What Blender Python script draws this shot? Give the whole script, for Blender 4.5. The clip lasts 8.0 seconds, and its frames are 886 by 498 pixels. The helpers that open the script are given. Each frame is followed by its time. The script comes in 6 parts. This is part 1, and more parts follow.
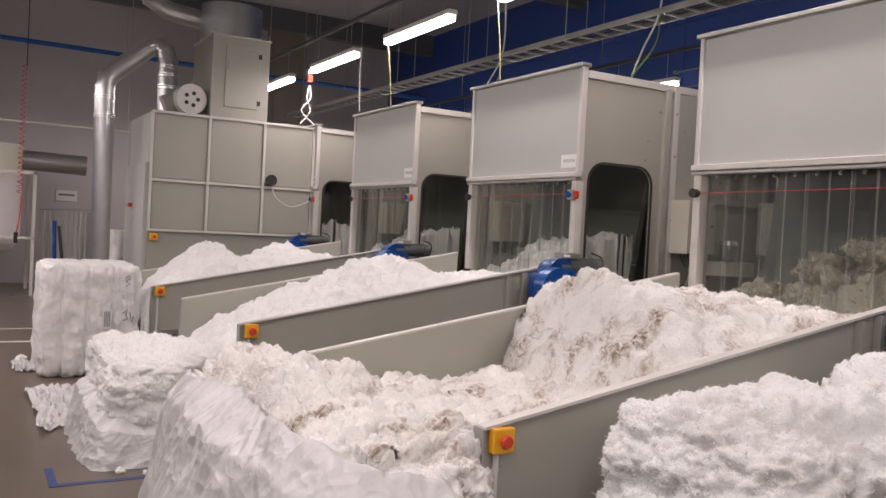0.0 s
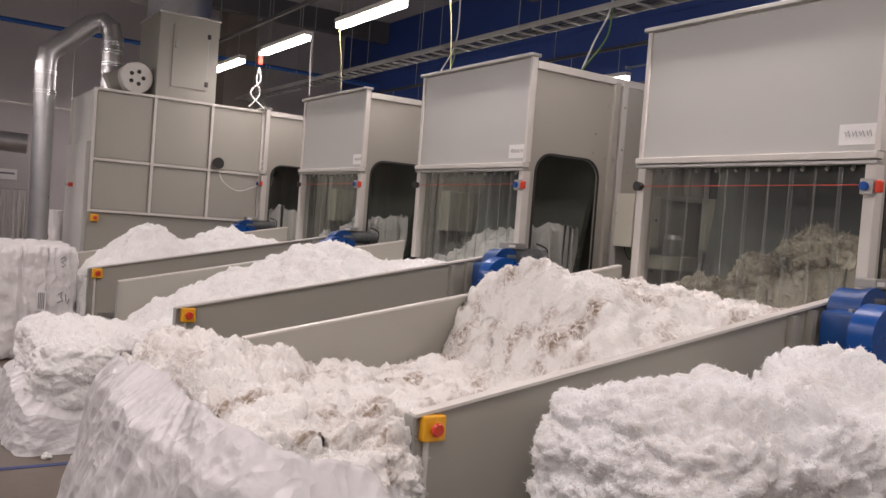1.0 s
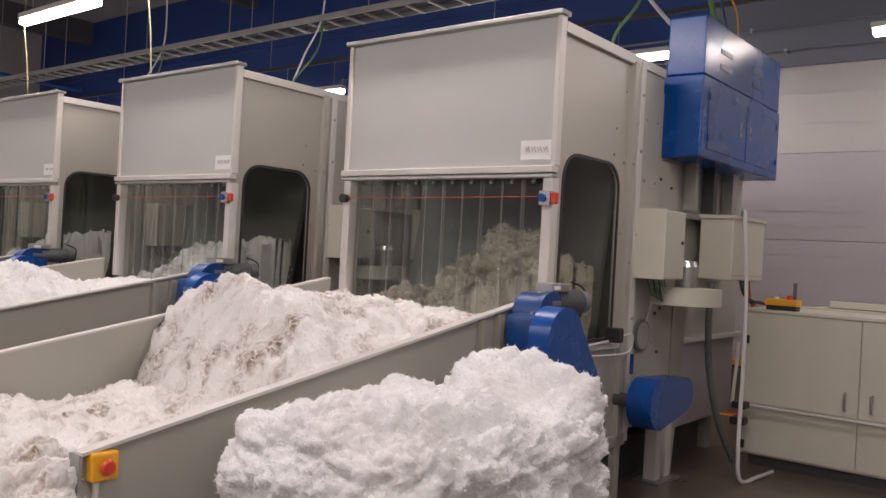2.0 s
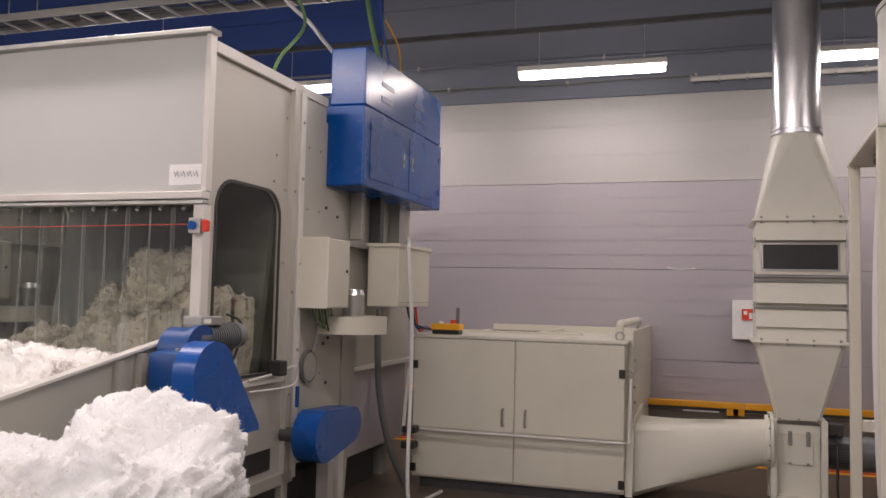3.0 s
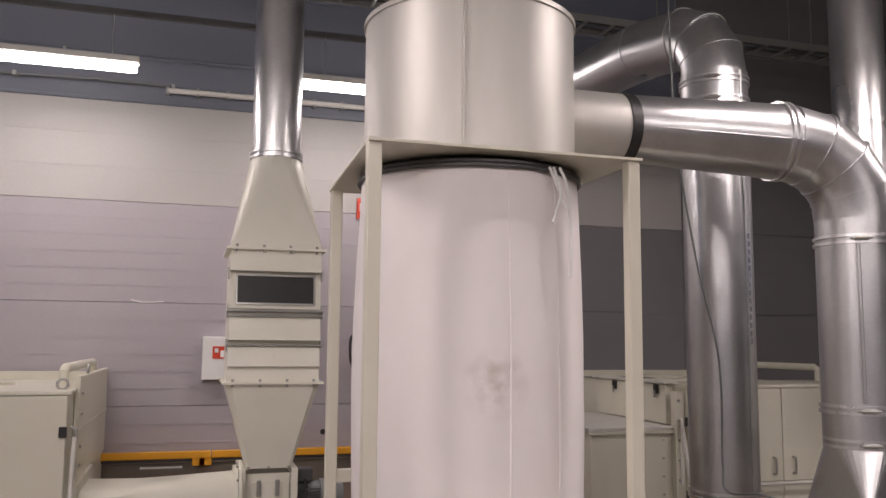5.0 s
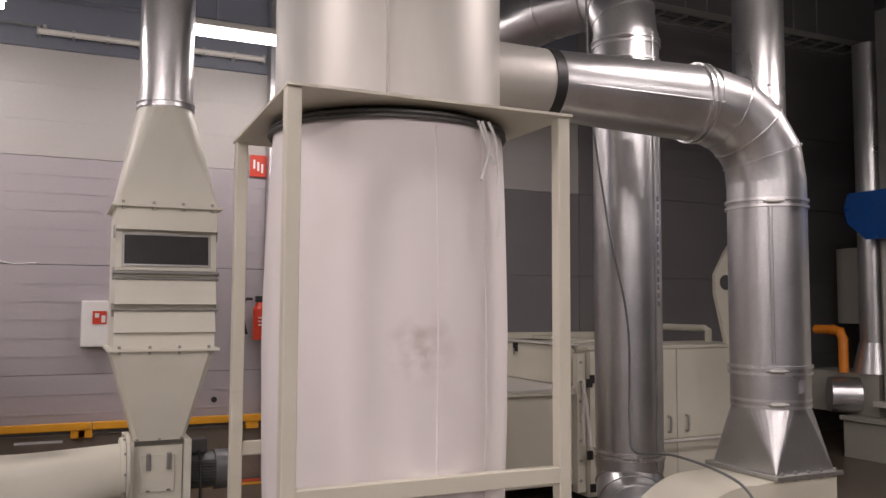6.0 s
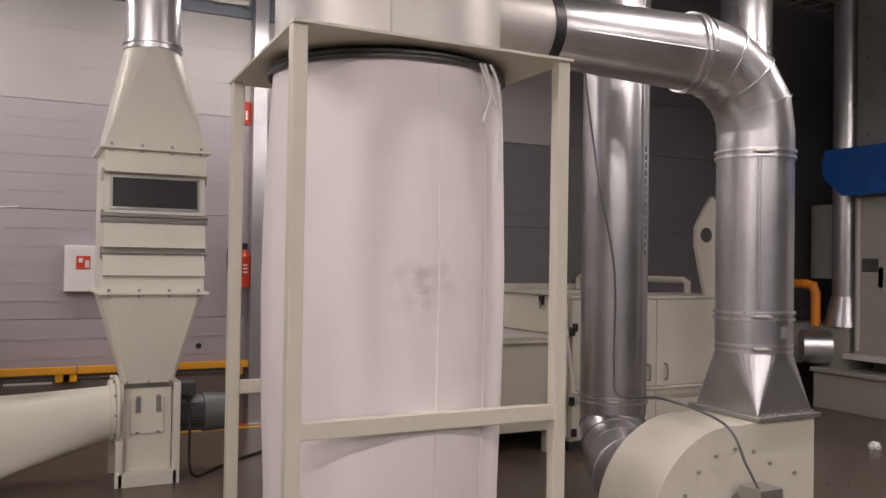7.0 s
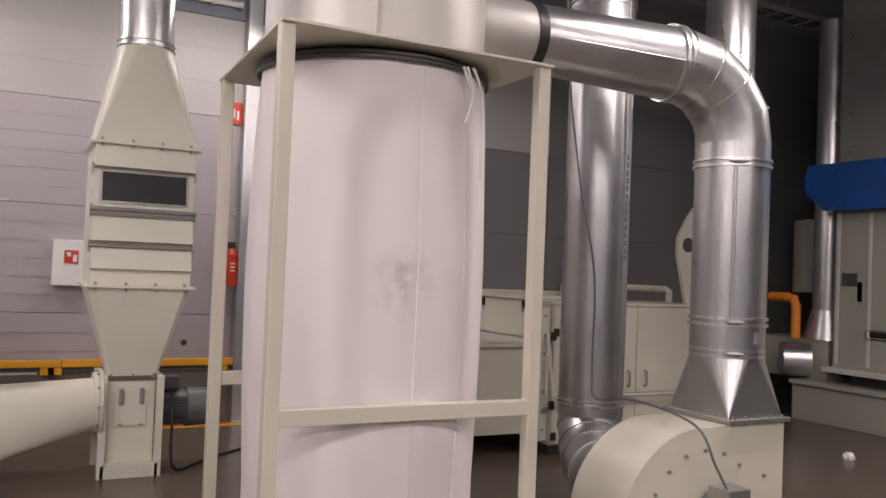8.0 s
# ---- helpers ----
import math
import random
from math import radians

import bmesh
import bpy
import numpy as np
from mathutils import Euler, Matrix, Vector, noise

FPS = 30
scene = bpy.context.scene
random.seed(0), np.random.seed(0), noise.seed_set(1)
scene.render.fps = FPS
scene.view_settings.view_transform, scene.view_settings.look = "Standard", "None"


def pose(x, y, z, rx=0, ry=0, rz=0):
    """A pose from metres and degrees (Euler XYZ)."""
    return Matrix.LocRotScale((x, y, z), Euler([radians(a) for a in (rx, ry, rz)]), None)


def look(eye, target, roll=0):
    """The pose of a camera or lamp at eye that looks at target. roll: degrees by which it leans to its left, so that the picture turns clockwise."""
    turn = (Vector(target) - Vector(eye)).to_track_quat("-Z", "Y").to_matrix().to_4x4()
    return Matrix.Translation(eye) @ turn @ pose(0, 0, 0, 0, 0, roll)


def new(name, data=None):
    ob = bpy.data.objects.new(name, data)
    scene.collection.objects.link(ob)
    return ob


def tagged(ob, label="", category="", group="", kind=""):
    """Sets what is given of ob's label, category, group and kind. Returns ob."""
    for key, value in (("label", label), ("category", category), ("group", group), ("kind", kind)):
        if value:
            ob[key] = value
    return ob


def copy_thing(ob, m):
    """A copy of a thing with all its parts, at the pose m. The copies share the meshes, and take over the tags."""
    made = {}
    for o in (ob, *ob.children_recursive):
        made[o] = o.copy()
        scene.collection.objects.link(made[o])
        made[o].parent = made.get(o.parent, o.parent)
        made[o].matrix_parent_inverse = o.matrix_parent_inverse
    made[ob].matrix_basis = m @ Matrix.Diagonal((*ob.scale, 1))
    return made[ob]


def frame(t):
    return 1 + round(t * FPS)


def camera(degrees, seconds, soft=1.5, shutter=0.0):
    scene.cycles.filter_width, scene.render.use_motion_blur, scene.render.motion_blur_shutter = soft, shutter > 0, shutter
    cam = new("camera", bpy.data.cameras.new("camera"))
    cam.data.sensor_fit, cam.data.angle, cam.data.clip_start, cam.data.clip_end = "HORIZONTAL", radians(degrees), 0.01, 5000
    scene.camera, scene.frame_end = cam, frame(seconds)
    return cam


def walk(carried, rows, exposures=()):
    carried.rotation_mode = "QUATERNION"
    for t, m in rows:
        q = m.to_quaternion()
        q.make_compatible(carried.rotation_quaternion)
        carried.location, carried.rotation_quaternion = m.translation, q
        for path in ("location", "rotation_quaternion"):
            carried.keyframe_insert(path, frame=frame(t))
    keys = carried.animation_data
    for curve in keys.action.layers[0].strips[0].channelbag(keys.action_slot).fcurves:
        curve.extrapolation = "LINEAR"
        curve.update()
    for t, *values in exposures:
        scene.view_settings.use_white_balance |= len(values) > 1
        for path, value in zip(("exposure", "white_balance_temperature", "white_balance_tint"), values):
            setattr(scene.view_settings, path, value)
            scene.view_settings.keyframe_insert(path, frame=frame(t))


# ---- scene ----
cam = camera(56.0, 8.0)
PATH = [
    (0, (0.106, -0.641, 1.689), (1.107, 1.091, 1.645), 3.0),
    (0.5, (0.126, -0.631, 1.665), (1.093, 1.119, 1.614), 3.6),
    (1, (0.195, -0.635, 1.672), (1.291, 1.036, 1.612), 4.4),
    (1.5, (0.274, -0.663, 1.693), (1.573, 0.858, 1.661), 3.4),
    (1.7, (0.306, -0.68, 1.698), (1.717, 0.737, 1.676), 3.2),
    (2.8, (0.626, -0.794, 1.688), (2.471, -0.031, 1.801), 2.0),
    (3, (0.669, -0.841, 1.682), (2.565, -0.213, 1.8), 1.3),
    (3.5, (0.844, -0.913, 1.673), (2.827, -0.67, 1.754), 0.6),
    (4, (1.116, -0.866, 1.708), (3.108, -1.008, 1.807), 0.0),
    (4.5, (1.37, -0.818, 1.695), (3.336, -1.167, 1.813), 0.4),
    (5, (1.646, -0.879, 1.705), (3.55, -1.448, 1.926), 0.5),
    (5.2, (1.707, -0.889, 1.725), (3.597, -1.492, 1.975), 0.2),
    (6.3, (1.964, -0.728, 1.684), (3.752, -1.62, 1.768), 0.5),
    (6.5, (1.97, -0.693, 1.666), (3.757, -1.588, 1.732), 0.5),
    (7, (1.933, -0.661, 1.637), (3.72, -1.558, 1.668), 0.9),
    (7.5, (1.881, -0.662, 1.592), (3.657, -1.581, 1.608), 1.9),
    (8, (1.824, -0.662, 1.582), (3.601, -1.578, 1.636), 2.3),
]
EXPOSURES = [(0, -0.06), (1.5, -0.16), (2.8, 0.14), (3.5, 0.30), (4.5, 0.34), (6.5, 0.22), (8, 0.36)]
walk(cam, [(t, look(eye, target, roll)) for t, eye, target, roll in PATH], EXPOSURES)

# ---- world, lamps, exposure ----
world = bpy.data.worlds.new("hall_air")
scene.world = world
world.use_nodes = True
world.node_tree.nodes["Background"].inputs[0].default_value = (0.75, 0.8, 1.0, 1)
world.node_tree.nodes["Background"].inputs[1].default_value = 0.012
LAMP_WATTS = 33.0


# ---- materials ----
def nodes_of(name):
    m = bpy.data.materials.new(name)
    m.use_nodes = True
    nt = m.node_tree
    return m, nt, nt.nodes["Principled BSDF"]


def mat(name, rgb, rough=0.5, metal=0.0, var=0.10, scale=1.5, fine=45.0, bump=0.02, stain=None, stain_amount=0.0, stretch=(1, 1, 1), spec=0.5):
    """Surface with colour variation at two scales, uneven gloss and fine relief."""
    m, nt, b = nodes_of(name)
    N, L = nt.nodes.new, nt.links.new
    tc = N("ShaderNodeTexCoord")
    mp = N("ShaderNodeMapping")
    mp.inputs["Scale"].default_value = stretch
    L(tc.outputs["Object"], mp.inputs[0])
    big, small = N("ShaderNodeTexNoise"), N("ShaderNodeTexNoise")
    big.inputs["Scale"].default_value, big.inputs["Detail"].default_value = scale, 5
    small.inputs["Scale"].default_value, small.inputs["Detail"].default_value = fine, 4
    L(mp.outputs[0], big.inputs[0]), L(mp.outputs[0], small.inputs[0])
    mix = N("ShaderNodeMix")
    mix.data_type = "RGBA"
    mix.inputs[6].default_value = (*[c * (1 - var) for c in rgb], 1)
    mix.inputs[7].default_value = (*[min(1, c * (1 + var)) for c in rgb], 1)
    add = N("ShaderNodeMath")
    add.operation = "MULTIPLY_ADD"
    add.inputs[1].default_value, add.inputs[2].default_value = 0.35, 0.0
    L(small.outputs[0], add.inputs[0])
    two = N("ShaderNodeMath")
    two.operation = "MULTIPLY_ADD"
    two.inputs[1].default_value = 0.65
    L(big.outputs[0], two.inputs[0]), L(add.outputs[0], two.inputs[2])
    ramp = N("ShaderNodeMapRange")
    ramp.inputs[1].default_value, ramp.inputs[2].default_value = 0.3, 0.7
    L(two.outputs[0], ramp.inputs[0]), L(ramp.outputs[0], mix.inputs[0])
    col = mix.outputs[2]
    if stain:
        sn = N("ShaderNodeTexNoise")
        sn.inputs["Scale"].default_value, sn.inputs["Detail"].default_value = scale * 2.3, 8
        L(mp.outputs[0], sn.inputs[0])
        sr = N("ShaderNodeMapRange")
        sr.inputs[1].default_value, sr.inputs[2].default_value, sr.inputs[4].default_value = 0.52, 0.75, stain_amount
        L(sn.outputs[0], sr.inputs[0])
        sm = N("ShaderNodeMix")
        sm.data_type = "RGBA"
        sm.inputs[7].default_value = (*stain, 1)
        L(sr.outputs[0], sm.inputs[0]), L(col, sm.inputs[6])
        col = sm.outputs[2]
    L(col, b.inputs["Base Color"])
    rr = N("ShaderNodeMapRange")
    rr.inputs[3].default_value, rr.inputs[4].default_value = max(0.02, rough - 0.08), min(1, rough + 0.08)
    L(big.outputs[0], rr.inputs[0]), L(rr.outputs[0], b.inputs["Roughness"])
    b.inputs["Metallic"].default_value = metal
    b.inputs["Specular IOR Level"].default_value = spec
    if bump:
        bp = N("ShaderNodeBump")
        bp.inputs["Strength"].default_value, bp.inputs["Distance"].default_value = 0.5, bump
        L(two.outputs[0], bp.inputs["Height"]), L(bp.outputs[0], b.inputs["Normal"])
    return m


def glow(name, rgb, strength):
    m, nt, b = nodes_of(name)
    b.inputs["Base Color"].default_value = (0.8, 0.8, 0.8, 1)
    b.inputs["Emission Color"].default_value = (*rgb, 1)
    b.inputs["Emission Strength"].default_value = strength
    return m


def clear(name, tint, gloss=0.1, haze=0.08, rough=0.08, haze_rgb=(0.8, 0.82, 0.8)):
    """Thin clear sheet: tinted see-through, a little gloss and a little milky haze."""
    m, nt, b = nodes_of(name)
    N, L = nt.nodes.new, nt.links.new
    tr, gl, df = N("ShaderNodeBsdfTransparent"), N("ShaderNodeBsdfGlossy"), N("ShaderNodeBsdfDiffuse")
    tr.inputs[0].default_value = (*tint, 1)
    gl.inputs["Roughness"].default_value = rough
    df.inputs[0].default_value = (*haze_rgb, 1)
    m1, m2 = N("ShaderNodeMixShader"), N("ShaderNodeMixShader")
    m1.inputs[0].default_value, m2.inputs[0].default_value = haze, gloss
    L(tr.outputs[0], m1.inputs[1]), L(df.outputs[0], m1.inputs[2])
    L(m1.outputs[0], m2.inputs[1]), L(gl.outputs[0], m2.inputs[2])
    L(m2.outputs[0], nt.nodes["Material Output"].inputs[0])
    return m


def fibre_mat(name, white, brown, amount):
    m, nt, b = nodes_of(name)
    N, L = nt.nodes.new, nt.links.new
    tc = N("ShaderNodeTexCoord")
    n1, n2, n3 = N("ShaderNodeTexNoise"), N("ShaderNodeTexNoise"), N("ShaderNodeTexNoise")
    for n, sc, d in ((n1, 2.6, 6), (n2, 24, 8), (n3, 110, 4)):
        n.inputs["Scale"].default_value, n.inputs["Detail"].default_value = sc, d
        n.inputs["Distortion"].default_value = 1.2
        L(tc.outputs["Object"], n.inputs[0])
    r = N("ShaderNodeMapRange")
    r.inputs[1].default_value, r.inputs[2].default_value, r.inputs[4].default_value = 0.46, 0.66, amount
    L(n1.outputs[0], r.inputs[0])
    mu = N("ShaderNodeMath")
    mu.operation = "MULTIPLY"
    r2 = N("ShaderNodeMapRange")
    r2.inputs[1].default_value, r2.inputs[2].default_value = 0.35, 0.62
    L(n2.outputs[0], r2.inputs[0])
    L(r.outputs[0], mu.inputs[0]), L(r2.outputs[0], mu.inputs[1])
    mix = N("ShaderNodeMix")
    mix.data_type = "RGBA"
    mix.inputs[6].default_value, mix.inputs[7].default_value = (*white, 1), (*brown, 1)
    L(mu.outputs[0], mix.inputs[0]), L(mix.outputs[2], b.inputs["Base Color"])
    b.inputs["Roughness"].default_value = 0.9
    b.inputs["Specular IOR Level"].default_value = 0.15
    b.inputs["Sheen Weight"].default_value = 0.3
    b.inputs["Subsurface Weight"].default_value = 0.35
    b.inputs["Subsurface Radius"].default_value = (1.0, 0.95, 0.9)
    b.inputs["Subsurface Scale"].default_value = 0.02
    h = N("ShaderNodeMath")
    h.operation = "MULTIPLY_ADD"
    h.inputs[1].default_value = 0.35
    L(n3.outputs[0], h.inputs[0]), L(n2.outputs[0], h.inputs[2])
    bp = N("ShaderNodeBump")
    bp.inputs["Strength"].default_value, bp.inputs["Distance"].default_value = 0.65, 0.028
    L(h.outputs[0], bp.inputs["Height"]), L(bp.outputs[0], b.inputs["Normal"])
    return m


PAINT = mat("machine_paint", (0.372, 0.364, 0.316), 0.42, var=0.05, scale=1.2, fine=160, bump=0.0006, stain=(0.42, 0.39, 0.33), stain_amount=0.25)
# Lighter copy of the machine paint: stronger light on the hoppers put into colour.
PAINT_LIT = mat("lit_side_paint", (0.42, 0.405, 0.355), 0.40, var=0.05, scale=1.2, fine=160, bump=0.0006, stain=(0.42, 0.39, 0.33), stain_amount=0.2)
PAINT_LIGHT = mat("light_panel_paint", (0.50, 0.505, 0.485), 0.36, var=0.04, scale=0.9, fine=160, bump=0.0006)
PAINT_WHITE = mat("white_post_paint", (0.62, 0.60, 0.56), 0.4, var=0.05, scale=2, fine=120, bump=0.0005, stain=(0.5, 0.47, 0.4), stain_amount=0.3)
CREAM = mat("cream_cabinet_paint", (0.63, 0.61, 0.51), 0.4, var=0.04, scale=1.5, fine=160, bump=0.0006, stain=(0.5, 0.46, 0.38), stain_amount=0.2)
RISER_CREAM = mat("pale_cream_duct_paint", (0.80, 0.785, 0.68), 0.4, var=0.04, scale=1.5, fine=160, bump=0.0006, stain=(0.6, 0.56, 0.46), stain_amount=0.2)
STEEL = mat("worn_steel", (0.42, 0.42, 0.40), 0.38, metal=0.8, var=0.15, scale=3, fine=90, bump=0.001)
DARKSTEEL = mat("dark_steel", (0.10, 0.10, 0.10), 0.5, metal=0.5, var=0.2, scale=4, bump=0.001)
# Near black: the shade inside the hoppers is put into this colour.
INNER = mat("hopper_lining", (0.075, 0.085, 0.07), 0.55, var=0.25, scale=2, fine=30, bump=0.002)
GALV = mat("galvanised_sheet", (0.55, 0.555, 0.56), 0.31, metal=0.9, var=0.12, scale=2.5, fine=60, bump=0.00025, stain=(0.42, 0.42, 0.42), stain_amount=0.4)
GALV_BRIGHT = mat("bright_galvanised_sheet", (0.74, 0.74, 0.745), 0.29, metal=0.92, var=0.10, scale=2.0, fine=40, bump=0.0002)
DRUM = mat("brushed_drum_sheet", (0.56, 0.545, 0.51), 0.48, metal=0.45, var=0.06, scale=1.2, fine=20, bump=0.0008, stretch=(1, 1, 0.15))
BLUE = mat("blue_enamel", (0.003, 0.068, 0.30), 0.27, var=0.12, scale=2, fine=90, bump=0.0006)
BLUE_DARK = mat("blue_cast_paint", (0.004, 0.052, 0.21), 0.4, var=0.2, scale=8, fine=120, bump=0.001)
MOTORGREY = mat("motor_grey", (0.17, 0.18, 0.18), 0.5, metal=0.3, var=0.15, scale=6, bump=0.001)
BLACK = mat("black_plastic", (0.02, 0.02, 0.02), 0.45, var=0.2, scale=9, bump=0.0005)
RUBBER = mat("black_gasket", (0.03, 0.03, 0.03), 0.6, var=0.2, scale=9, bump=0.0005)
YELLOW = mat("yellow_plastic", (0.85, 0.42, 0.02), 0.4, var=0.06, scale=9, bump=0.0004)
ORANGE_PIPE = mat("orange_pipe_paint", (0.72, 0.23, 0.015), 0.45, var=0.1, scale=3, bump=0.001)
ORANGE_RAIL = mat("yellow_rail_paint", (0.80, 0.38, 0.02), 0.45, var=0.1, scale=3, bump=0.001)
RED = mat("red_plastic", (0.62, 0.05, 0.02), 0.35, var=0.08, scale=9, bump=0.0004)
PAPER = mat("paper", (0.82, 0.82, 0.80), 0.8, var=0.04, scale=6, bump=0.0005)
INK = mat("ink", (0.20, 0.20, 0.22), 0.8, var=0.1, scale=9, bump=0)
CLOTH = mat("filter_bag_cloth", (0.80, 0.76, 0.755), 0.85, var=0.03, scale=1.2, fine=240, bump=0.0012, stain=(0.66, 0.60, 0.57), stain_amount=0.22)
def stained_cloth(m, spot, size):
    """Adds one smudge of a shape of its own to a cloth, at a spot of the thing's own space."""
    nt = m.node_tree
    N, L = nt.nodes.new, nt.links.new
    b = nt.nodes["Principled BSDF"]
    old = b.inputs["Base Color"].links[0].from_socket
    tc, off, ln, nz = N("ShaderNodeTexCoord"), N("ShaderNodeVectorMath"), N("ShaderNodeVectorMath"), N("ShaderNodeTexNoise")
    off.operation, ln.operation = "SUBTRACT", "LENGTH"
    off.inputs[1].default_value = spot
    nz.inputs["Scale"].default_value, nz.inputs["Detail"].default_value = 9.0, 6
    L(tc.outputs["Object"], off.inputs[0]), L(off.outputs[0], ln.inputs[0]), L(tc.outputs["Object"], nz.inputs[0])
    r = N("ShaderNodeMapRange")
    r.inputs[1].default_value, r.inputs[2].default_value, r.inputs[3].default_value, r.inputs[4].default_value = 0.0, size, 1.0, 0.0
    L(ln.outputs["Value"], r.inputs[0])
    q = N("ShaderNodeMapRange")
    q.inputs[1].default_value, q.inputs[2].default_value, q.inputs[4].default_value = 0.42, 0.66, 0.85
    L(nz.outputs[0], q.inputs[0])
    mu, mx = N("ShaderNodeMath"), N("ShaderNodeMix")
    mu.operation, mx.data_type = "MULTIPLY", "RGBA"
    L(r.outputs[0], mu.inputs[0]), L(q.outputs[0], mu.inputs[1])
    mx.inputs[7].default_value = (0.40, 0.33, 0.28, 1)
    L(mu.outputs[0], mx.inputs[0]), L(old, mx.inputs[6]), L(mx.outputs[2], b.inputs["Base Color"])
    return m


BAG_CLOTH = stained_cloth(mat("stained_bag_cloth", (0.80, 0.76, 0.755), 0.85, var=0.03, scale=1.2, fine=240, bump=0.0012, stain=(0.68, 0.60, 0.57), stain_amount=0.2), (-0.57, 0.06, 1.52), 0.17)
FILM = mat("white_wrap_film", (0.80, 0.79, 0.78), 0.32, var=0.05, scale=3, fine=22, bump=0.012, spec=0.6)


def see_through(m, share):
    """Lets part of the light straight through a thin film."""
    nt = m.node_tree
    outp = next(n for n in nt.nodes if n.type == "OUTPUT_MATERIAL")
    shader = outp.inputs["Surface"].links[0].from_socket
    mix, clear = nt.nodes.new("ShaderNodeMixShader"), nt.nodes.new("ShaderNodeBsdfTransparent")
    mix.inputs[0].default_value = share
    nt.links.new(shader, mix.inputs[1]), nt.links.new(clear.outputs[0], mix.inputs[2]), nt.links.new(mix.outputs[0], outp.inputs["Surface"])
    return m


def crinkled(m, scale, depth):
    """Sharp fine creases of handled plastic film, added to a material's relief."""
    nt = m.node_tree
    N, L = nt.nodes.new, nt.links.new
    b = nt.nodes["Principled BSDF"]
    tc, warp, add, bp = N("ShaderNodeTexCoord"), N("ShaderNodeTexNoise"), N("ShaderNodeVectorMath"), N("ShaderNodeBump")
    warp.inputs["Scale"].default_value, warp.inputs["Detail"].default_value = 2.2, 4
    add.operation = "MULTIPLY_ADD"
    add.inputs[1].default_value = (0.5, 0.5, 0.5)
    L(tc.outputs["Object"], warp.inputs[0]), L(warp.outputs["Color"], add.inputs[0]), L(tc.outputs["Object"], add.inputs[2])
    heights = []
    for sc in (scale, scale * 2.7):
        vo = N("ShaderNodeTexVoronoi")
        vo.feature = "F1"
        vo.inputs["Scale"].default_value = sc
        L(add.outputs[0], vo.inputs["Vector"])
        heights.append(vo.outputs["Distance"])
    mu = N("ShaderNodeMath")
    mu.operation = "MULTIPLY_ADD"
    mu.inputs[1].default_value = 0.4
    L(heights[1], mu.inputs[0]), L(heights[0], mu.inputs[2])
    bp.inputs["Strength"].default_value, bp.inputs["Distance"].default_value = 0.7, depth
    L(mu.outputs[0], bp.inputs["Height"])
    if b.inputs["Normal"].links:
        L(b.inputs["Normal"].links[0].from_socket, bp.inputs["Normal"])
    L(bp.outputs[0], b.inputs["Normal"])
    return m


FILM_THIN = see_through(crinkled(mat("thin_torn_film", (0.70, 0.695, 0.70), 0.34, var=0.06, scale=7, fine=38, bump=0.004, spec=0.6), 5.0, 0.035), 0.18)
crinkled(FILM, 6.0, 0.022)
WALL_GREY = mat("wall_panel_grey", (0.41, 0.38, 0.405), 0.45, var=0.05, scale=0.6, fine=30, bump=0.001)
WALL_WHITE = mat("wall_panel_white", (0.46, 0.445, 0.43), 0.45, var=0.05, scale=0.6, fine=30, bump=0.001)
WALL_UPPER = mat("wall_panel_blue_grey", (0.15, 0.162, 0.20), 0.5, var=0.06, scale=0.6, fine=30, bump=0.001)
WALL_MID = mat("wall_panel_mid_grey", (0.20, 0.19, 0.20), 0.45, var=0.05, scale=0.6, fine=30, bump=0.001)
WALL_DARK = mat("wall_panel_dark_grey", (0.185, 0.175, 0.18), 0.5, var=0.06, scale=0.6, fine=30, bump=0.001)
WALL_NAVY = mat("wall_panel_navy", (0.016, 0.045, 0.19), 0.5, var=0.1, scale=0.6, fine=30, bump=0.001)
CONCRETE = mat("plinth_concrete", (0.20, 0.175, 0.145), 0.5, var=0.15, scale=1.4, fine=40, bump=0.003)
FLOOR = mat("sealed_floor", (0.122, 0.097, 0.073), 0.30, var=0.14, scale=0.7, fine=14, bump=0.0015, stain=(0.11, 0.10, 0.09), stain_amount=0.5)
WALL_FAR = mat("far_wall_paint", (0.50, 0.475, 0.48), 0.6, var=0.07, scale=0.5, fine=20, bump=0.002)
CEIL = mat("ceiling_sheet", (0.34, 0.33, 0.335), 0.7, var=0.1, scale=1, bump=0.002)
BEAM = mat("dark_beam", (0.09, 0.09, 0.095), 0.6, var=0.1, scale=2, bump=0.001)
PIPE_BLUE = mat("blue_air_pipe", (0.02, 0.09, 0.32), 0.4, var=0.1, scale=4, bump=0.0005)
TAPE_BLUE = mat("blue_floor_tape", (0.03, 0.05, 0.16), 0.5, var=0.15, scale=6, bump=0.0008)
TAPE_WHITE = mat("white_floor_paint", (0.62, 0.60, 0.56), 0.5, var=0.1, scale=6, bump=0.0008)
WHITE_CABLE = mat("white_cable", (0.72, 0.72, 0.70), 0.5, var=0.05, scale=9, bump=0)
GREEN_CABLE = mat("green_cable", (0.16, 0.30, 0.10), 0.5, var=0.1, scale=9, bump=0)
YELLOW_CABLE = mat("yellow_green_cable", (0.40, 0.38, 0.20), 0.5, var=0.1, scale=9, bump=0)
CARTON = mat("brown_carton", (0.33, 0.17, 0.09), 0.7, var=0.1, scale=4, bump=0.001)
GREY_CLOTH = mat("pale_cloth", (0.52, 0.51, 0.50), 0.85, var=0.08, scale=4, fine=120, bump=0.002)
LIGHT = glow("tube_diffuser", (1.0, 0.90, 0.88), 22.0)
GLASS = clear("window_glass", (0.80, 0.81, 0.79), 0.05, 0.0, 0.03)
PVC_EDGE = clear("curtain_strip_edge", (0.72, 0.76, 0.72), 0.16, 0.16, 0.15)
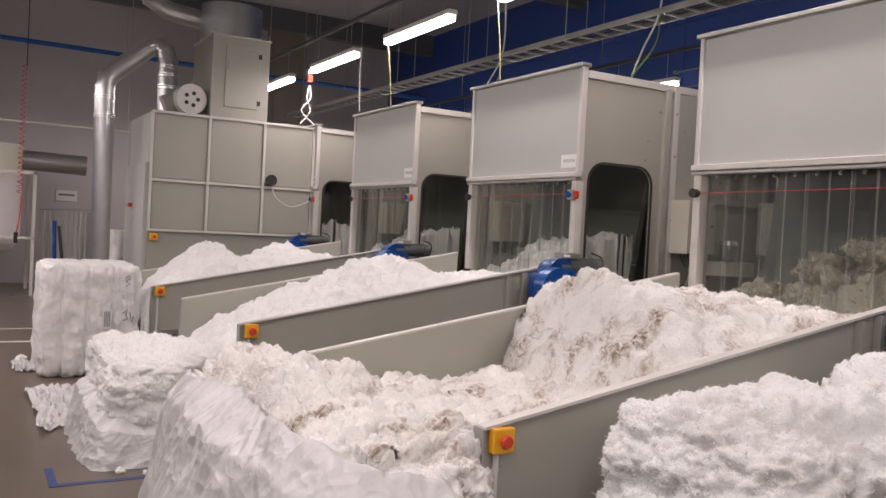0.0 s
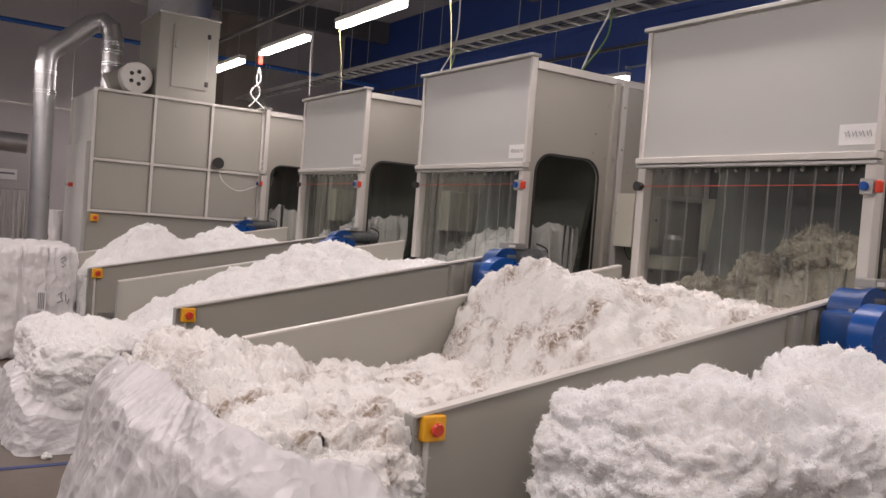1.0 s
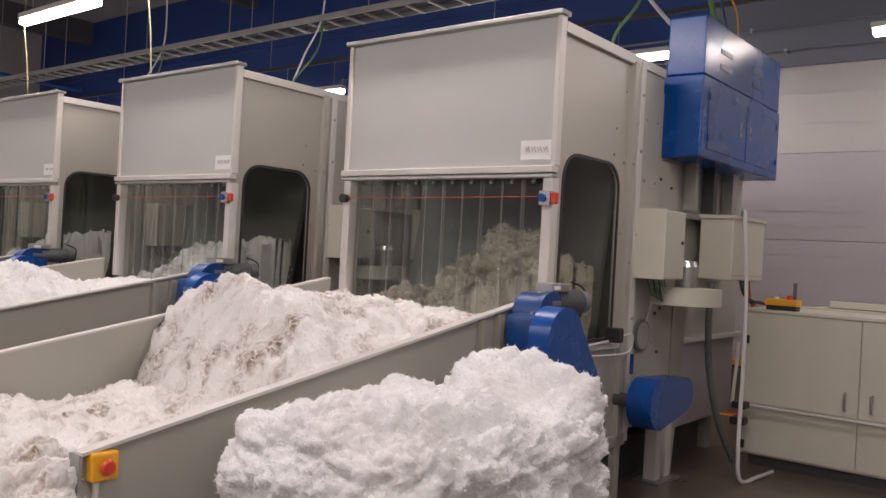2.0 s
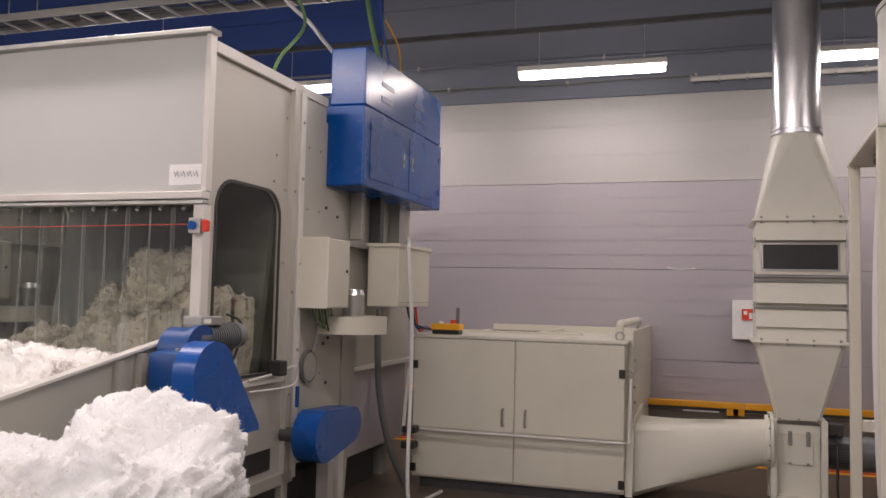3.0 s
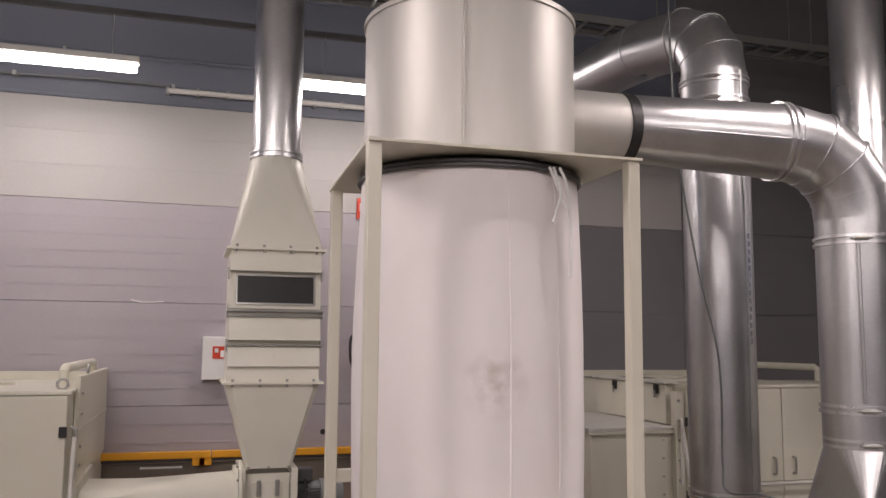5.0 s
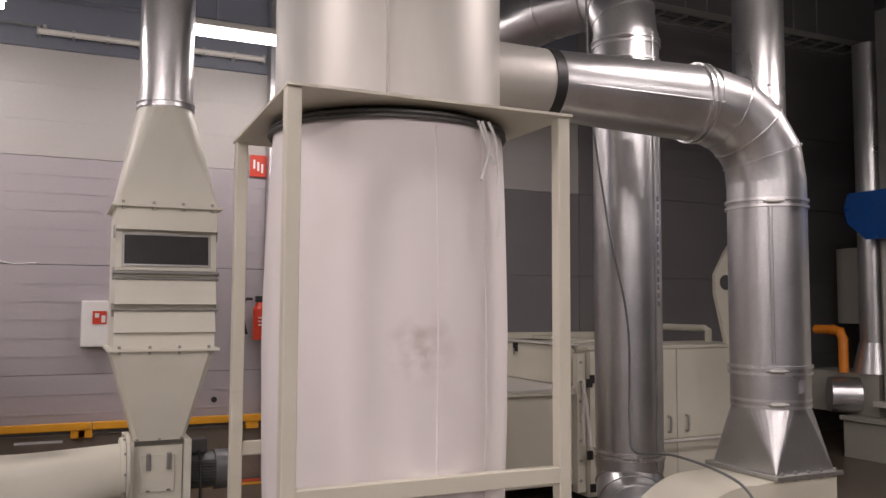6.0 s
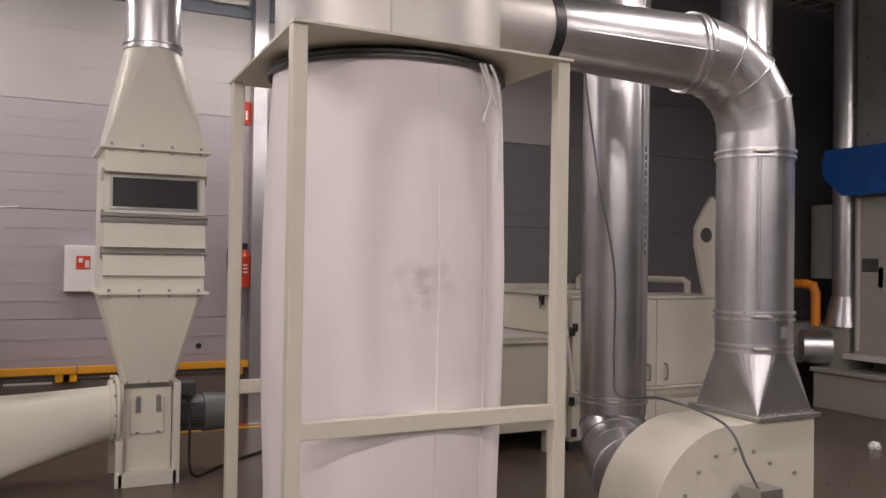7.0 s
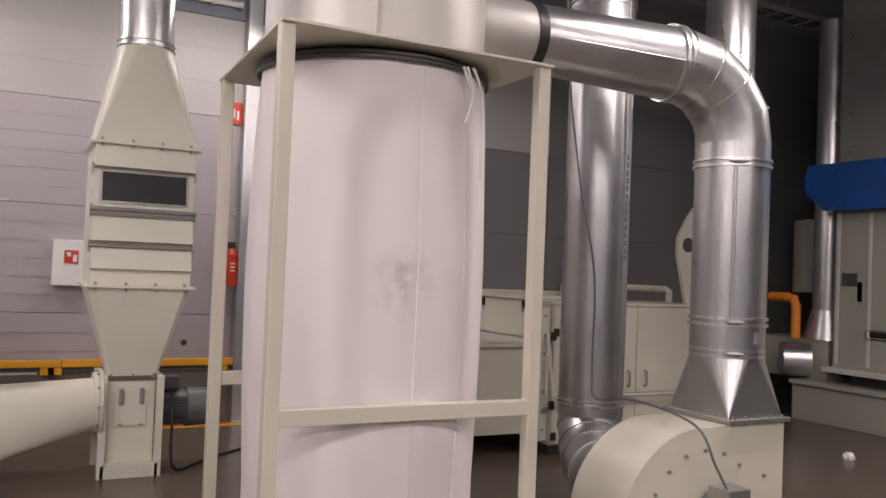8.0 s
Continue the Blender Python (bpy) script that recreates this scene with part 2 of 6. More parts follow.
PVC = clear("clear_curtain_strip", (0.84, 0.87, 0.83), 0.08, 0.035, 0.12)
def fuzz_mat(name, rgb):
    """Loose strands: soft white, part of the light comes through."""
    m, nt, b = nodes_of(name)
    N, L = nt.nodes.new, nt.links.new
    df, tl, mx = N("ShaderNodeBsdfDiffuse"), N("ShaderNodeBsdfTranslucent"), N("ShaderNodeMixShader")
    df.inputs[0].default_value, tl.inputs[0].default_value, mx.inputs[0].default_value = (*rgb, 1), (*rgb, 1), 0.5
    L(df.outputs[0], mx.inputs[1]), L(tl.outputs[0], mx.inputs[2]), L(mx.outputs[0], nt.nodes["Material Output"].inputs[0])
    return m


FUZZ = fuzz_mat("fibre_fuzz", (0.88, 0.87, 0.86))
FUZZ_TAN = fuzz_mat("grey_tan_fuzz", (0.50, 0.46, 0.37))
FIBRE = fibre_mat("white_fibre", (0.87, 0.86, 0.825), (0.27, 0.19, 0.125), 1.2)
FIBRE_CLEAN = fibre_mat("clean_white_fibre", (0.885, 0.89, 0.87), (0.58, 0.53, 0.48), 0.3)
FIBRE_BALE = fibre_mat("pressed_white_fibre", (0.875, 0.885, 0.88), (0.50, 0.43, 0.36), 0.4)
# Darker grey-tan fibre for the first hopper.
FIBRE_TAN = fibre_mat("grey_tan_fibre", (0.50, 0.465, 0.37), (0.20, 0.155, 0.10), 0.9)


# ---- mesh helpers ----
def box(bm, x0, y0, z0, x1, y1, z1, bevel=0.0):
    r = bmesh.ops.create_cube(bm, size=1.0, matrix=Matrix.LocRotScale(((x0 + x1) / 2, (y0 + y1) / 2, (z0 + z1) / 2), None, (abs(x1 - x0), abs(y1 - y0), abs(z1 - z0))))
    if bevel:
        es = list({e for v in r["verts"] for e in v.link_edges})
        bmesh.ops.bevel(bm, geom=es, offset=bevel, segments=2, affect="EDGES", profile=0.5)
    return bm


def rod(bm, p, q, r0, r1=None, seg=20, cap=True):
    p, q = Vector(p), Vector(q)
    d = q - p
    m = Matrix.Translation((p + q) / 2) @ d.to_track_quat("Z", "Y").to_matrix().to_4x4()
    bmesh.ops.create_cone(bm, cap_ends=cap, segments=seg, radius1=r0, radius2=r0 if r1 is None else r1, depth=d.length, matrix=m)
    return bm


def tube(bm, pts, r, seg=10, samples=0):
    """Round tube along points; samples > 0 smooths them first."""
    P = [Vector(p) for p in pts]
    if samples:
        Q = []
        for i in range(len(P) - 1):
            a, b, c, d = P[max(0, i - 1)], P[i], P[i + 1], P[min(len(P) - 1, i + 2)]
            for k in range(samples):
                u = k / samples
                Q.append(0.5 * ((2 * b) + (c - a) * u + (2 * a - 5 * b + 4 * c - d) * u * u + (3 * b - a - 3 * c + d) * u ** 3))
        P = Q + [P[-1]]
    rings, up = [], Vector((0.31, 0.17, 0.93)).normalized()
    for i, p in enumerate(P):
        t = (P[min(i + 1, len(P) - 1)] - P[max(i - 1, 0)]).normalized()
        u = (up - t * up.dot(t))
        u = u.normalized() if u.length > 1e-4 else t.orthogonal().normalized()
        up, w = u, t.cross(u)
        rings.append([bm.verts.new(p + (u * math.cos(2 * math.pi * k / seg) + w * math.sin(2 * math.pi * k / seg)) * r) for k in range(seg)])
    for a, b in zip(rings, rings[1:]):
        for k in range(seg):
            bm.faces.new((a[k], a[(k + 1) % seg], b[(k + 1) % seg], b[k]))
    bm.faces.new(rings[0][::-1]), bm.faces.new(rings[-1])
    return bm


def prism(bm, outline, axis, a, b, holes=()):
    """Flat outline (two coordinates, in the order of the other axes) pushed along axis from a to b; one hole may be cut."""
    def at(u, v, w):
        return {"x": (w, u, v), "y": (u, w, v), "z": (u, v, w)}[axis]
    loops = [outline, *holes]
    es = []
    for lp in loops:
        vs = [bm.verts.new(at(u, v, a)) for u, v in lp]
        es += [bm.edges.new((vs[i], vs[(i + 1) % len(vs)])) for i in range(len(vs))]
    r = bmesh.ops.triangle_fill(bm, use_beauty=True, use_dissolve=True, edges=es)
    fs = [f for f in r["geom"] if isinstance(f, bmesh.types.BMFace)]
    e = bmesh.ops.extrude_face_region(bm, geom=fs)
    d = Vector(at(0, 0, b)) - Vector(at(0, 0, a))
    bmesh.ops.translate(bm, vec=d, verts=[v for v in e["geom"] if isinstance(v, bmesh.types.BMVert)])
    bmesh.ops.recalc_face_normals(bm, faces=bm.faces)
    return bm


def arch(x0, z0, x1, z1, r, n=6, r_low=0.02):
    pts = []
    for cx, cz, a0, rr in ((x1 - r, z1 - r, 0, r), (x0 + r, z1 - r, 90, r), (x0 + r_low, z0 + r_low, 180, r_low), (x1 - r_low, z0 + r_low, 270, r_low)):
        for k in range(n + 1):
            a = radians(a0 + 90 * k / n)
            pts.append((cx + rr * math.cos(a), cz + rr * math.sin(a)))
    return pts


def thing(name, x, y, z, label, category, group="", kind=""):
    ob = new(name)
    ob.location = (x, y, z)
    ob.empty_display_size = 0.1
    return tagged(ob, label, category, group, kind)


def soften(ob, deg=35):
    """Rounds the shading of bent sheet metal and keeps its folded edges sharp."""
    ob.data.polygons.foreach_set("use_smooth", [True] * len(ob.data.polygons))
    ob.data.set_sharp_from_angle(angle=radians(deg))
    return ob


def part(name, bm, material, parent=None, label="", smooth=False, world_space=True):
    """Links a bmesh as one mesh object; its coordinates are the world's and become the parent's own."""
    me = bpy.data.meshes.new(name)
    if parent is not None and world_space:
        off, p = Vector((0, 0, 0)), parent
        while p is not None:
            off += p.location
            p = p.parent
        bmesh.ops.translate(bm, vec=-off, verts=bm.verts)
    bmesh.ops.recalc_face_normals(bm, faces=bm.faces)
    bm.to_mesh(me)
    bm.free()
    me.materials.append(material)
    if smooth:
        me.polygons.foreach_set("use_smooth", [True] * len(me.polygons))
        me.set_sharp_from_angle(angle=radians(38))
    ob = new(name, me)
    ob.parent = parent
    return tagged(ob, label)


def B():
    return bmesh.new()


def structure(name, bm, material, label, category):
    return tagged(part(name, bm, material), label, category, "", "structure")


# ---- the hall ----
WX, FAR_Y, NEAR_Y, WEST_X, CEIL_Z = 10.3, 20.5, -14.0, -7.0, 6.6
structure("floor", box(B(), WEST_X - 0.2, NEAR_Y - 0.2, -0.2, WX + 0.2, FAR_Y + 0.2, 0.0), FLOOR, "brown-grey sealed concrete floor with dull gloss", "floor")
structure("ceiling", box(B(), WEST_X - 0.2, NEAR_Y - 0.2, CEIL_Z, WX + 0.2, FAR_Y + 0.2, CEIL_Z + 0.2), CEIL, "dark profiled hall ceiling", "ceiling")
structure("wall_north", box(B(), WEST_X, FAR_Y, 0, WX, FAR_Y + 0.2, CEIL_Z), WALL_FAR, "dull grey far end wall of the hall", "wall")
structure("wall_south", box(B(), WEST_X, NEAR_Y - 0.2, 0, WX, NEAR_Y, CEIL_Z), WALL_DARK, "dark grey end wall of the hall", "wall")
structure("wall_west", box(B(), WEST_X - 0.2, NEAR_Y, 0, WEST_X, FAR_Y, CEIL_Z), WALL_UPPER, "grey side wall of the hall", "wall")


def east_wall():
    """Sandwich panel wall: core sheet, concrete plinth and the visible panels, bay by bay."""
    wall = tagged(part("wall_east", box(B(), WX + 0.06, NEAR_Y, 0, WX + 0.2, FAR_Y, CEIL_Z), WALL_DARK), "panelled hall wall in grey and white bands over a concrete plinth", "wall", "", "structure")
    part("plinth", box(B(), WX - 0.02, NEAR_Y, 0, WX + 0.06, FAR_Y, 0.52, 0.006), CONCRETE, wall, "brown-grey concrete plinth")
    levels = (0.53, 1.06, 2.06, 3.05, 4.06, 5.3, 6.6)
    bays = ((NEAR_Y, -6.45), (-6.45, -2.72), (-2.72, 3.22), (3.22, 9.4), (9.4, FAR_Y))
    for b, (y0, y1) in enumerate(bays):
        for k in range(6):
            z0, z1 = levels[k] + 0.003, levels[k + 1] - 0.003
            if b == 0:
                m = WALL_DARK
            elif b == 1:
                m = WALL_WHITE if k == 3 else WALL_UPPER if k > 3 else WALL_MID
            elif b == 2:
                m = WALL_WHITE if k == 3 else WALL_UPPER if k > 3 else WALL_GREY
            else:
                m = WALL_NAVY if k > 3 else WALL_WHITE if k == 3 else WALL_GREY
            bm = B()
            box(bm, WX, y0 + 0.003, z0, WX + 0.06, y1 - 0.003, z1)
            n = 6 if k in (1, 2) else 3
            if k < 4:
                for g in range(1, n):
                    z = z0 + (z1 - z0) * g / n
                    box(bm, WX - 0.0045, y0 + 0.003, z - 0.005, WX, y1 - 0.003, z + 0.005)
            part("panel", bm, m, wall)


east_wall()
structure("trim", box(B(), WX - 0.03, -6.45, 4.045, WX - 0.002, FAR_Y, 4.075, 0.004), WALL_UPPER, "thin grey joint strip along the wall panels", "trim")


def lamp_row(x, z, y0, length, pitch, count, watts, skip=()):
    for i in range(count):
        if i in skip:
            continue
        y = y0 + pitch * i
        lamp = thing("ceiling_lamp", x, y + length / 2, z, "lit white tube lamp in a long hung fitting", "lamp", "hall lamps")
        part("housing", box(B(), x - 0.06, y - 0.02, z + 0.03, x + 0.06, y + length + 0.02, z + 0.09, 0.012), PAINT_WHITE, lamp)
        part("diffuser", box(B(), x - 0.052, y, z - 0.035, x + 0.052, y + length, z + 0.03, 0.015), LIGHT, lamp, "glowing opal diffuser")
        for yy in (y + 0.2, y + length - 0.2):
            part("hanger", rod(B(), (x, yy, z + 0.09), (x, yy, z + 0.45), 0.004, seg=6), STEEL, lamp)
        data = bpy.data.lights.new("tube_light", "AREA")
        data.shape, data.size, data.size_y, data.energy, data.color = "RECTANGLE", 0.1, length, watts, (1.0, 0.852, 0.84)
        lo = new("tube_light", data)
        lo.location = (x, y + length / 2, z - 0.045)
        lo.rotation_euler = (0, 0, 0)
    bm = B()
    box(bm, x - 0.025, y0 - 1.0, z + 0.45, x + 0.025, y0 + pitch * count, z + 0.50, 0.004)
    rail = part("lamp_rail", bm, DARKSTEEL)
    tagged(rail, "dark steel carrier rail for the tube lamps", "rail", "lamp rails")
    for k in range(6):
        yy = y0 + (pitch * count - 1) * k / 5
        part("drop_rod", rod(B(), (x, yy, z + 0.5), (x, yy, CEIL_Z), 0.006, seg=6), STEEL, rail)


lamp_row(4.62, 4.0, -7.94, 1.58, 2.53, 11, LAMP_WATTS * 0.85, (2,))
lamp_row(9.0, 4.0, -3.20, 1.46, 2.86, 8, LAMP_WATTS * 0.4)
lamp_row(0.3, 4.3, -6.0, 1.58, 2.53, 5, LAMP_WATTS * 1.0)
# Unseen row off the lamp grid, added to brighten the far box machine's front.
lamp_row(-1.3, 4.3, 7.6, 1.58, 2.53, 4, LAMP_WATTS * 1.2)
lamp_row(-3.5, 4.3, -6.0, 1.58, 2.53, 9, LAMP_WATTS * 1.4)


# ---- fibre ----
def fbm(p, scale, octaves=4):
    return noise.fractal(Vector(p) * scale, 1.0, 2.0, octaves, noise_basis="PERLIN_ORIGINAL")


def fuzz(me, count, length, seed):
    """Fine strands standing off a mesh, as points and triangles."""
    rng = random.Random(seed)
    me.calc_loop_triangles()
    tris = [t for t in me.loop_triangles]
    areas = np.cumsum([t.area for t in tris])
    verts, faces = [], []
    vs = me.vertices

    def spot():
        t = tris[min(len(tris) - 1, int(np.searchsorted(areas, rng.random() * areas[-1])))]
        a, b = rng.random(), rng.random()
        if a + b > 1:
            a, b = 1 - a, 1 - b
        p0, p1, p2 = (vs[i].co for i in t.vertices)
        return p0 + (p1 - p0) * a + (p2 - p0) * b, t.normal

    for k in range(count):
        p, n = spot()
        d = (n * rng.uniform(0.2, 1.0) + Vector((rng.gauss(0, 0.8), rng.gauss(0, 0.8), rng.gauss(0, 0.6)))).normalized()
        s = d.orthogonal().normalized()
        ln = length * rng.uniform(0.15, 1.1) ** 1.3
        w = rng.uniform(0.0004, 0.0011)
        bend = Vector((rng.gauss(0, 0.4), rng.gauss(0, 0.4), rng.gauss(0, 0.4))) * ln
        i = len(verts)
        verts += [p - s * w - n * 0.003, p + s * w - n * 0.003, p + d * ln * 0.6 + s * w * 0.6, p + d * ln + bend]
        faces += [(i, i + 1, i + 2), (i, i + 2, i + 3)]
    return verts, faces


def mesh_of(name, verts, faces, material):
    me = bpy.data.meshes.new(name)
    me.from_pydata([tuple(v) for v in verts], [], faces)
    me.materials.append(material)
    me.polygons.foreach_set("use_smooth", [True] * len(me.polygons))
    return me


def fluffy(name, bm, count, length, seed, material, x, y, z, label, category, group, kind):
    """A fibre mass as one thing: its dense body and, as a part, the loose tufts and strands on it."""
    bmesh.ops.triangulate(bm, faces=bm.faces)
    body = bpy.data.meshes.new(name)
    bm.to_mesh(body)
    bm.free()
    body.materials.append(material)
    body.polygons.foreach_set("use_smooth", [True] * len(body.polygons))
    fv, ff = fuzz(body, count, length, seed)
    shift = Matrix.Translation((-x, -y, -z))
    loose = mesh_of("loose_fuzz", fv, ff, FUZZ_TAN if material == FIBRE_TAN else FUZZ)
    body.transform(shift), loose.transform(shift)
    ob = thing(name, x, y, z, label, category, group, kind)
    dense = new("dense_body", body)
    dense.parent = ob
    t = new("loose_fuzz", loose)
    t.parent = ob
    tagged(t, kind="stuff")
    return ob


def dome(p, cells):
    """Rounded tuft round the nearest of many scattered seeds, with a crease where two tufts meet."""
    d = noise.voronoi(p * cells)[0]
    return 1 - min(1.0, d[0] / 0.8) ** 2 + 0.35 * min(0.5, d[1] - d[0])


def lumps(p, seed, amp):
    """Puffy relief of loose fibre: tufts at three sizes, bent by a slow swirl."""
    q = Vector(p) + Vector((seed * 3.7, seed * 1.3, seed * 2.1))
    w = Vector((fbm(q + Vector((3, 8, 1)), 5.0, 2), fbm(q + Vector((7, 2, 4)), 5.0, 2), fbm(q + Vector((1, 1, 6)), 5.0, 2))) * 0.045
    r = q + w
    return amp * (0.60 * fbm(q, 2.6, 3) + 0.42 * dome(r, 6.0) + 0.24 * dome(r, 14.0) + 0.10 * dome(r, 33.0) + 0.07 * fbm(r, 26.0, 2) - 0.46)


def heap(name, x0, x1, y0, y1, profile, floor_z, seed, material, amp=0.10, step=0.022, strands=16000, length=0.045, label="", category="fibre heap", group=""):
    """Heap of loose fibre: a height field over a plan rectangle, closed below."""
    nx, ny = int((x1 - x0) / step), int((y1 - y0) / step)
    bm, grid = B(), []
    for i in range(nx + 1):
        row = []
        for j in range(ny + 1):
            x, y = x0 + (x1 - x0) * i / nx, y0 + (y1 - y0) * j / ny
            h, base = profile(x, y), floor_z(x, y)
            p = Vector((x, y, base + max(h, 0.0)))
            if h > 0.01:
                k = min(1.0, h / 0.12)
                d = lumps(p, seed, amp) * k
                side = Vector((fbm(p, 9.0, 2), fbm(p + Vector((9, 9, 9)), 9.0, 2), 0)) * amp * 0.3 * k
                p = p + Vector((side.x, side.y, d))
                p.y = min(max(p.y, y0), y1)
            row.append(bm.verts.new(p))
        grid.append(row)
    for i in range(nx):
        for j in range(ny):
            q = (grid[i][j], grid[i + 1][j], grid[i + 1][j + 1], grid[i][j + 1])
            xm, ym = x0 + (x1 - x0) * (i + 0.5) / nx, y0 + (y1 - y0) * (j + 0.5) / ny
            if profile(xm, ym) > 0.0:
                bm.faces.new(q)
    for v in [v for v in bm.verts if not v.link_faces]:
        bm.verts.remove(v)
    rim = [e for e in bm.edges if e.is_boundary]
    low = {}
    for e in rim:
        for v in e.verts:
            if v not in low:
                low[v] = bm.verts.new((v.co.x, v.co.y, min(v.co.z - 0.01, floor_z(v.co.x, v.co.y))))
    for e in rim:
        p, q = e.verts
        bm.faces.new((p, q, low[q], low[p]))
    bmesh.ops.recalc_face_normals(bm, faces=bm.faces)
    return fluffy(name, bm, strands, length, seed, material, (x0 + x1) / 2, (y0 + y1) / 2, floor_z(x0, y0), label, category, group, "")


def fibre_block(name, x0, y0, z0, x1, y1, z1, top, seed, material, amp=0.07, step=0.028, strands=16000, length=0.035, power=7.0, layers=0.0, label="", category="fibre bale"):
    """Block of pressed fibre: a rounded box with lumpy faces and an uneven top given by top(x, y)."""
    cx, cy, cz = (x0 + x1) / 2, (y0 + y1) / 2, (z0 + z1) / 2
    hx, hy, hz = (x1 - x0) / 2, (y1 - y0) / 2, (z1 - z0) / 2
    n = int(2 * max(hx, hy, hz) / step)
    bm, made = B(), {}

    def vert(a, b, c):
        key = (round(a * n), round(b * n), round(c * n))
        if key not in made:
            ln = (abs(a) ** power + abs(b) ** power + abs(c) ** power) ** (1 / power)
            u = Vector((a, b, c)) / ln
            p = Vector((cx + u.x * hx, cy + u.y * hy, cz + u.z * hz))
            w = max(0.0, min(1.0, (p.z - z0) / (z1 - z0)))
            p.z += top(p.x, p.y) * w ** 2
            nrm = Vector((u.x ** 5, u.y ** 5, max(0, u.z) ** 5))
            nrm = nrm.normalized() if nrm.length > 1e-6 else Vector((0, 0, 0))
            q = Vector((p.x, p.y, p.z * (1 + layers)))
            p += nrm * lumps(q, seed, amp)
            p.z = max(p.z, z0)
            made[key] = bm.verts.new(p)
        return made[key]

    for ax in range(3):
        for sgn in (-1, 1):
            for i in range(n):
                for j in range(n):
                    c = []
                    for di, dj in ((0, 0), (1, 0), (1, 1), (0, 1)):
                        q = [0, 0, 0]
                        q[ax], q[(ax + 1) % 3], q[(ax + 2) % 3] = sgn, 2 * (i + di) / n - 1, 2 * (j + dj) / n - 1
                        c.append(vert(*q))
                    try:
                        bm.faces.new(c)
                    except ValueError:
                        pass
    bmesh.ops.recalc_face_normals(bm, faces=bm.faces)
    return fluffy(name, bm, strands, length, seed, material, cx, cy, z0, label, category, "fibre bales", "")


def bump2(x, y, cx, cy, rx, ry, h, p=2.0):
    d = ((abs(x - cx) / rx) ** p + (abs(y - cy) / ry) ** p)
    return h * max(0.0, 1 - d) ** 0.8


# ---- feed conveyors ----
def rail_z(x):
    return 0.945 + (x - 1.85) * 0.1785


def conveyor(y):
    """Sloping feed conveyor between two sheet walls, from its low end at x = 1.85 up to the hopper."""
    c = thing("feed_conveyor", 1.85, y, 0, "long sloping grey-painted feed conveyor with sheet side walls", "conveyor", "feed conveyors")
    xe = 4.72
    for name, ya, yb, sgn in (("side_wall", y, y + 0.03, -1), ("side_wall", y + 1.82, y + 1.85, 1)):
        bm = B()
        prism(bm, [(1.85, 0.28), (xe, rail_z(xe) - 0.72), (xe, rail_z(xe)), (1.85, rail_z(1.85))], "y", ya, yb)
        w = part(name, bm, PAINT, c)
        bm = B()
        prism(bm, [(1.845, rail_z(1.85) - 0.004), (xe, rail_z(xe) - 0.004), (xe, rail_z(xe) + 0.010), (1.845, rail_z(1.845) + 0.010)], "y", ya - (0.025 if sgn < 0 else 0.0), yb + (0.025 if sgn > 0 else 0.0))
        part("top_flange", bm, PAINT_WHITE, w)
        bm = B()
        prism(bm, [(1.838, 0.28), (1.85, 0.28), (1.85, rail_z(1.85)), (1.838, rail_z(1.85))], "y", ya - 0.02, yb + 0.02)
        part("end_edge", bm, STEEL, w)
        for xr in (4.10, 4.26):
            bm = B()
            yo = ya - 0.045 if sgn < 0 else yb
            prism(bm, [(xr, rail_z(xr) - 0.66), (xr + 0.035, rail_z(xr) - 0.66), (xr + 0.035, rail_z(xr) - 0.012), (xr, rail_z(xr) - 0.012)], "y", yo, yo + 0.045)
            part("rib", bm, PAINT, w)
    bm = B()
    prism(bm, [(1.92, 0.40), (xe + 0.2, rail_z(xe) - 0.52), (xe + 0.2, rail_z(xe) - 0.46), (1.92, 0.46)], "y", y + 0.03, y + 1.82)
    part("belt", bm, INNER, c, "dark slatted belt")
    for k in range(22):
        x = 1.98 + k * 0.128
        z = 0.46 + (x - 1.92) * (rail_z(xe) - 0.46 - 0.46) / (xe + 0.2 - 1.92)
        part("belt_slat", box(B(), x, y + 0.04, z, x + 0.03, y + 1.81, z + 0.012), STEEL, c)
    part("end_tray", box(B(), 1.80, y + 0.03, 0.36, 1.95, y + 1.82, 0.45, 0.01), PAINT_LIGHT, c)
    part("roller", rod(B(), (1.96, y + 0.03, 0.38), (1.96, y + 1.82, 0.38), 0.055, seg=24), STEEL, c, smooth=True)
    br = part("bearing_plate", box(B(), 1.96, y - 0.015, 0.30, 2.16, y, 0.50, 0.004), STEEL, c, "scratched steel bearing plate")
    part("bearing", rod(B(), (2.08, y - 0.05, 0.40), (2.08, y - 0.015, 0.40), 0.05, 0.045, 20), DARKSTEEL, br, smooth=True)
    part("bolt", rod(B(), (1.99, y - 0.03, 0.33), (1.99, y - 0.015, 0.33), 0.012, seg=6), STEEL, br)
    part("bolt", rod(B(), (1.99, y - 0.03, 0.47), (1.99, y - 0.015, 0.47), 0.012, seg=6), STEEL, br)
    for x in (2.3, 4.1):
        for yy in (y + 0.02, y + 1.76):
            part("leg", box(B(), x, yy, 0, x + 0.07, yy + 0.07, rail_z(x) - 0.55, 0.004), PAINT, c)
    es = part("stop_switch", box(B(), 1.872, y - 0.045, 0.850, 1.972, y - 0.001, 0.950, 0.008), YELLOW, c, "yellow emergency stop box")
    part("push_button", rod(B(), (1.922, y - 0.072, 0.900), (1.922, y - 0.060, 0.900), 0.022, 0.028, 20), RED, es, "red push button", True)
    part("button_stem", rod(B(), (1.922, y - 0.060, 0.900), (1.922, y - 0.044, 0.900), 0.017, seg=16), RED, es, smooth=True)
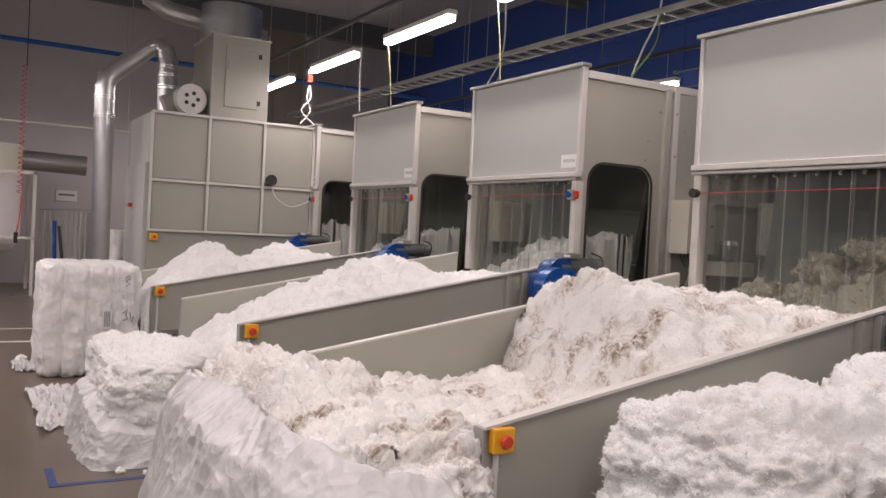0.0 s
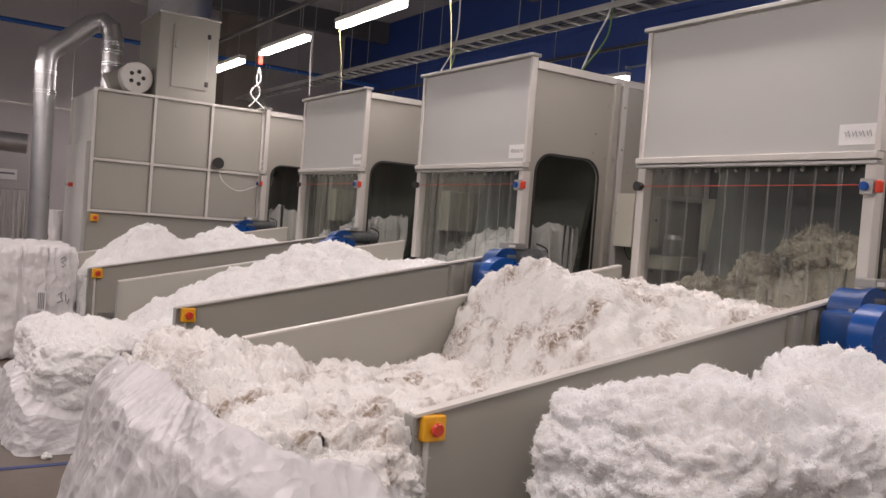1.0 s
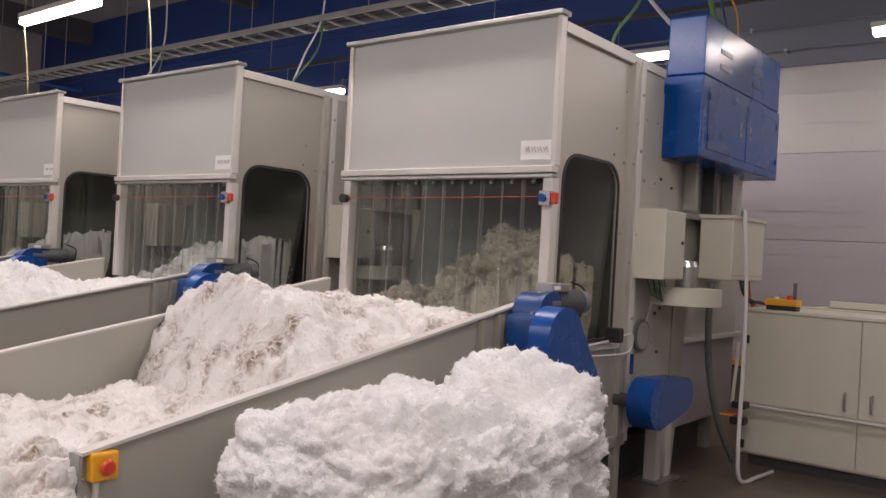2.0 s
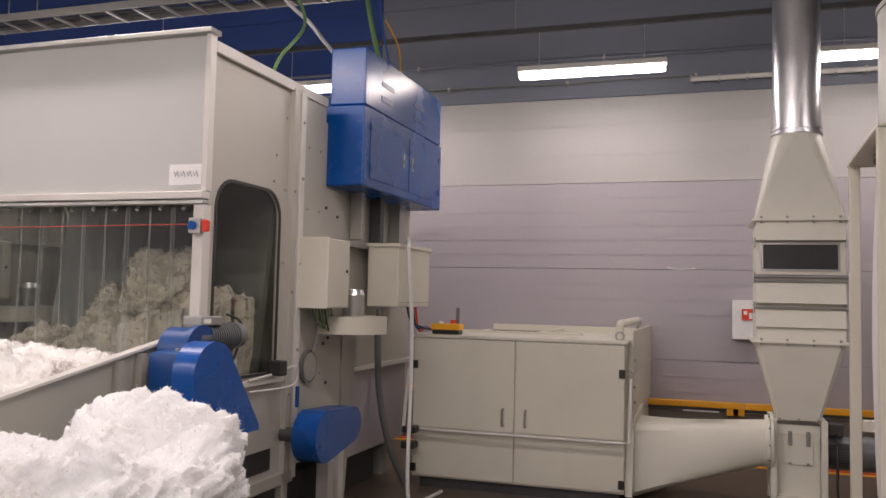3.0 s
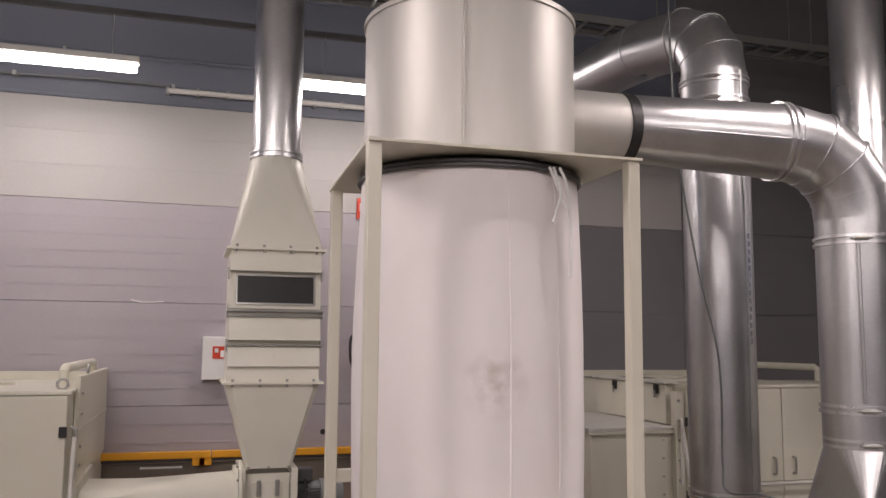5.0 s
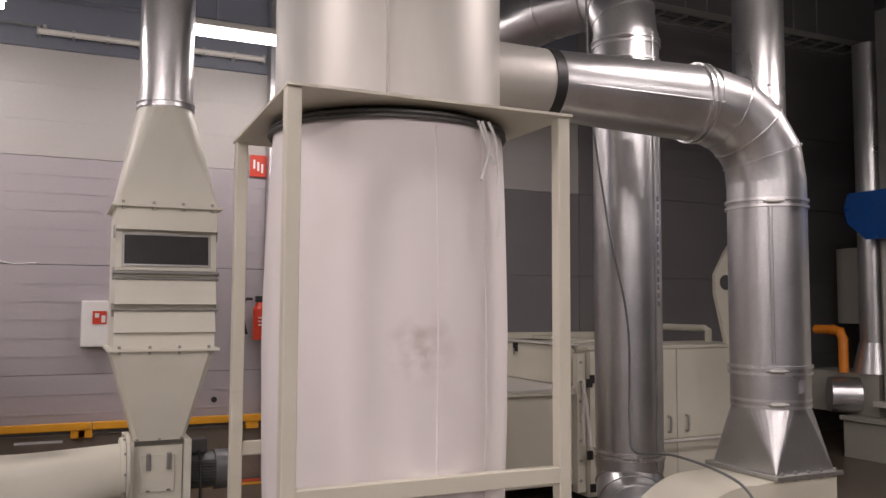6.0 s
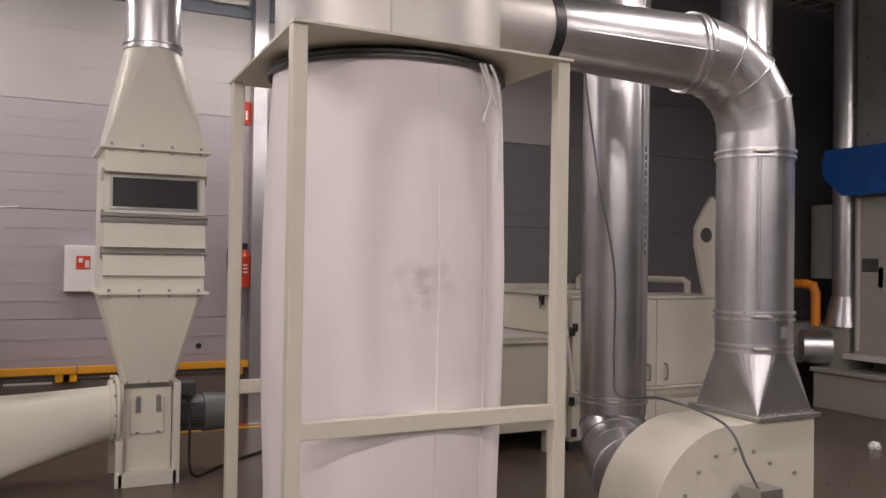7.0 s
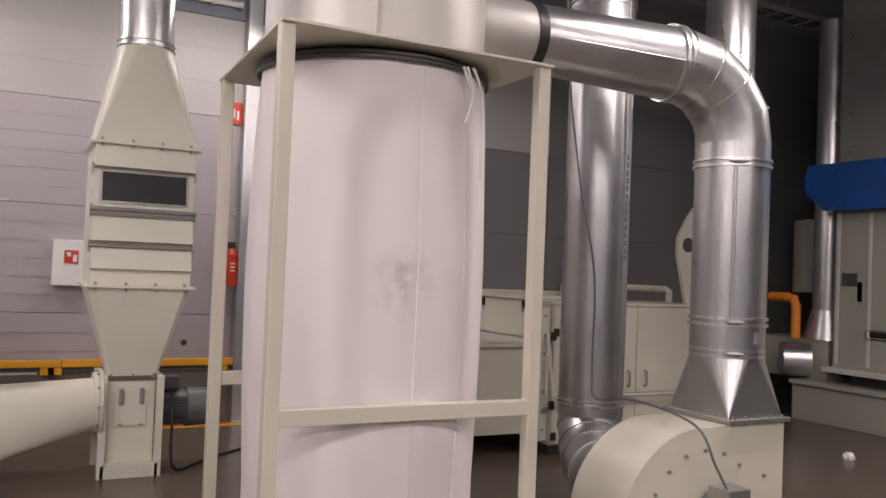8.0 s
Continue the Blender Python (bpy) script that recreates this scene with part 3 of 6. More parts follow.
    part("conduit", rod(B(), (1.905, y - 0.015, 0.30), (1.905, y - 0.015, 0.85), 0.012, seg=10), PAINT_WHITE, c, smooth=True)
    return c


# ---- hopper feeders ----
def hopper(y, note_w):
    """Tall hopper feeder: hood with clear strip curtain in front, arched side window, rear frame."""
    h = thing("hopper_feeder", 4.8, y, 0, "tall grey-beige hopper feeder with strip curtain and arched window", "fibre machine", "hopper feeders")
    X, Y1 = 4.8, y + 1.80
    hood = part("hood_panel", box(B(), X - 0.012, y + 0.02, 2.27, X + 0.012, Y1 - 0.02, 3.19, 0.003), PAINT_LIGHT, h, "smooth pale grey hood sheet")
    part("edge_strip", box(B(), X - 0.03, y - 0.015, 2.27, X + 0.03, y + 0.02, 3.20, 0.004), PAINT_WHITE, hood)
    part("edge_strip", box(B(), X - 0.03, Y1 - 0.02, 2.27, X + 0.03, Y1 + 0.015, 3.20, 0.004), PAINT_WHITE, hood)
    part("top_lip", box(B(), X - 0.06, y - 0.03, 3.195, X + 0.05, Y1 + 0.03, 3.225, 0.004), STEEL, hood)
    part("curtain_rail", box(B(), X - 0.055, y - 0.01, 2.225, X + 0.02, Y1 + 0.02, 2.268, 0.006), PAINT_WHITE, h)
    part("curtain_rail", box(B(), X - 0.045, y - 0.01, 2.195, X + 0.02, Y1 + 0.02, 2.218, 0.004), STEEL, h)
    for yy in (y - 0.005, Y1 - 0.065):
        part("corner_post", box(B(), X - 0.03, yy, 1.30, X + 0.05, yy + 0.07, 2.195, 0.006), PAINT_WHITE, h)
    part("roof", box(B(), X, y, 3.14, X + 1.50, Y1, 3.165), PAINT_LIT, h)
    for yy in (y - 0.02, Y1 - 0.01):
        part("roof_rail", box(B(), X + 0.03, yy, 3.10, X + 1.50, yy + 0.03, 3.168, 0.004), PAINT_WHITE, h)
    # side sheets, the near one with the arched opening
    win = arch(X + 0.12, 1.17, X + 0.86, 2.36, 0.17)
    for side, ya in (("near", y + 0.01), ("far", Y1 - 0.03)):
        bm = B()
        prism(bm, [(X + 0.03, 1.42), (X + 0.09, 0.47), (X + 0.98, 0.47), (X + 0.98, 3.14), (X + 0.03, 3.14)], "y", ya, ya + 0.02, [win])
        sp = part("side_panel", bm, PAINT_LIT, h)
        bm = B()
        big = arch(X + 0.10, 1.15, X + 0.88, 2.38, 0.185)
        prism(bm, big, "y", ya - 0.008 if side == "near" else ya + 0.018, ya + 0.004 if side == "near" else ya + 0.03, [win])
        part("window_gasket", bm, RUBBER, sp)
        bm = B()
        prism(bm, arch(X + 0.115, 1.165, X + 0.865, 2.365, 0.17), "y", ya + 0.008, ya + 0.012)
        g = part("window_pane", bm, GLASS, sp)
        g.visible_shadow = False
    for yy in (y - 0.03, Y1 - 0.02):
        part("frame_post", box(B(), X + 0.97, yy, 0.42, X + 1.04, yy + 0.05, 3.12, 0.004), PAINT_LIT, h)
        part("frame_post", box(B(), X + 1.07, yy, 0.42, X + 1.14, yy + 0.05, 3.14, 0.004), PAINT_WHITE, h)
        part("rear_panel", box(B(), X + 1.14, yy + 0.025, 0.5, X + 1.50, yy + 0.045, 3.10), PAINT_LIT, h)
        part("sill", box(B(), X + 0.10, yy - 0.0, 0.40, X + 1.1, yy + 0.05, 0.48, 0.004), PAINT, h)
        part("sill_ledge", box(B(), X + 0.10, yy - 0.01, 1.10, X + 0.92, yy + 0.03, 1.135, 0.004), PAINT_WHITE, h)
        for xx in (X + 0.14, X + 0.95):
            part("foot", box(B(), xx, yy, 0, xx + 0.08, yy + 0.05, 0.41, 0.004), PAINT, h)
    # bolts on posts and side sheets
    for xx, zz in ((X + 1.105, 0.7), (X + 1.105, 1.3), (X + 1.105, 1.9), (X + 1.105, 2.5), (X + 1.105, 2.9), (X + 1.005, 1.0), (X + 1.005, 1.7), (X + 1.005, 2.4)):
        part("bolt", rod(B(), (xx, y - 0.042, zz), (xx, y - 0.03, zz), 0.011, seg=6), STEEL, h)
    part("floor_slot", box(B(), X + 0.14, y + 0.002, 0.52, X + 0.84, y + 0.0095, 0.66), BLACK, h, "dark slot under the side sheet")
    for xx, zz in ((X + 0.80, 2.62), (X + 0.78, 2.44), (X + 0.93, 1.9), (X + 0.93, 2.4), (X + 0.93, 2.9)):
        part("screw", rod(B(), (xx, y + 0.0, zz), (xx, y + 0.01, zz), 0.010, seg=8), STEEL, h)
    for zz in (2.75, 2.3, 1.95):
        for xx in (X + 1.24, X + 1.42):
            part("screw", rod(B(), (xx, y - 0.015, zz), (xx, y - 0.005, zz), 0.009, seg=8), STEEL, h)
    # rear body with its legs, boxes and blue control cabinet
    part("rear_body", box(B(), X + 1.50, y + 0.06, 1.08, X + 3.52, Y1 - 0.06, 3.02, 0.006), PAINT_LIT, h)
    part("rear_column", box(B(), X + 1.14, y + 0.03, 0.5, X + 1.95, y + 0.10, 2.5, 0.006), PAINT_LIT, h)
    part("lower_box", box(B(), X + 2.2, y + 0.10, 0.34, X + 3.6, Y1 - 0.1, 1.06, 0.006), WALL_GREY, h, "lilac-grey lower casing")
    part("ledge", box(B(), X + 2.2, y + 0.02, 1.06, X + 3.6, y + 0.12, 1.10, 0.004), PAINT_WHITE, h)
    bm = B()
    prism(bm, [(X + 1.95, 0.02), (X + 2.06, 0.02), (X + 2.25, 1.5), (X + 1.95, 1.5)], "y", y + 0.02, y + 0.09)
    part("brace", bm, PAINT, h)
    part("leg", box(B(), X + 1.72, y + 0.0, 0.015, X + 1.82, y + 0.10, 0.75, 0.005), PAINT_WHITE, h)
    part("leg", box(B(), X + 1.90, y + 0.0, 0.015, X + 2.0, y + 0.10, 0.75, 0.005), PAINT_WHITE, h)
    part("foot_plate", box(B(), X + 1.66, y - 0.06, 0.0, X + 2.06, y + 0.16, 0.015), STEEL, h)
    part("leg", box(B(), X + 3.3, y + 0.2, 0, X + 3.4, y + 0.3, 0.34, 0.005), PAINT, h)
    part("leg", box(B(), X + 3.3, Y1 - 0.3, 0, X + 3.4, Y1 - 0.2, 0.34, 0.005), PAINT, h)
    part("dark_base", box(B(), X + 0.2, y + 0.25, 0.0, X + 3.2, Y1 - 0.1, 0.33), DARKSTEEL, h)
    part("shelf_bar", box(B(), X + 1.45, y - 0.02, 2.08, X + 2.7, y + 0.06, 2.12, 0.004), STEEL, h)
    eb = part("junction_box", box(B(), X + 1.115, y - 0.245, 1.595, X + 1.475, y - 0.004, 2.085, 0.01), CREAM, h, "cream steel junction box")
    part("box_lid", box(B(), X + 1.10, y - 0.255, 1.59, X + 1.115, y + 0.0, 2.09, 0.006), CREAM, eb)
    part("box_lock", rod(B(), (X + 1.42, y - 0.255, 1.86), (X + 1.42, y - 0.245, 1.86), 0.012, seg=10), BLACK, eb)
    for k in range(5):
        bm = B()
        xx = X + 1.17 + 0.05 * k
        tube(bm, [(xx, y - 0.1, 1.60), (xx + 0.02, y - 0.12, 1.52 - 0.015 * k), (xx + 0.09, y - 0.11, 1.47 - 0.012 * k), (xx + 0.15, y - 0.09, 1.53), (xx + 0.16, y - 0.07, 1.60)], 0.006, 6, 5)
        part("wire_loop", bm, GREEN_CABLE if k % 2 else DARKSTEEL, eb, smooth=True)
    jb = part("control_box", box(B(), X + 2.32, y - 0.30, 1.60, X + 3.10, y - 0.02, 2.12, 0.01), CREAM, h, "cream control box with slanted lid")
    part("box_lip", box(B(), X + 2.30, y - 0.315, 2.10, X + 3.12, y - 0.0, 2.13, 0.005), CREAM, jb)
    part("box_line", box(B(), X + 2.33, y - 0.304, 1.635, X + 3.09, y - 0.30, 1.642), STEEL, jb)
    part("lamp_knob", rod(B(), (X + 3.10, y - 0.2, 1.95), (X + 3.13, y - 0.2, 1.95), 0.012, seg=8), RED, jb)
    ds = part("motor_plate", rod(B(), (X + 1.72, y - 0.13, 1.40), (X + 1.72, y - 0.13, 1.53), 0.30, seg=40), CREAM, h, "round cream motor tray", True)
    part("tray_arm", box(B(), X + 1.48, y - 0.25, 1.42, X + 1.75, y + 0.03, 1.53, 0.008), CREAM, ds)
    part("tray_motor", rod(B(), (X + 1.79, y - 0.14, 1.53), (X + 1.79, y - 0.14, 1.69), 0.085, seg=28), STEEL, ds, smooth=True)
    part("motor_cap", rod(B(), (X + 1.79, y - 0.14, 1.69), (X + 1.79, y - 0.14, 1.735), 0.088, 0.07, seg=28), GALV_BRIGHT, ds, smooth=True)
    # blue control cabinet high on the side
    bc = part("control_cabinet", box(B(), X + 1.66, y - 0.246, 2.53, X + 3.52, y + 0.15, 3.155, 0.012), BLUE, h, "bright blue enamelled control cabinet")
    part("upper_case", box(B(), X + 1.68, y - 0.240, 3.16, X + 3.50, y + 0.06, 3.61, 0.012), BLUE, bc)
    for xa, xb in ((X + 1.78, X + 2.58), (X + 2.64, X + 3.44)):
        dr = part("cabinet_door", box(B(), xa, y - 0.252, 2.60, xb, y - 0.2465, 3.07, 0.003), BLUE, bc)
        xk = xb - 0.08 if xa < X + 2 else xa + 0.08
        part("lock_plate", box(B(), xk - 0.015, y - 0.258, 2.79, xk + 0.015, y - 0.2525, 2.91, 0.002), STEEL, dr)
        part("keyhole", box(B(), xk - 0.005, y - 0.261, 2.82, xk + 0.005, y - 0.2585, 2.86), BLACK, dr)
        for zz in (2.66, 2.98):
            xh = xa + 0.01 if xa < X + 2 else xb - 0.01
            part("door_hinge", box(B(), xh - 0.012, y - 0.262, zz, xh + 0.012, y - 0.2525, zz + 0.05, 0.003), BLUE_DARK, dr)
    for xa in (X + 2.0, X + 2.75):
        for zz in (3.26, 3.38):
            part("vent_mark", box(B(), xa, y - 0.2445, zz, xa + 0.26, y - 0.2405, zz + 0.04, 0.001), BLUE_DARK, bc)
    part("bracket", box(B(), X + 2.1, y - 0.05, 2.15, X + 2.16, y + 0.05, 2.53), PAINT, h)
    part("bracket", box(B(), X + 2.5, y - 0.05, 2.15, X + 2.58, y + 0.05, 2.53), DARKSTEEL, h)
    part("bracket", box(B(), X + 2.95, y - 0.05, 2.15, X + 3.1, y + 0.05, 2.53), STEEL, h)
    # lower drive with its blue guard
    g2 = B()
    prism(g2, [(X + 1.03 + 0.17 * math.cos(radians(a)), 0.73 + 0.175 * math.sin(radians(a))) for a in range(80, 281, 10)] + [(X + 1.46 + 0.13 * math.cos(radians(a)), 0.76 + 0.125 * math.sin(radians(a))) for a in range(-70, 81, 15)], "y", y - 0.32, y - 0.14)
    bg = soften(part("drive_guard", g2, BLUE, h, "blue pear-shaped drive guard"))
    part("guard_shaft", rod(B(), (X + 1.0, y - 0.15, 0.73), (X + 1.0, y + 0.02, 0.73), 0.05, seg=18), DARKSTEEL, bg, smooth=True)
    part("guard_pin", rod(B(), (X + 1.0, y - 0.1, 0.92), (X + 1.0, y - 0.1, 1.06), 0.014, seg=10), BLUE_DARK, bg, smooth=True)
    cov = part("oval_cover", rod(B(), (X + 1.30, y - 0.030, 1.17), (X + 1.30, y - 0.006, 1.17), 0.12, seg=28), MOTORGREY, h, smooth=True)
    part("cover_rim", rod(B(), (X + 1.30, y - 0.036, 1.17), (X + 1.30, y - 0.030, 1.17), 0.10, 0.09, seg=28), STEEL, cov, smooth=True)
    part("drop_hose", tube(B(), [(X + 2.28, y - 0.16, 1.58), (X + 2.30, y - 0.14, 1.30), (X + 2.42, y - 0.12, 0.85), (X + 2.58, y - 0.16, 0.40), (X + 2.75, y - 0.25, 0.05)], 0.028, 10, 6), MOTORGREY, h, "dark grey hose", True)
    for xx, zz in ((X + 1.62, 1.32), (X + 1.70, 1.36), (X + 1.55, 1.10), (X + 1.68, 1.02), (X + 1.60, 2.35), (X + 1.80, 2.30), (X + 1.62, 0.70)):
        part("screw", rod(B(), (xx, y + 0.018, zz), (xx, y + 0.03, zz), 0.012, seg=8), DARKSTEEL, h)
    part("cover_lever", rod(B(), (X + 1.34, y - 0.03, 1.27), (X + 1.38, y - 0.05, 1.40), 0.010, seg=8), STEEL, h, smooth=True)
    wl = part("work_light", box(B(), X + 0.72, y - 0.13, 1.15, X + 0.80, y - 0.02, 1.25, 0.012), BLACK, h, "black work light")
    part("light_arm", rod(B(), (X + 0.45, y - 0.05, 1.14), (X + 0.85, y - 0.05, 1.165), 0.010, seg=8), PAINT_WHITE, wl, smooth=True)
    bm = B()
    tube(bm, [(X + 0.80, y - 0.08, 1.18), (X + 0.98, y - 0.10, 1.20), (X + 1.02, y - 0.08, 1.10), (X + 0.85, y - 0.10, 1.07), (X + 0.4, y - 0.09, 1.08)], 0.006, 6, 6)
    part("light_cable", bm, WHITE_CABLE, wl, smooth=True)
    bm = B()
    tube(bm, [(X + 0.10, y - 0.10, 1.56), (X + 0.20, y - 0.14, 1.50), (X + 0.16, y - 0.12, 1.30), (X + 0.10, y - 0.05, 1.20)], 0.007, 6, 6)
    part("motor_cable", bm, BLACK, h, smooth=True)
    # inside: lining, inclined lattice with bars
    # Lining, bottom and lattice carry the hopper's inner shade in their dark colour.
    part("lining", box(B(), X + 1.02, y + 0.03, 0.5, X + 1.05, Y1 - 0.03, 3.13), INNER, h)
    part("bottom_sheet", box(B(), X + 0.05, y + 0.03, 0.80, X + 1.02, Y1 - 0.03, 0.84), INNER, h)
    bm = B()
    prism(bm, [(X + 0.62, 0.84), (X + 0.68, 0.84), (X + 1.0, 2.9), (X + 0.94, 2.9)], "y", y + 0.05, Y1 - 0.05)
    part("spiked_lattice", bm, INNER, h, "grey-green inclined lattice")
    # strip curtain
    n = 10
    for k in range(n):
        yc = y + 0.09 + (k + 0.5) * (1.62 / n)
        bm, w = B(), 1.62 / n / 2 + 0.012
        rows = []
        for i in range(13):
            z = 2.19 - i * (0.95 / 12)
            row = []
            for u in (-1, -0.92, -0.5, 0, 0.5, 0.92, 1):
                row.append(bm.verts.new((X + 0.045 + 0.012 * math.cos(u * 2.4) + (0.010 if k % 2 else 0) + 0.010 * math.sin(z * 4 + k * 1.7) * (i / 12), yc + u * w, z)))
            rows.append(row)
        for a, b in zip(rows, rows[1:]):
            for j in range(6):
                bm.faces.new((a[j], a[j + 1], b[j + 1], b[j])).material_index = 1 if j in (0, 5) else 0
        s = part("curtain_strip", bm, PVC, h, smooth=True)
        s.data.materials.append(PVC_EDGE)
        s.visible_shadow = False
        part("hook", rod(B(), (X + 0.02, yc, 2.17), (X + 0.035, yc, 2.19), 0.012, seg=8), STEEL, s)
    # light beam guard: black sender, blue and red receiver
    snd = part("beam_sensor", rod(B(), (X - 0.075, Y1 - 0.03, 2.06), (X - 0.03, Y1 - 0.03, 2.06), 0.035, 0.03, 18), BLACK, h, smooth=True)
    part("lens", rod(B(), (X - 0.05, Y1 - 0.075, 2.06), (X - 0.05, Y1 - 0.06, 2.06), 0.015, seg=10), BLACK, snd)
    part("pull_wire", rod(B(), (X - 0.05, y + 0.05, 2.075), (X - 0.05, Y1 - 0.06, 2.06), 0.0022, seg=6), RED, h, "thin red pull wire")
    sw = part("safety_switch", box(B(), X - 0.08, y - 0.02, 2.02, X - 0.03, y + 0.06, 2.11, 0.006), STEEL, h, "grey safety switch with blue button")
    part("blue_button", rod(B(), (X - 0.095, y + 0.03, 2.065), (X - 0.08, y + 0.03, 2.065), 0.026, seg=18), BLUE, sw)
    part("red_cap", box(B(), X - 0.075, y - 0.06, 2.03, X - 0.035, y - 0.021, 2.10, 0.01), RED, sw)
    # paper note with illegible hand writing
    nt = part("paper_note", box(B(), X - 0.016, y + 0.03, 2.31, X - 0.0125, y + 0.03 + note_w, 2.43), PAPER, h, "white paper note")
    for k in range(4):
        yk = y + 0.05 + k * note_w / 5
        bm = B()
        tube(bm, [(X - 0.0165, yk, 2.355), (X - 0.0165, yk + 0.012, 2.39), (X - 0.0165, yk + 0.024, 2.36), (X - 0.0165, yk + 0.032, 2.385)], 0.0022, 5)
        part("ink_mark", bm, INK, nt)
    # drive of the feed conveyor
    mo = part("drive_motor", rod(B(), (X - 0.30, y - 0.15, 1.44), (X + 0.10, y - 0.15, 1.44), 0.062, seg=24), MOTORGREY, h, "grey finned electric motor", True)
    for k in range(12):
        part("fin", rod(B(), (X - 0.20 + k * 0.022, y - 0.15, 1.44), (X - 0.194 + k * 0.022, y - 0.15, 1.44), 0.075, seg=24), MOTORGREY, mo)
    part("fan_cowl", rod(B(), (X + 0.07, y - 0.15, 1.44), (X + 0.15, y - 0.15, 1.44), 0.078, 0.07, 24), MOTORGREY, mo, smooth=True)
    part("terminal_box", box(B(), X - 0.30, y - 0.21, 1.505, X - 0.11, y - 0.09, 1.555, 0.006), STEEL, mo)
    part("rating_plate", box(B(), X - 0.29, y - 0.213, 1.518, X - 0.22, y - 0.2105, 1.542), PAPER, mo)
    gb = part("gearbox", box(B(), X - 0.55, y - 0.30, 1.16, X - 0.36, y - 0.06, 1.38, 0.03), BLUE_DARK, h, "blue cast gearbox", True)
    part("gear_cover", rod(B(), (X - 0.29, y - 0.20, 1.36), (X - 0.29, y - 0.02, 1.36), 0.135, seg=32), BLUE_DARK, gb, smooth=True)
    part("gear_rim", rod(B(), (X - 0.29, y - 0.21, 1.36), (X - 0.29, y - 0.18, 1.36), 0.15, seg=32), BLUE_DARK, gb, smooth=True)
    part("oil_plug", rod(B(), (X - 0.48, y - 0.2, 1.38), (X - 0.48, y - 0.2, 1.395), 0.02, seg=6), STEEL, gb)
    out = [(X - 0.45 + 0.18 * math.cos(radians(a)), 1.27 + 0.165 * math.sin(radians(a))) for a in range(20, 181, 10)]
    out += [(X - 0.62, 1.10), (X - 0.57, 0.93), (X + 0.0, 0.93), (X - 0.01, 0.97)]
    soften(part("chain_guard", prism(B(), out, "y", y - 0.40, y - 0.27), BLUE, h, "blue sheet chain guard"))
    return h


PITCH = 3.2
HY = [2.0 + PITCH * i for i in range(4)]
c1 = conveyor(HY[0])
for i in (1, 2):
    copy_thing(c1, pose(1.85, HY[i], 0))
HOP_Y = [HY[0] - 0.02, HY[1] - 0.05, HY[2] - 0.15, HY[3] - 0.13]
h1 = hopper(HOP_Y[0], 0.22)
for i in (1, 2, 3):
    copy_thing(h1, pose(4.8, HOP_Y[i], 0))


# ---- fibre on and before the conveyors ----
def belt_z(x):
    return 0.48 + (x - 1.92) * 0.166


def along(x, pts):
    """Straight-line profile through (x, height) pairs."""
    for (a, ha), (b, hb) in zip(pts, pts[1:]):
        if a <= x <= b:
            return ha + (hb - ha) * (x - a) / (b - a)
    return 0.0


def load(pts, y, dip=0.35):
    def f(x, yy):
        u = (yy - y - 0.92) / 0.89
        return max(0.0, along(x, pts) * (1 - dip * abs(u) ** 3))
    return f


def load_one(x, yy):
    u = (yy - HY[0]) / 1.85
    low = along(x, [(1.40, 0.44), (1.66, 0.52), (1.95, 0.48), (2.3, 0.30), (2.6, 0.23), (2.8, 0.22), (5.3, 0.3)]) * (1.10 - 0.32 * u)
    edge = 2.80 + 0.32 * u
    rise = max(0.0, min(1.0, (x - edge) / 0.34)) ** 0.6
    high = along(x, [(2.4, 0.62), (3.0, 0.68), (3.35, 0.74), (3.6, 0.62), (4.4, 0.44), (5.3, 0.20)]) * (1 - 0.18 * abs(2 * u - 1.05) ** 2.5)
    near = max(0.0, 1 - u / 0.30) * max(0.0, min(1.0, (x - 2.9) / 0.5))
    return max(low * 0.9, high * rise) * (1 - near) + min(0.36, high) * near


heap("fibre_load", 1.40, 5.30, HY[0] + 0.04, HY[0] + 1.81, load_one, lambda x, y: belt_z(x), 3, FIBRE, 0.13, 0.015, 120000, 0.014, label="loose white fibre with brownish streaks piled on a conveyor", group="fibre loads")
heap("fibre_load", 1.80, 5.30, HY[1] + 0.04, HY[1] + 1.81, load([(1.80, 0.10), (2.0, 0.28), (2.3, 0.42), (2.7, 0.54), (3.4, 0.70), (3.9, 0.46), (4.2, 0.34), (4.6, 0.36), (5.3, 0.2)], HY[1], 0.5), lambda x, y: belt_z(x), 5, FIBRE_CLEAN, 0.11, 0.02, 60000, 0.015, label="loose clean white fibre piled on a conveyor", group="fibre loads")
heap("fibre_load", 1.80, 5.30, HY[2] + 0.04, HY[2] + 1.81, load([(1.80, 0.20), (2.05, 0.42), (2.35, 0.64), (2.55, 0.76), (2.72, 0.76), (2.92, 0.58), (3.12, 0.52), (3.35, 0.64), (3.62, 0.66), (3.9, 0.50), (4.4, 0.34), (5.3, 0.2)], HY[2], 0.5), lambda x, y: belt_z(x), 7, FIBRE_CLEAN, 0.11, 0.028, 30000, 0.018, label="heaps of white fibre on a far conveyor", group="fibre loads")


def bale_top(x, y):
    crest = along(x, [(2.0, 0.10), (2.40, 0.18), (2.62, 0.19), (2.95, 0.14), (3.20, 0.12), (3.42, 0.18), (3.56, 0.32), (3.66, 0.27), (3.74, 0.10), (3.95, 0.02)])
    return crest * max(0.0, 1 - (abs(y - 1.36) / 0.52) ** 2.6) + 0.025 * math.sin(x * 9) + 0.02 * math.sin(y * 13 + x * 4)


fibre_block("fibre_bale", 2.24, 0.93, 0.0, 3.74, 1.80, 0.96, bale_top, 11, FIBRE_BALE, 0.10, 0.014, 120000, 0.013, 12.0, 0.9, label="unwrapped white fibre bale with torn lumpy top, standing on the floor")


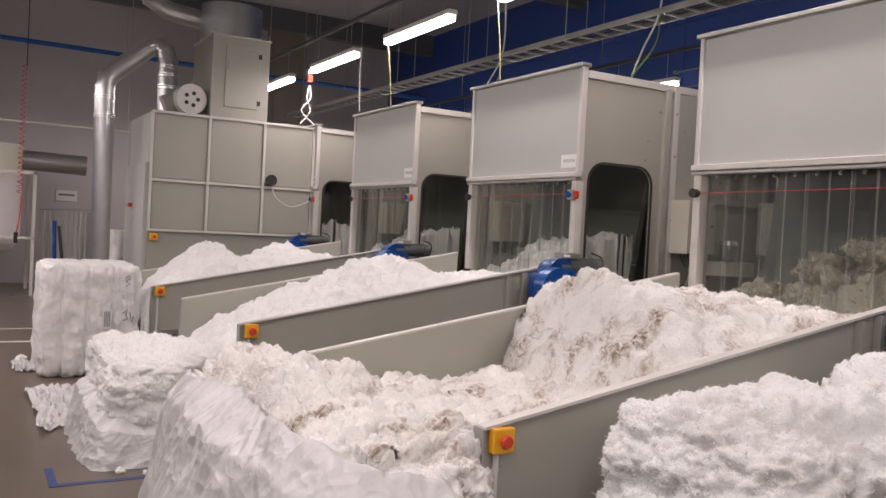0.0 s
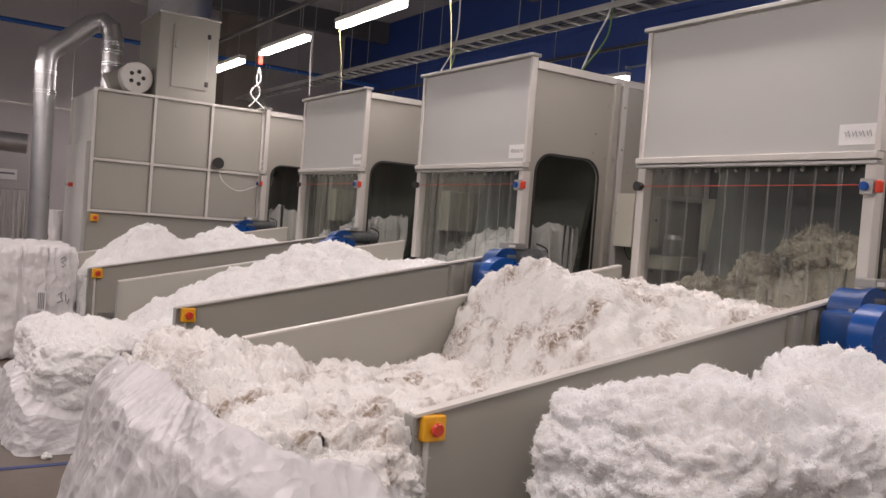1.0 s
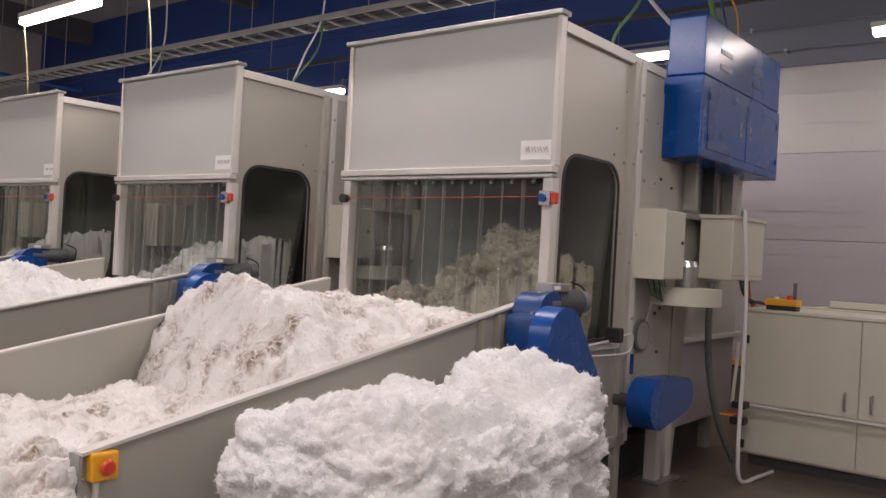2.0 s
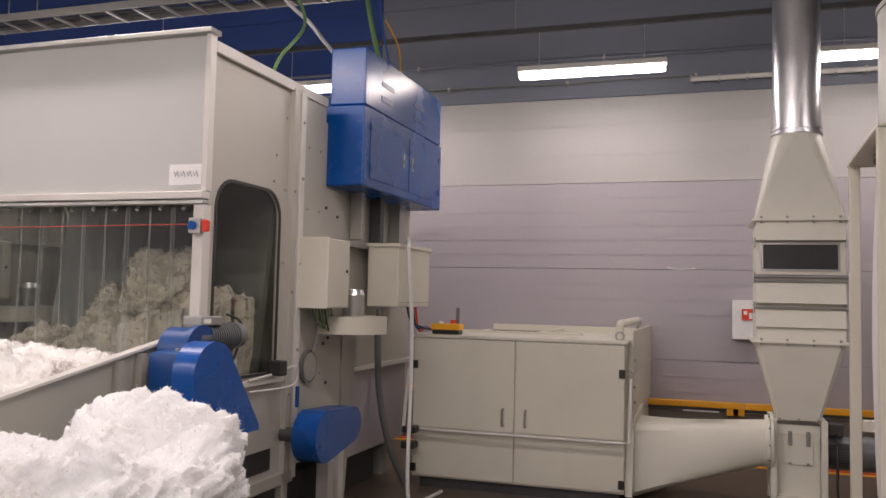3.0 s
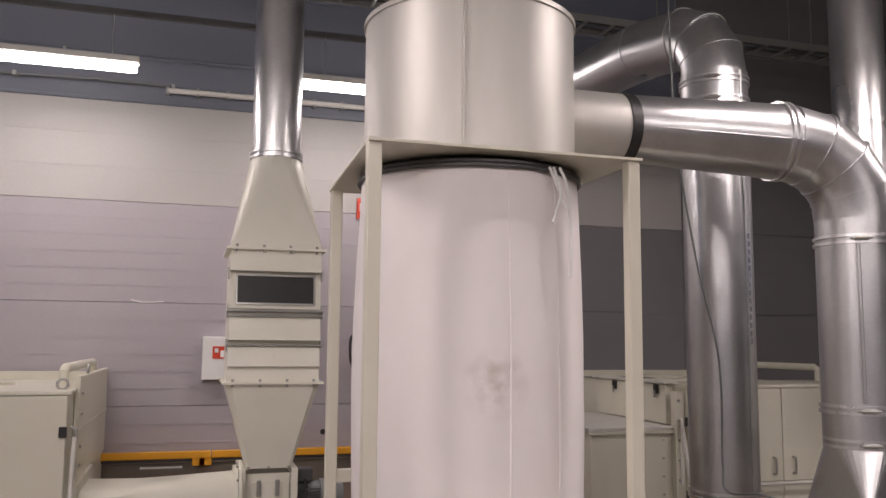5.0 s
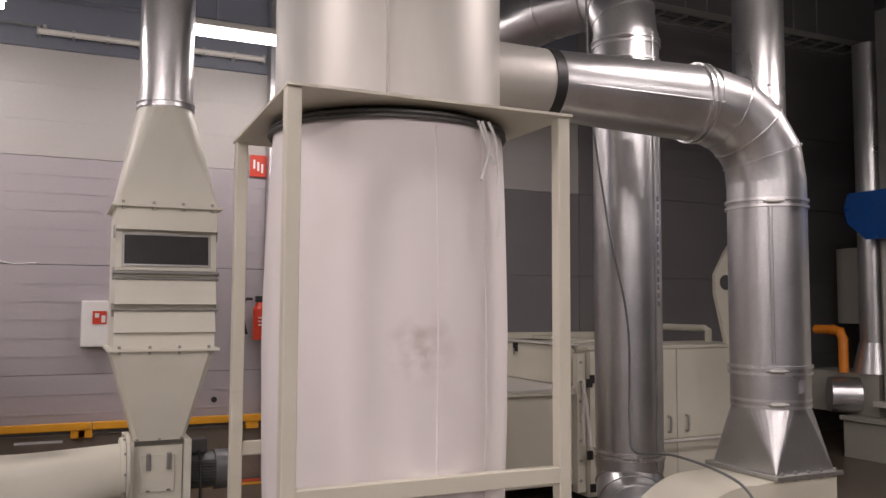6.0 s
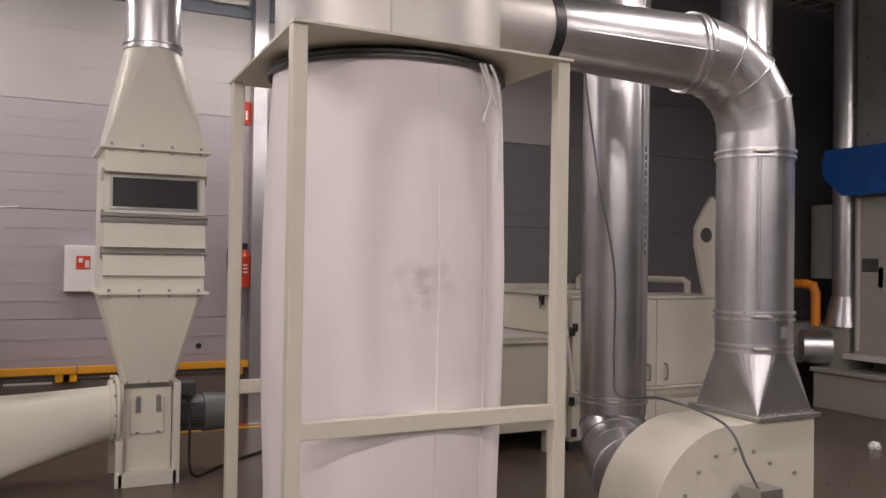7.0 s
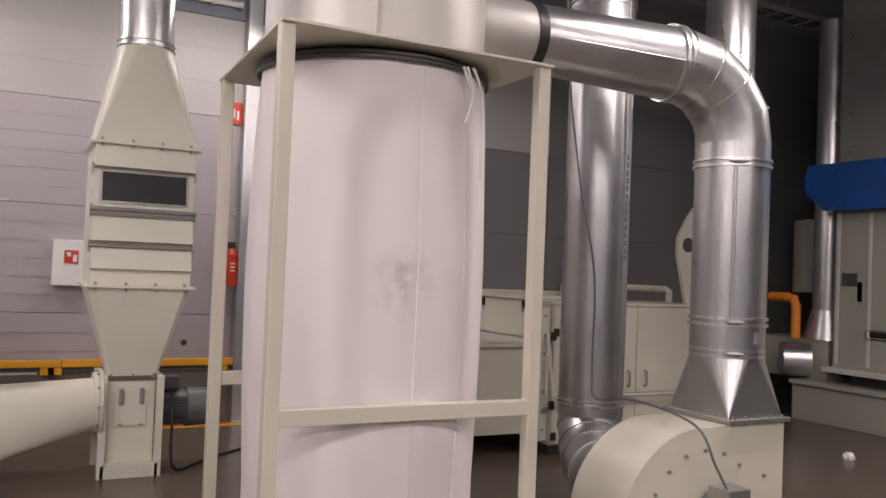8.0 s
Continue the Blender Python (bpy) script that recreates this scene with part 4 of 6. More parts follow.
def open_top(x, y):
    return bump2(x, y, 1.60, 3.20, 0.75, 1.35, 0.12) - 0.06 * max(0, (1.35 - x)) + 0.03 * math.sin(y * 7)


fibre_block("fibre_bale", 1.12, 1.78, 0.0, 1.98, 4.10, 0.88, open_top, 13, FIBRE, 0.16, 0.0145, 130000, 0.014, 4.0, 0.0, label="opened bale of white fibre with brown streaks before a conveyor")
fibre_block("fibre_bale", 1.0, 5.27, 0.0, 1.85, 6.5, 0.71, lambda x, y: 0.03 * math.sin(x * 6 + y * 3), 17, FIBRE_CLEAN, 0.085, 0.02, 50000, 0.016, 7.0, 0.6, label="half-unwrapped white fibre bale lying on the floor")


def wrapped_bale():
    b = thing("wrapped_bale", 1.4, 9.0, 0, "tall fibre bale in white strapped plastic wrap", "bale")
    bm, n = B(), 60
    made = {}

    def vert(a, bb, c):
        key = (round(a * n), round(bb * n), round(c * n))
        if key not in made:
            ln = (abs(a) ** 12 + abs(bb) ** 12 + abs(c) ** 12) ** (1 / 12)
            u = Vector((a, bb, c)) / ln
            p = Vector((1.40 + u.x * 0.47, 9.0 + u.y * 0.5, 0.58 + u.z * 0.58))
            out = Vector((u.x, u.y, 0.4 * u.z))
            strap = 0.0
            for s in (-0.62, -0.1, 0.42, 0.9):
                strap -= 0.034 * math.exp(-((u.x - s) / 0.035) ** 2)
            p += out * (strap + 0.016 * fbm(p * 1.0, 7.0, 3) + 0.034 * abs(fbm(Vector((p.x * 2.2 + p.z * 0.25, p.y * 2.2, p.z * 0.22)), 5.0, 3)))
            made[key] = bm.verts.new(p)
        return made[key]

    for ax in range(3):
        for sgn in (-1, 1):
            for i in range(n):
                for j in range(n):
                    c = []
                    for di, dj in ((0, 0), (1, 0), (1, 1), (0, 1)):
                        q = [0, 0, 0]
                        q[ax], q[(ax + 1) % 3], q[(ax + 2) % 3] = sgn, 2 * (i + di) / n - 1, 2 * (j + dj) / n - 1
                        c.append(vert(*q))
                    bm.faces.new(c)
    part("wrap", bm, FILM, b, smooth=True)
    lb = part("label_sheet", box(B(), 1.50, 8.462, 0.50, 1.58, 8.466, 0.70), PAPER, b, "white printed label")
    for k in range(4):
        part("print_bar", box(B(), 1.51 + 0.016 * k, 8.459, 0.52, 1.518 + 0.016 * k, 8.4615, 0.68), INK, lb)
    for pts in ([(1.70, 1.02), (1.73, 1.05), (1.75, 1.02), (1.71, 0.99), (1.75, 0.96), (1.71, 0.94)], [(1.69, 0.66), (1.73, 0.69), (1.72, 0.64), (1.74, 0.60), (1.69, 0.58)], [(1.76, 0.67), (1.77, 0.60), (1.80, 0.62), (1.78, 0.57)], [(1.66, 0.30), (1.69, 0.34), (1.72, 0.30), (1.76, 0.33)]):
        part("pen_mark", tube(B(), [(x, 8.478, z) for x, z in pts], 0.005, 5), INK, b)
    return b


wrapped_bale().location.x -= 0.11


def film_skirt(name, cx, cy, hx, hy, edge, flare, seed, label, power=9):
    """Torn plastic wrap hanging round a bale: a folded open sheet from its ragged top edge, given as
    (angle, height) pairs, to the floor."""
    bm, rows = B(), []
    na, nz = 380, 64
    a0, a1 = edge[0][0], edge[-1][0]
    for i in range(na + 1):
        deg = a0 + (a1 - a0) * i / na
        a = radians(deg)
        col = []
        zt = along(deg, edge) + 0.04 * fbm((a * 2.5, seed, 0), 1.6, 3)
        ca, sa = math.cos(a), math.sin(a)
        r = 1 / ((abs(ca) / hx) ** power + (abs(sa) / hy) ** power) ** (1 / power)
        for j in range(nz + 1):
            v = j / nz
            # taut pleats that run from the edge down to the floor and widen on the way
            pleat = 1 - 2.4 * abs(fbm((a * 1.9 + v * 0.30, v * 0.2, seed), 1.5, 2)) + 0.30 * (1 - 2 * abs(fbm((a * 5.5 + v * 0.9, v * 0.25, seed + 3), 1.5, 2)))
            # long slack creases that run aslant
            slack = 1 - 2 * abs(fbm((a * 2.0 + v * 1.6, v * 2.4 + a * 1.4, seed + 5), 1.2, 2))
            fine = 1 - 2 * abs(fbm((a * 5.0 + v * 3.5, v * 5.0 + a * 2.5, seed + 9), 1.2, 2))
            fold = (0.055 if flare > 0.2 else 0.03) * pleat * (0.15 + 0.85 * v) + (0.016 * slack + 0.006 * fine) * min(1.0, v * 5) * (1.0 if flare > 0.2 else 0.35)
            rr = r + flare * v + fold - 0.13 * max(0.0, 1 - v / 0.14)
            col.append(bm.verts.new((cx + ca * rr, cy + sa * rr, max(0.004, zt * (1 - v) ** 1.05 + 0.015 * max(0.0, 1 - v / 0.14)))))
        rows.append(col)
    for a, b in zip(rows, rows[1:]):
        for j in range(nz):
            bm.faces.new((a[j], b[j], b[j + 1], a[j + 1]))
    ob = part(name, bm, FILM_THIN, smooth=True)
    sol = ob.modifiers.new("thickness", "SOLIDIFY")
    sol.thickness = 0.002
    return tagged(ob, label, "plastic wrap")


film_skirt("plastic_wrap", 1.56, 2.92, 0.49, 1.22, [(84, 0.76), (110, 0.86), (150, 0.94), (170, 0.93), (206, 0.90), (226, 0.93), (243, 0.95), (252, 0.91), (262, 0.86), (272, 0.79), (282, 0.68), (290, 0.42)], 0.25, 2.0, "torn white plastic wrap hanging in folds round an opened bale", 4.5)
film_skirt("plastic_wrap", 1.43, 5.87, 0.50, 0.69, [(95, 0.40), (150, 0.40), (190, 0.36), (225, 0.32), (250, 0.26), (265, 0.22), (280, 0.30), (298, 0.38), (320, 0.30)], 0.08, 5.0, "crumpled white plastic wrap round the foot of a bale")


def loose_film(x, y, hx, hy, seed):
    """Crumpled sheet of wrap lying on the floor."""
    bm, rows, n = B(), [], 40
    for i in range(n + 1):
        row = []
        for j in range(n + 1):
            u, v = i / n * 2 - 1, j / n * 2 - 1
            k = 1 + 0.25 * fbm((u * 1.4, v * 1.4, seed), 1.5, 2)
            z = 0.006 + 0.11 * abs(fbm((u * 2.3, v * 1.7, seed + 4), 1.4, 3)) + 0.03 * abs(fbm((u * 5, v * 5, seed), 1.2, 2))
            row.append(bm.verts.new((x + u * hx * k, y + v * hy * k, z * (1.15 - 0.5 * max(abs(u), abs(v))))))
        rows.append(row)
    for a, b in zip(rows, rows[1:]):
        for j in range(n):
            bm.faces.new((a[j], b[j], b[j + 1], a[j + 1]))
    return tagged(part("loose_wrap", bm, FILM_THIN, smooth=True), "crumpled sheet of white plastic wrap on the floor", "plastic wrap", "loose wraps")


loose_film(0.92, 7.15, 0.24, 0.80, 3.0)
loose_film(0.78, 9.2, 0.16, 0.30, 8.0)


# ---- blending boxes, ducts and the filter ----
def blender_box(x, y, w):
    """Double-door cabinet machine with hand rail; the front faces -x."""
    c = thing("fan_cabinet", x, y, 0, "cream double-door machine cabinet with tubular hand rail", "machine cabinet", "machine cabinets")
    d = 2.7
    part("body", box(B(), x + 0.02, y, 0.10, x + d, y + w, 1.33, 0.006), CREAM, c)
    part("plinth", box(B(), x + 0.10, y + 0.05, 0.0, x + d - 0.1, y + w - 0.05, 0.10), DARKSTEEL, c)
    part("lid", box(B(), x - 0.01, y - 0.02, 1.33, x + 0.75, y + w + 0.02, 1.36, 0.006), CREAM, c)
    for k in range(2):
        y0 = y + k * w / 2 + 0.004
        for z0, z1 in ((0.12, 0.535), (0.541, 1.325)):
            dr = part("door", box(B(), x - 0.002, y0, z0, x + 0.02, y0 + w / 2 - 0.008, z1, 0.003), CREAM, c)
            yh = y + w / 2 + (0.10 if k else -0.10)
            if z1 > 1:
                bm = B()
                tube(bm, [(x, yh, 0.60), (x - 0.04, yh, 0.605), (x - 0.045, yh, 0.67), (x - 0.04, yh, 0.735), (x, yh, 0.74)], 0.010, 8)
                part("handle", bm, STEEL, dr, "chrome pull handle", True)
            hy = y + w - 0.02 if k else y + 0.02
            hz = z1 - 0.27 if z1 > 1 else z0 + 0.03
            part("hinge", box(B(), x - 0.025, hy - 0.025, hz, x - 0.002, hy + 0.025, hz + 0.07, 0.004), BLACK, dr)
    bm = B()
    tube(bm, [(x + 0.02, y - 0.05, 1.05), (x - 0.05, y - 0.05, 0.75), (x - 0.09, y - 0.05, 0.54), (x - 0.09, y + 0.02, 0.535), (x - 0.09, y + w - 0.02, 0.535), (x - 0.09, y + w + 0.05, 0.54), (x - 0.05, y + w + 0.05, 0.75), (x + 0.02, y + w + 0.05, 1.05)], 0.016, 10)
    part("hand_rail", bm, PAINT_WHITE, c, smooth=True)
    part("rear_hood", box(B(), x + 2.1, y + 0.0, 1.30, x + d, y + 0.06, 1.42, 0.006), CREAM, c)
    part("top_frame", box(B(), x + 0.9, y + 0.5, 1.33, x + 0.97, y + w - 0.1, 1.375, 0.004), CREAM, c)
    part("top_frame", box(B(), x + 2.4, y + 0.1, 1.33, x + 2.47, y + w - 0.1, 1.40, 0.004), CREAM, c)
    part("top_frame", box(B(), x + 0.97, y + w * 0.5, 1.33, x + 2.4, y + w * 0.5 + 0.05, 1.37, 0.004), CREAM, c)
    part("opening", box(B(), x + 1.0, y + w * 0.56, 1.331, x + 2.3, y + w - 0.14, 1.336), BLACK, c, "dark inlet opening")
    bm = B()
    tube(bm, [(x + 0.5, y + 0.10, 1.36), (x + 0.5, y + 0.10, 1.47), (x + 0.55, y + 0.10, 1.49), (x + 2.3, y + 0.10, 1.49), (x + 2.35, y + 0.10, 1.47), (x + 2.35, y + 0.10, 1.34)], 0.035, 10)
    part("top_bar", bm, CREAM, c, smooth=True)
    for xx in (x + 0.15, x + 2.5):
        bm = B()
        tube(bm, [(xx, y + 0.06 + 0.035 * math.cos(t * math.pi / 6), 1.395 + 0.035 * math.sin(t * math.pi / 6)) for t in range(13)], 0.009, 8)
        part("lifting_eye", bm, STEEL, c, smooth=True)
    return c


def hooded_end(c):
    """Raised end plate of the first cabinet beside the inlet duct, with latch rod and lifting eye."""
    ep = part("end_hood", box(B(), 8.02, -0.15, 0.70, 9.98, -0.112, 1.44, 0.006), CREAM, c)
    part("hood_seam", box(B(), 8.02, -0.158, 1.06, 9.98, -0.1505, 1.075, 0.002), PAINT_WHITE, ep)
    part("duct_collar", prism(B(), [(7.78, 0.08), (8.9, 0.08), (8.9, 0.72), (7.95, 0.70)], "y", -0.17, -0.112), CREAM, c)
    part("latch_rod", tube(B(), [(7.80, -0.13, 1.12), (7.80, -0.16, 1.10), (7.81, -0.16, 0.78), (7.80, -0.13, 0.76)], 0.011, 8), STEEL, c, smooth=True)
    for z in (0.82, 0.95, 1.18, 1.32):
        part("hood_bolt", rod(B(), (8.1, -0.165, z), (8.1, -0.15, z), 0.012, seg=6), STEEL, ep)
    eye = [(8.6 + 0.035 * math.cos(t * math.pi / 6), -0.13, 1.475 + 0.035 * math.sin(t * math.pi / 6)) for t in range(13)]
    part("lifting_eye", tube(B(), eye, 0.009, 8), STEEL, c, smooth=True)


hooded_end(blender_box(7.73, -0.11, 1.86))


def ring(bm, x, y, z, r, h=0.02, seg=40):
    rod(bm, (x, y, z - h / 2), (x, y, z + h / 2), r, seg=seg)


def square_loft(bm, cx, cy, levels, nseg=12, power=30):
    """Skin through levels of (z, half x, half y, roundness 0 square to 1 round)."""
    rings = []
    n = 4 * nseg
    for z, hx, hy, rd in levels:
        row = []
        for k in range(n):
            a = 2 * math.pi * (k + 0.5) / n
            c, s = math.cos(a), math.sin(a)
            q = max(abs(c), abs(s))
            u = Vector((c / q, s / q)) * (1 - rd) + Vector((c, s)) * rd
            row.append(bm.verts.new((cx + u.x * hx, cy + u.y * hy, z)))
        rings.append(row)
    for a, b in zip(rings, rings[1:]):
        for k in range(n):
            bm.faces.new((a[k], a[(k + 1) % n], b[(k + 1) % n], b[k]))
    bm.faces.new(rings[0][::-1]), bm.faces.new(rings[-1])
    return bm


def square_to_round(bm, cx, cy, z0, hx, hy, z1, r, seg=10):
    """Sheet metal piece from a square flange to a round pipe: four flat triangles and four bent corners."""
    corners = [bm.verts.new((cx + sx * hx, cy + sy * hy, z0)) for sx, sy in ((1, 1), (-1, 1), (-1, -1), (1, -1))]
    arc = [bm.verts.new((cx + r * math.cos(math.pi * k / 2 / seg), cy + r * math.sin(math.pi * k / 2 / seg), z1)) for k in range(4 * seg)]
    for i in range(4):
        for k in range(seg):
            bm.faces.new((corners[i], arc[i * seg + k + 1 if i * seg + k + 1 < 4 * seg else 0], arc[i * seg + k]))
        bm.faces.new((corners[i], corners[(i + 1) % 4], arc[(i + 1) * seg % (4 * seg)]))
    bm.faces.new(corners[::-1]), bm.faces.new(arc)
    return bm


def riser():
    """Transport fan on the floor with a sheet metal riser: fan box, taper, sight-glass box, taper, round pipe."""
    cx, cy = 8.42, -1.48
    d = thing("duct_riser", cx, cy, 0, "cream fan box with tapered riser, sight glass and shiny round pipe", "duct")
    part("fan_box", box(B(), cx - 0.11, cy - 0.17, 0.06, cx + 0.30, cy + 0.17, 0.69, 0.004), RISER_CREAM, d)
    for yy in (cy - 0.22, cy + 0.17):
        part("frame_upright", box(B(), cx - 0.20, yy, 0.0, cx - 0.14, yy + 0.05, 0.72, 0.004), RISER_CREAM, d)
        part("frame_upright", box(B(), cx + 0.28, yy, 0.0, cx + 0.34, yy + 0.05, 0.72, 0.004), RISER_CREAM, d)
        part("frame_bar", box(B(), cx - 0.20, yy, 0.70, cx + 0.34, yy + 0.05, 0.735, 0.004), RISER_CREAM, d)
    part("base_ledge", box(B(), cx - 0.20, cy - 0.2, 0.0, cx + 0.1, cy + 0.2, 0.10, 0.004), RISER_CREAM, d)
    hatch = part("hatch", box(B(), cx - 0.126, cy - 0.115, 0.36, cx - 0.111, cy + 0.115, 0.62, 0.004), RISER_CREAM, d)
    for yy in (cy - 0.075, cy + 0.065):
        part("latch", box(B(), cx - 0.150, yy - 0.014, 0.52, cx - 0.1265, yy + 0.018, 0.64, 0.006), STEEL, hatch, "chrome toggle latch")
        part("clip", box(B(), cx - 0.136, yy - 0.012, 0.365, cx - 0.1265, yy + 0.014, 0.38, 0.002), STEEL, hatch)
    part("lower_taper", square_loft(B(), cx, cy, [(0.735, 0.17, 0.17, 0), (1.38, 0.35, 0.35, 0)]), RISER_CREAM, d)
    f = part("flange", box(B(), cx - 0.375, cy - 0.375, 1.375, cx + 0.375, cy + 0.375, 1.395, 0.003), RISER_CREAM, d)
    for k in range(4):
        part("bolt", rod(B(), (cx - 0.36, cy - 0.3 + 0.2 * k, 1.355), (cx - 0.36, cy - 0.3 + 0.2 * k, 1.415), 0.010, seg=6), STEEL, f)
    for yy in (cy - 0.15, cy, cy + 0.15):
        part("frame_bolt", rod(B(), (cx - 0.17, yy, 0.735), (cx - 0.17, yy, 0.75), 0.011, seg=6), STEEL, d)
    part("inlet_ring", rod(B(), (cx - 0.05, cy + 0.222, 0.53), (cx - 0.05, cy + 0.20, 0.53), 0.245, seg=36), RISER_CREAM, d, smooth=True)
    for k in range(10):
        a = 2 * math.pi * k / 10
        part("ring_bolt", rod(B(), (cx - 0.05 + 0.228 * math.cos(a), cy + 0.222, 0.53 + 0.228 * math.sin(a)), (cx - 0.05 + 0.228 * math.cos(a), cy + 0.238, 0.53 + 0.228 * math.sin(a)), 0.009, seg=6), STEEL, d)
    # three stacked boxes with sloping fronts, each overhanging the one below
    def stack(name, front):
        pts = [(cx + a, z) for a, z in front] + [(cx + 0.33, front[-1][1]), (cx + 0.33, front[0][1])]
        return part(name, prism(B(), pts, "y", cy - 0.34, cy + 0.34), RISER_CREAM, d)

    stack("lower_box", [(-0.345, 1.395), (-0.335, 1.50), (-0.375, 1.51), (-0.335, 1.655)])
    part("joint_rod", rod(B(), (cx - 0.35, cy - 0.36, 1.665), (cx - 0.35, cy + 0.36, 1.665), 0.009, seg=10), STEEL, d, smooth=True)
    stack("middle_box", [(-0.31, 1.657), (-0.315, 1.70), (-0.385, 1.705), (-0.335, 1.895)])
    for z, r in ((1.925, 0.016), (1.885, 0.009)):
        part("joint_rod", rod(B(), (cx - 0.352, cy - 0.36, z), (cx - 0.352, cy + 0.36, z), r, seg=10), STEEL, d, smooth=True)
    for yy in (cy - 0.355, cy + 0.345):
        for z in (1.66, 1.91, 2.20):
            part("toggle_latch", box(B(), cx - 0.34, yy, z - 0.04, cx - 0.30, yy + 0.014, z + 0.05, 0.004), STEEL, d)
    stack("upper_box", [(-0.335, 1.897), (-0.335, 1.96), (-0.30, 2.215), (-0.365, 2.225), (-0.335, 2.385)])
    lean = lambda z: cx - 0.336 + 0.137 * (z - 1.96)

    def leaning(y0, z0, y1, z1, thick):
        return prism(B(), [(lean(z0) - thick, z0), (lean(z1) - thick, z1), (lean(z1) - 0.001, z1), (lean(z0) - 0.001, z0)], "y", y0, y1)

    sg = part("sight_glass", leaning(cy - 0.285, 1.985, cy + 0.285, 2.19, 0.008), BLACK, d, "dark sight glass in a steel frame")
    for a in ((cy - 0.30, 1.97, cy + 0.30, 1.985), (cy - 0.30, 2.19, cy + 0.30, 2.205), (cy - 0.30, 1.985, cy - 0.285, 2.19), (cy + 0.285, 1.985, cy + 0.30, 2.19)):
        part("glass_frame", leaning(a[0], a[1], a[2], a[3], 0.014), STEEL, sg)
    for yy in (cy - 0.292, cy - 0.1, cy + 0.1, cy + 0.292):
        part("frame_bolt", rod(B(), (lean(2.197) - 0.02, yy, 2.197), (lean(2.197) - 0.013, yy, 2.197), 0.009, seg=8), STEEL, sg)
    f = part("flange", box(B(), cx - 0.375, cy - 0.375, 2.385, cx + 0.375, cy + 0.375, 2.405, 0.003), RISER_CREAM, d)
    for k in range(4):
        part("bolt", rod(B(), (cx - 0.36, cy - 0.3 + 0.2 * k, 2.365), (cx - 0.36, cy - 0.3 + 0.2 * k, 2.425), 0.010, seg=6), STEEL, f)
    soften(part("upper_taper", square_to_round(B(), cx, cy, 2.405, 0.345, 0.345, 3.15, 0.20), RISER_CREAM, d), 5)
    bm = B()
    for z in (3.165, 3.205):
        ring(bm, cx, cy, z, 0.212, 0.018)
    part("pipe_collar", bm, GALV_BRIGHT, d, smooth=True)
    part("pipe", rod(B(), (cx, cy, 3.15), (cx, cy, CEIL_Z), 0.195, seg=48), GALV_BRIGHT, d, "shiny round pipe", True)
    mo = part("motor", rod(B(), (cx + 0.06, cy - 0.20, 0.46), (cx + 0.06, cy - 0.42, 0.46), 0.135, seg=28), MOTORGREY, d, "dark grey finned motor", True)
    part("motor_cowl", rod(B(), (cx + 0.06, cy - 0.42, 0.46), (cx + 0.06, cy - 0.60, 0.46), 0.15, 0.14, 28), MOTORGREY, mo, smooth=True)
    for k in range(10):
        part("fin", box(B(), cx - 0.09, cy - 0.41, 0.36 + k * 0.021, cx - 0.06, cy - 0.21, 0.366 + k * 0.021), DARKSTEEL, mo)
    part("terminal_box", box(B(), cx - 0.02, cy - 0.36, 0.60, cx + 0.12, cy - 0.24, 0.70, 0.008), DARKSTEEL, mo)
    bm = B()
    tube(bm, [(cx - 0.02, cy - 0.30, 0.62), (cx - 0.12, cy - 0.30, 0.45), (cx - 0.14, cy - 0.30, 0.12), (cx - 0.10, cy - 0.36, 0.012), (cx + 0.1, cy - 0.55, 0.012), (cx + 0.3, cy - 0.75, 0.012), (cx + 0.5, cy - 1.0, 0.012)], 0.011, 8, 6)
    part("power_cable", bm, BLACK, d, smooth=True)
    # sloping inlet from the cabinet
    bm = B()
    rows = []
    for k in range(9):
        u = k / 8
        yy = -0.14 + (cy + 0.24 + 0.14) * u
        z = 0.33 + 0.19 * u
        hx, hz, rd = 0.36 - 0.17 * u, 0.31 - 0.12 * u, u
        row = []
        for j in range(40):
            a = 2 * math.pi * (j + 0.5) / 40
            c, s = math.cos(a), math.sin(a)
            q = max(abs(c), abs(s))
            v = Vector((c / q, s / q)) * (1 - rd) + Vector((c, s)) * rd
            row.append(bm.verts.new((cx - 0.05 + v.x * hx, yy, z + v.y * hz)))
        rows.append(row)
    for a, b in zip(rows, rows[1:]):
        for j in range(40):
            bm.faces.new((a[j], a[(j + 1) % 40], b[(j + 1) % 40], b[j]))
    part("inlet_duct", bm, RISER_CREAM, d, "smooth cream sloping inlet duct", True)
    part("inlet_flange", rod(B(), (cx - 0.05, cy + 0.26, 0.53), (cx - 0.05, cy + 0.225, 0.53), 0.22, seg=36), RISER_CREAM, d, smooth=True)
    part("rating_plate", box(B(), cx - 0.15, -0.85, 0.752, cx - 0.05, -0.55, 0.756), STEEL, d)


riser()


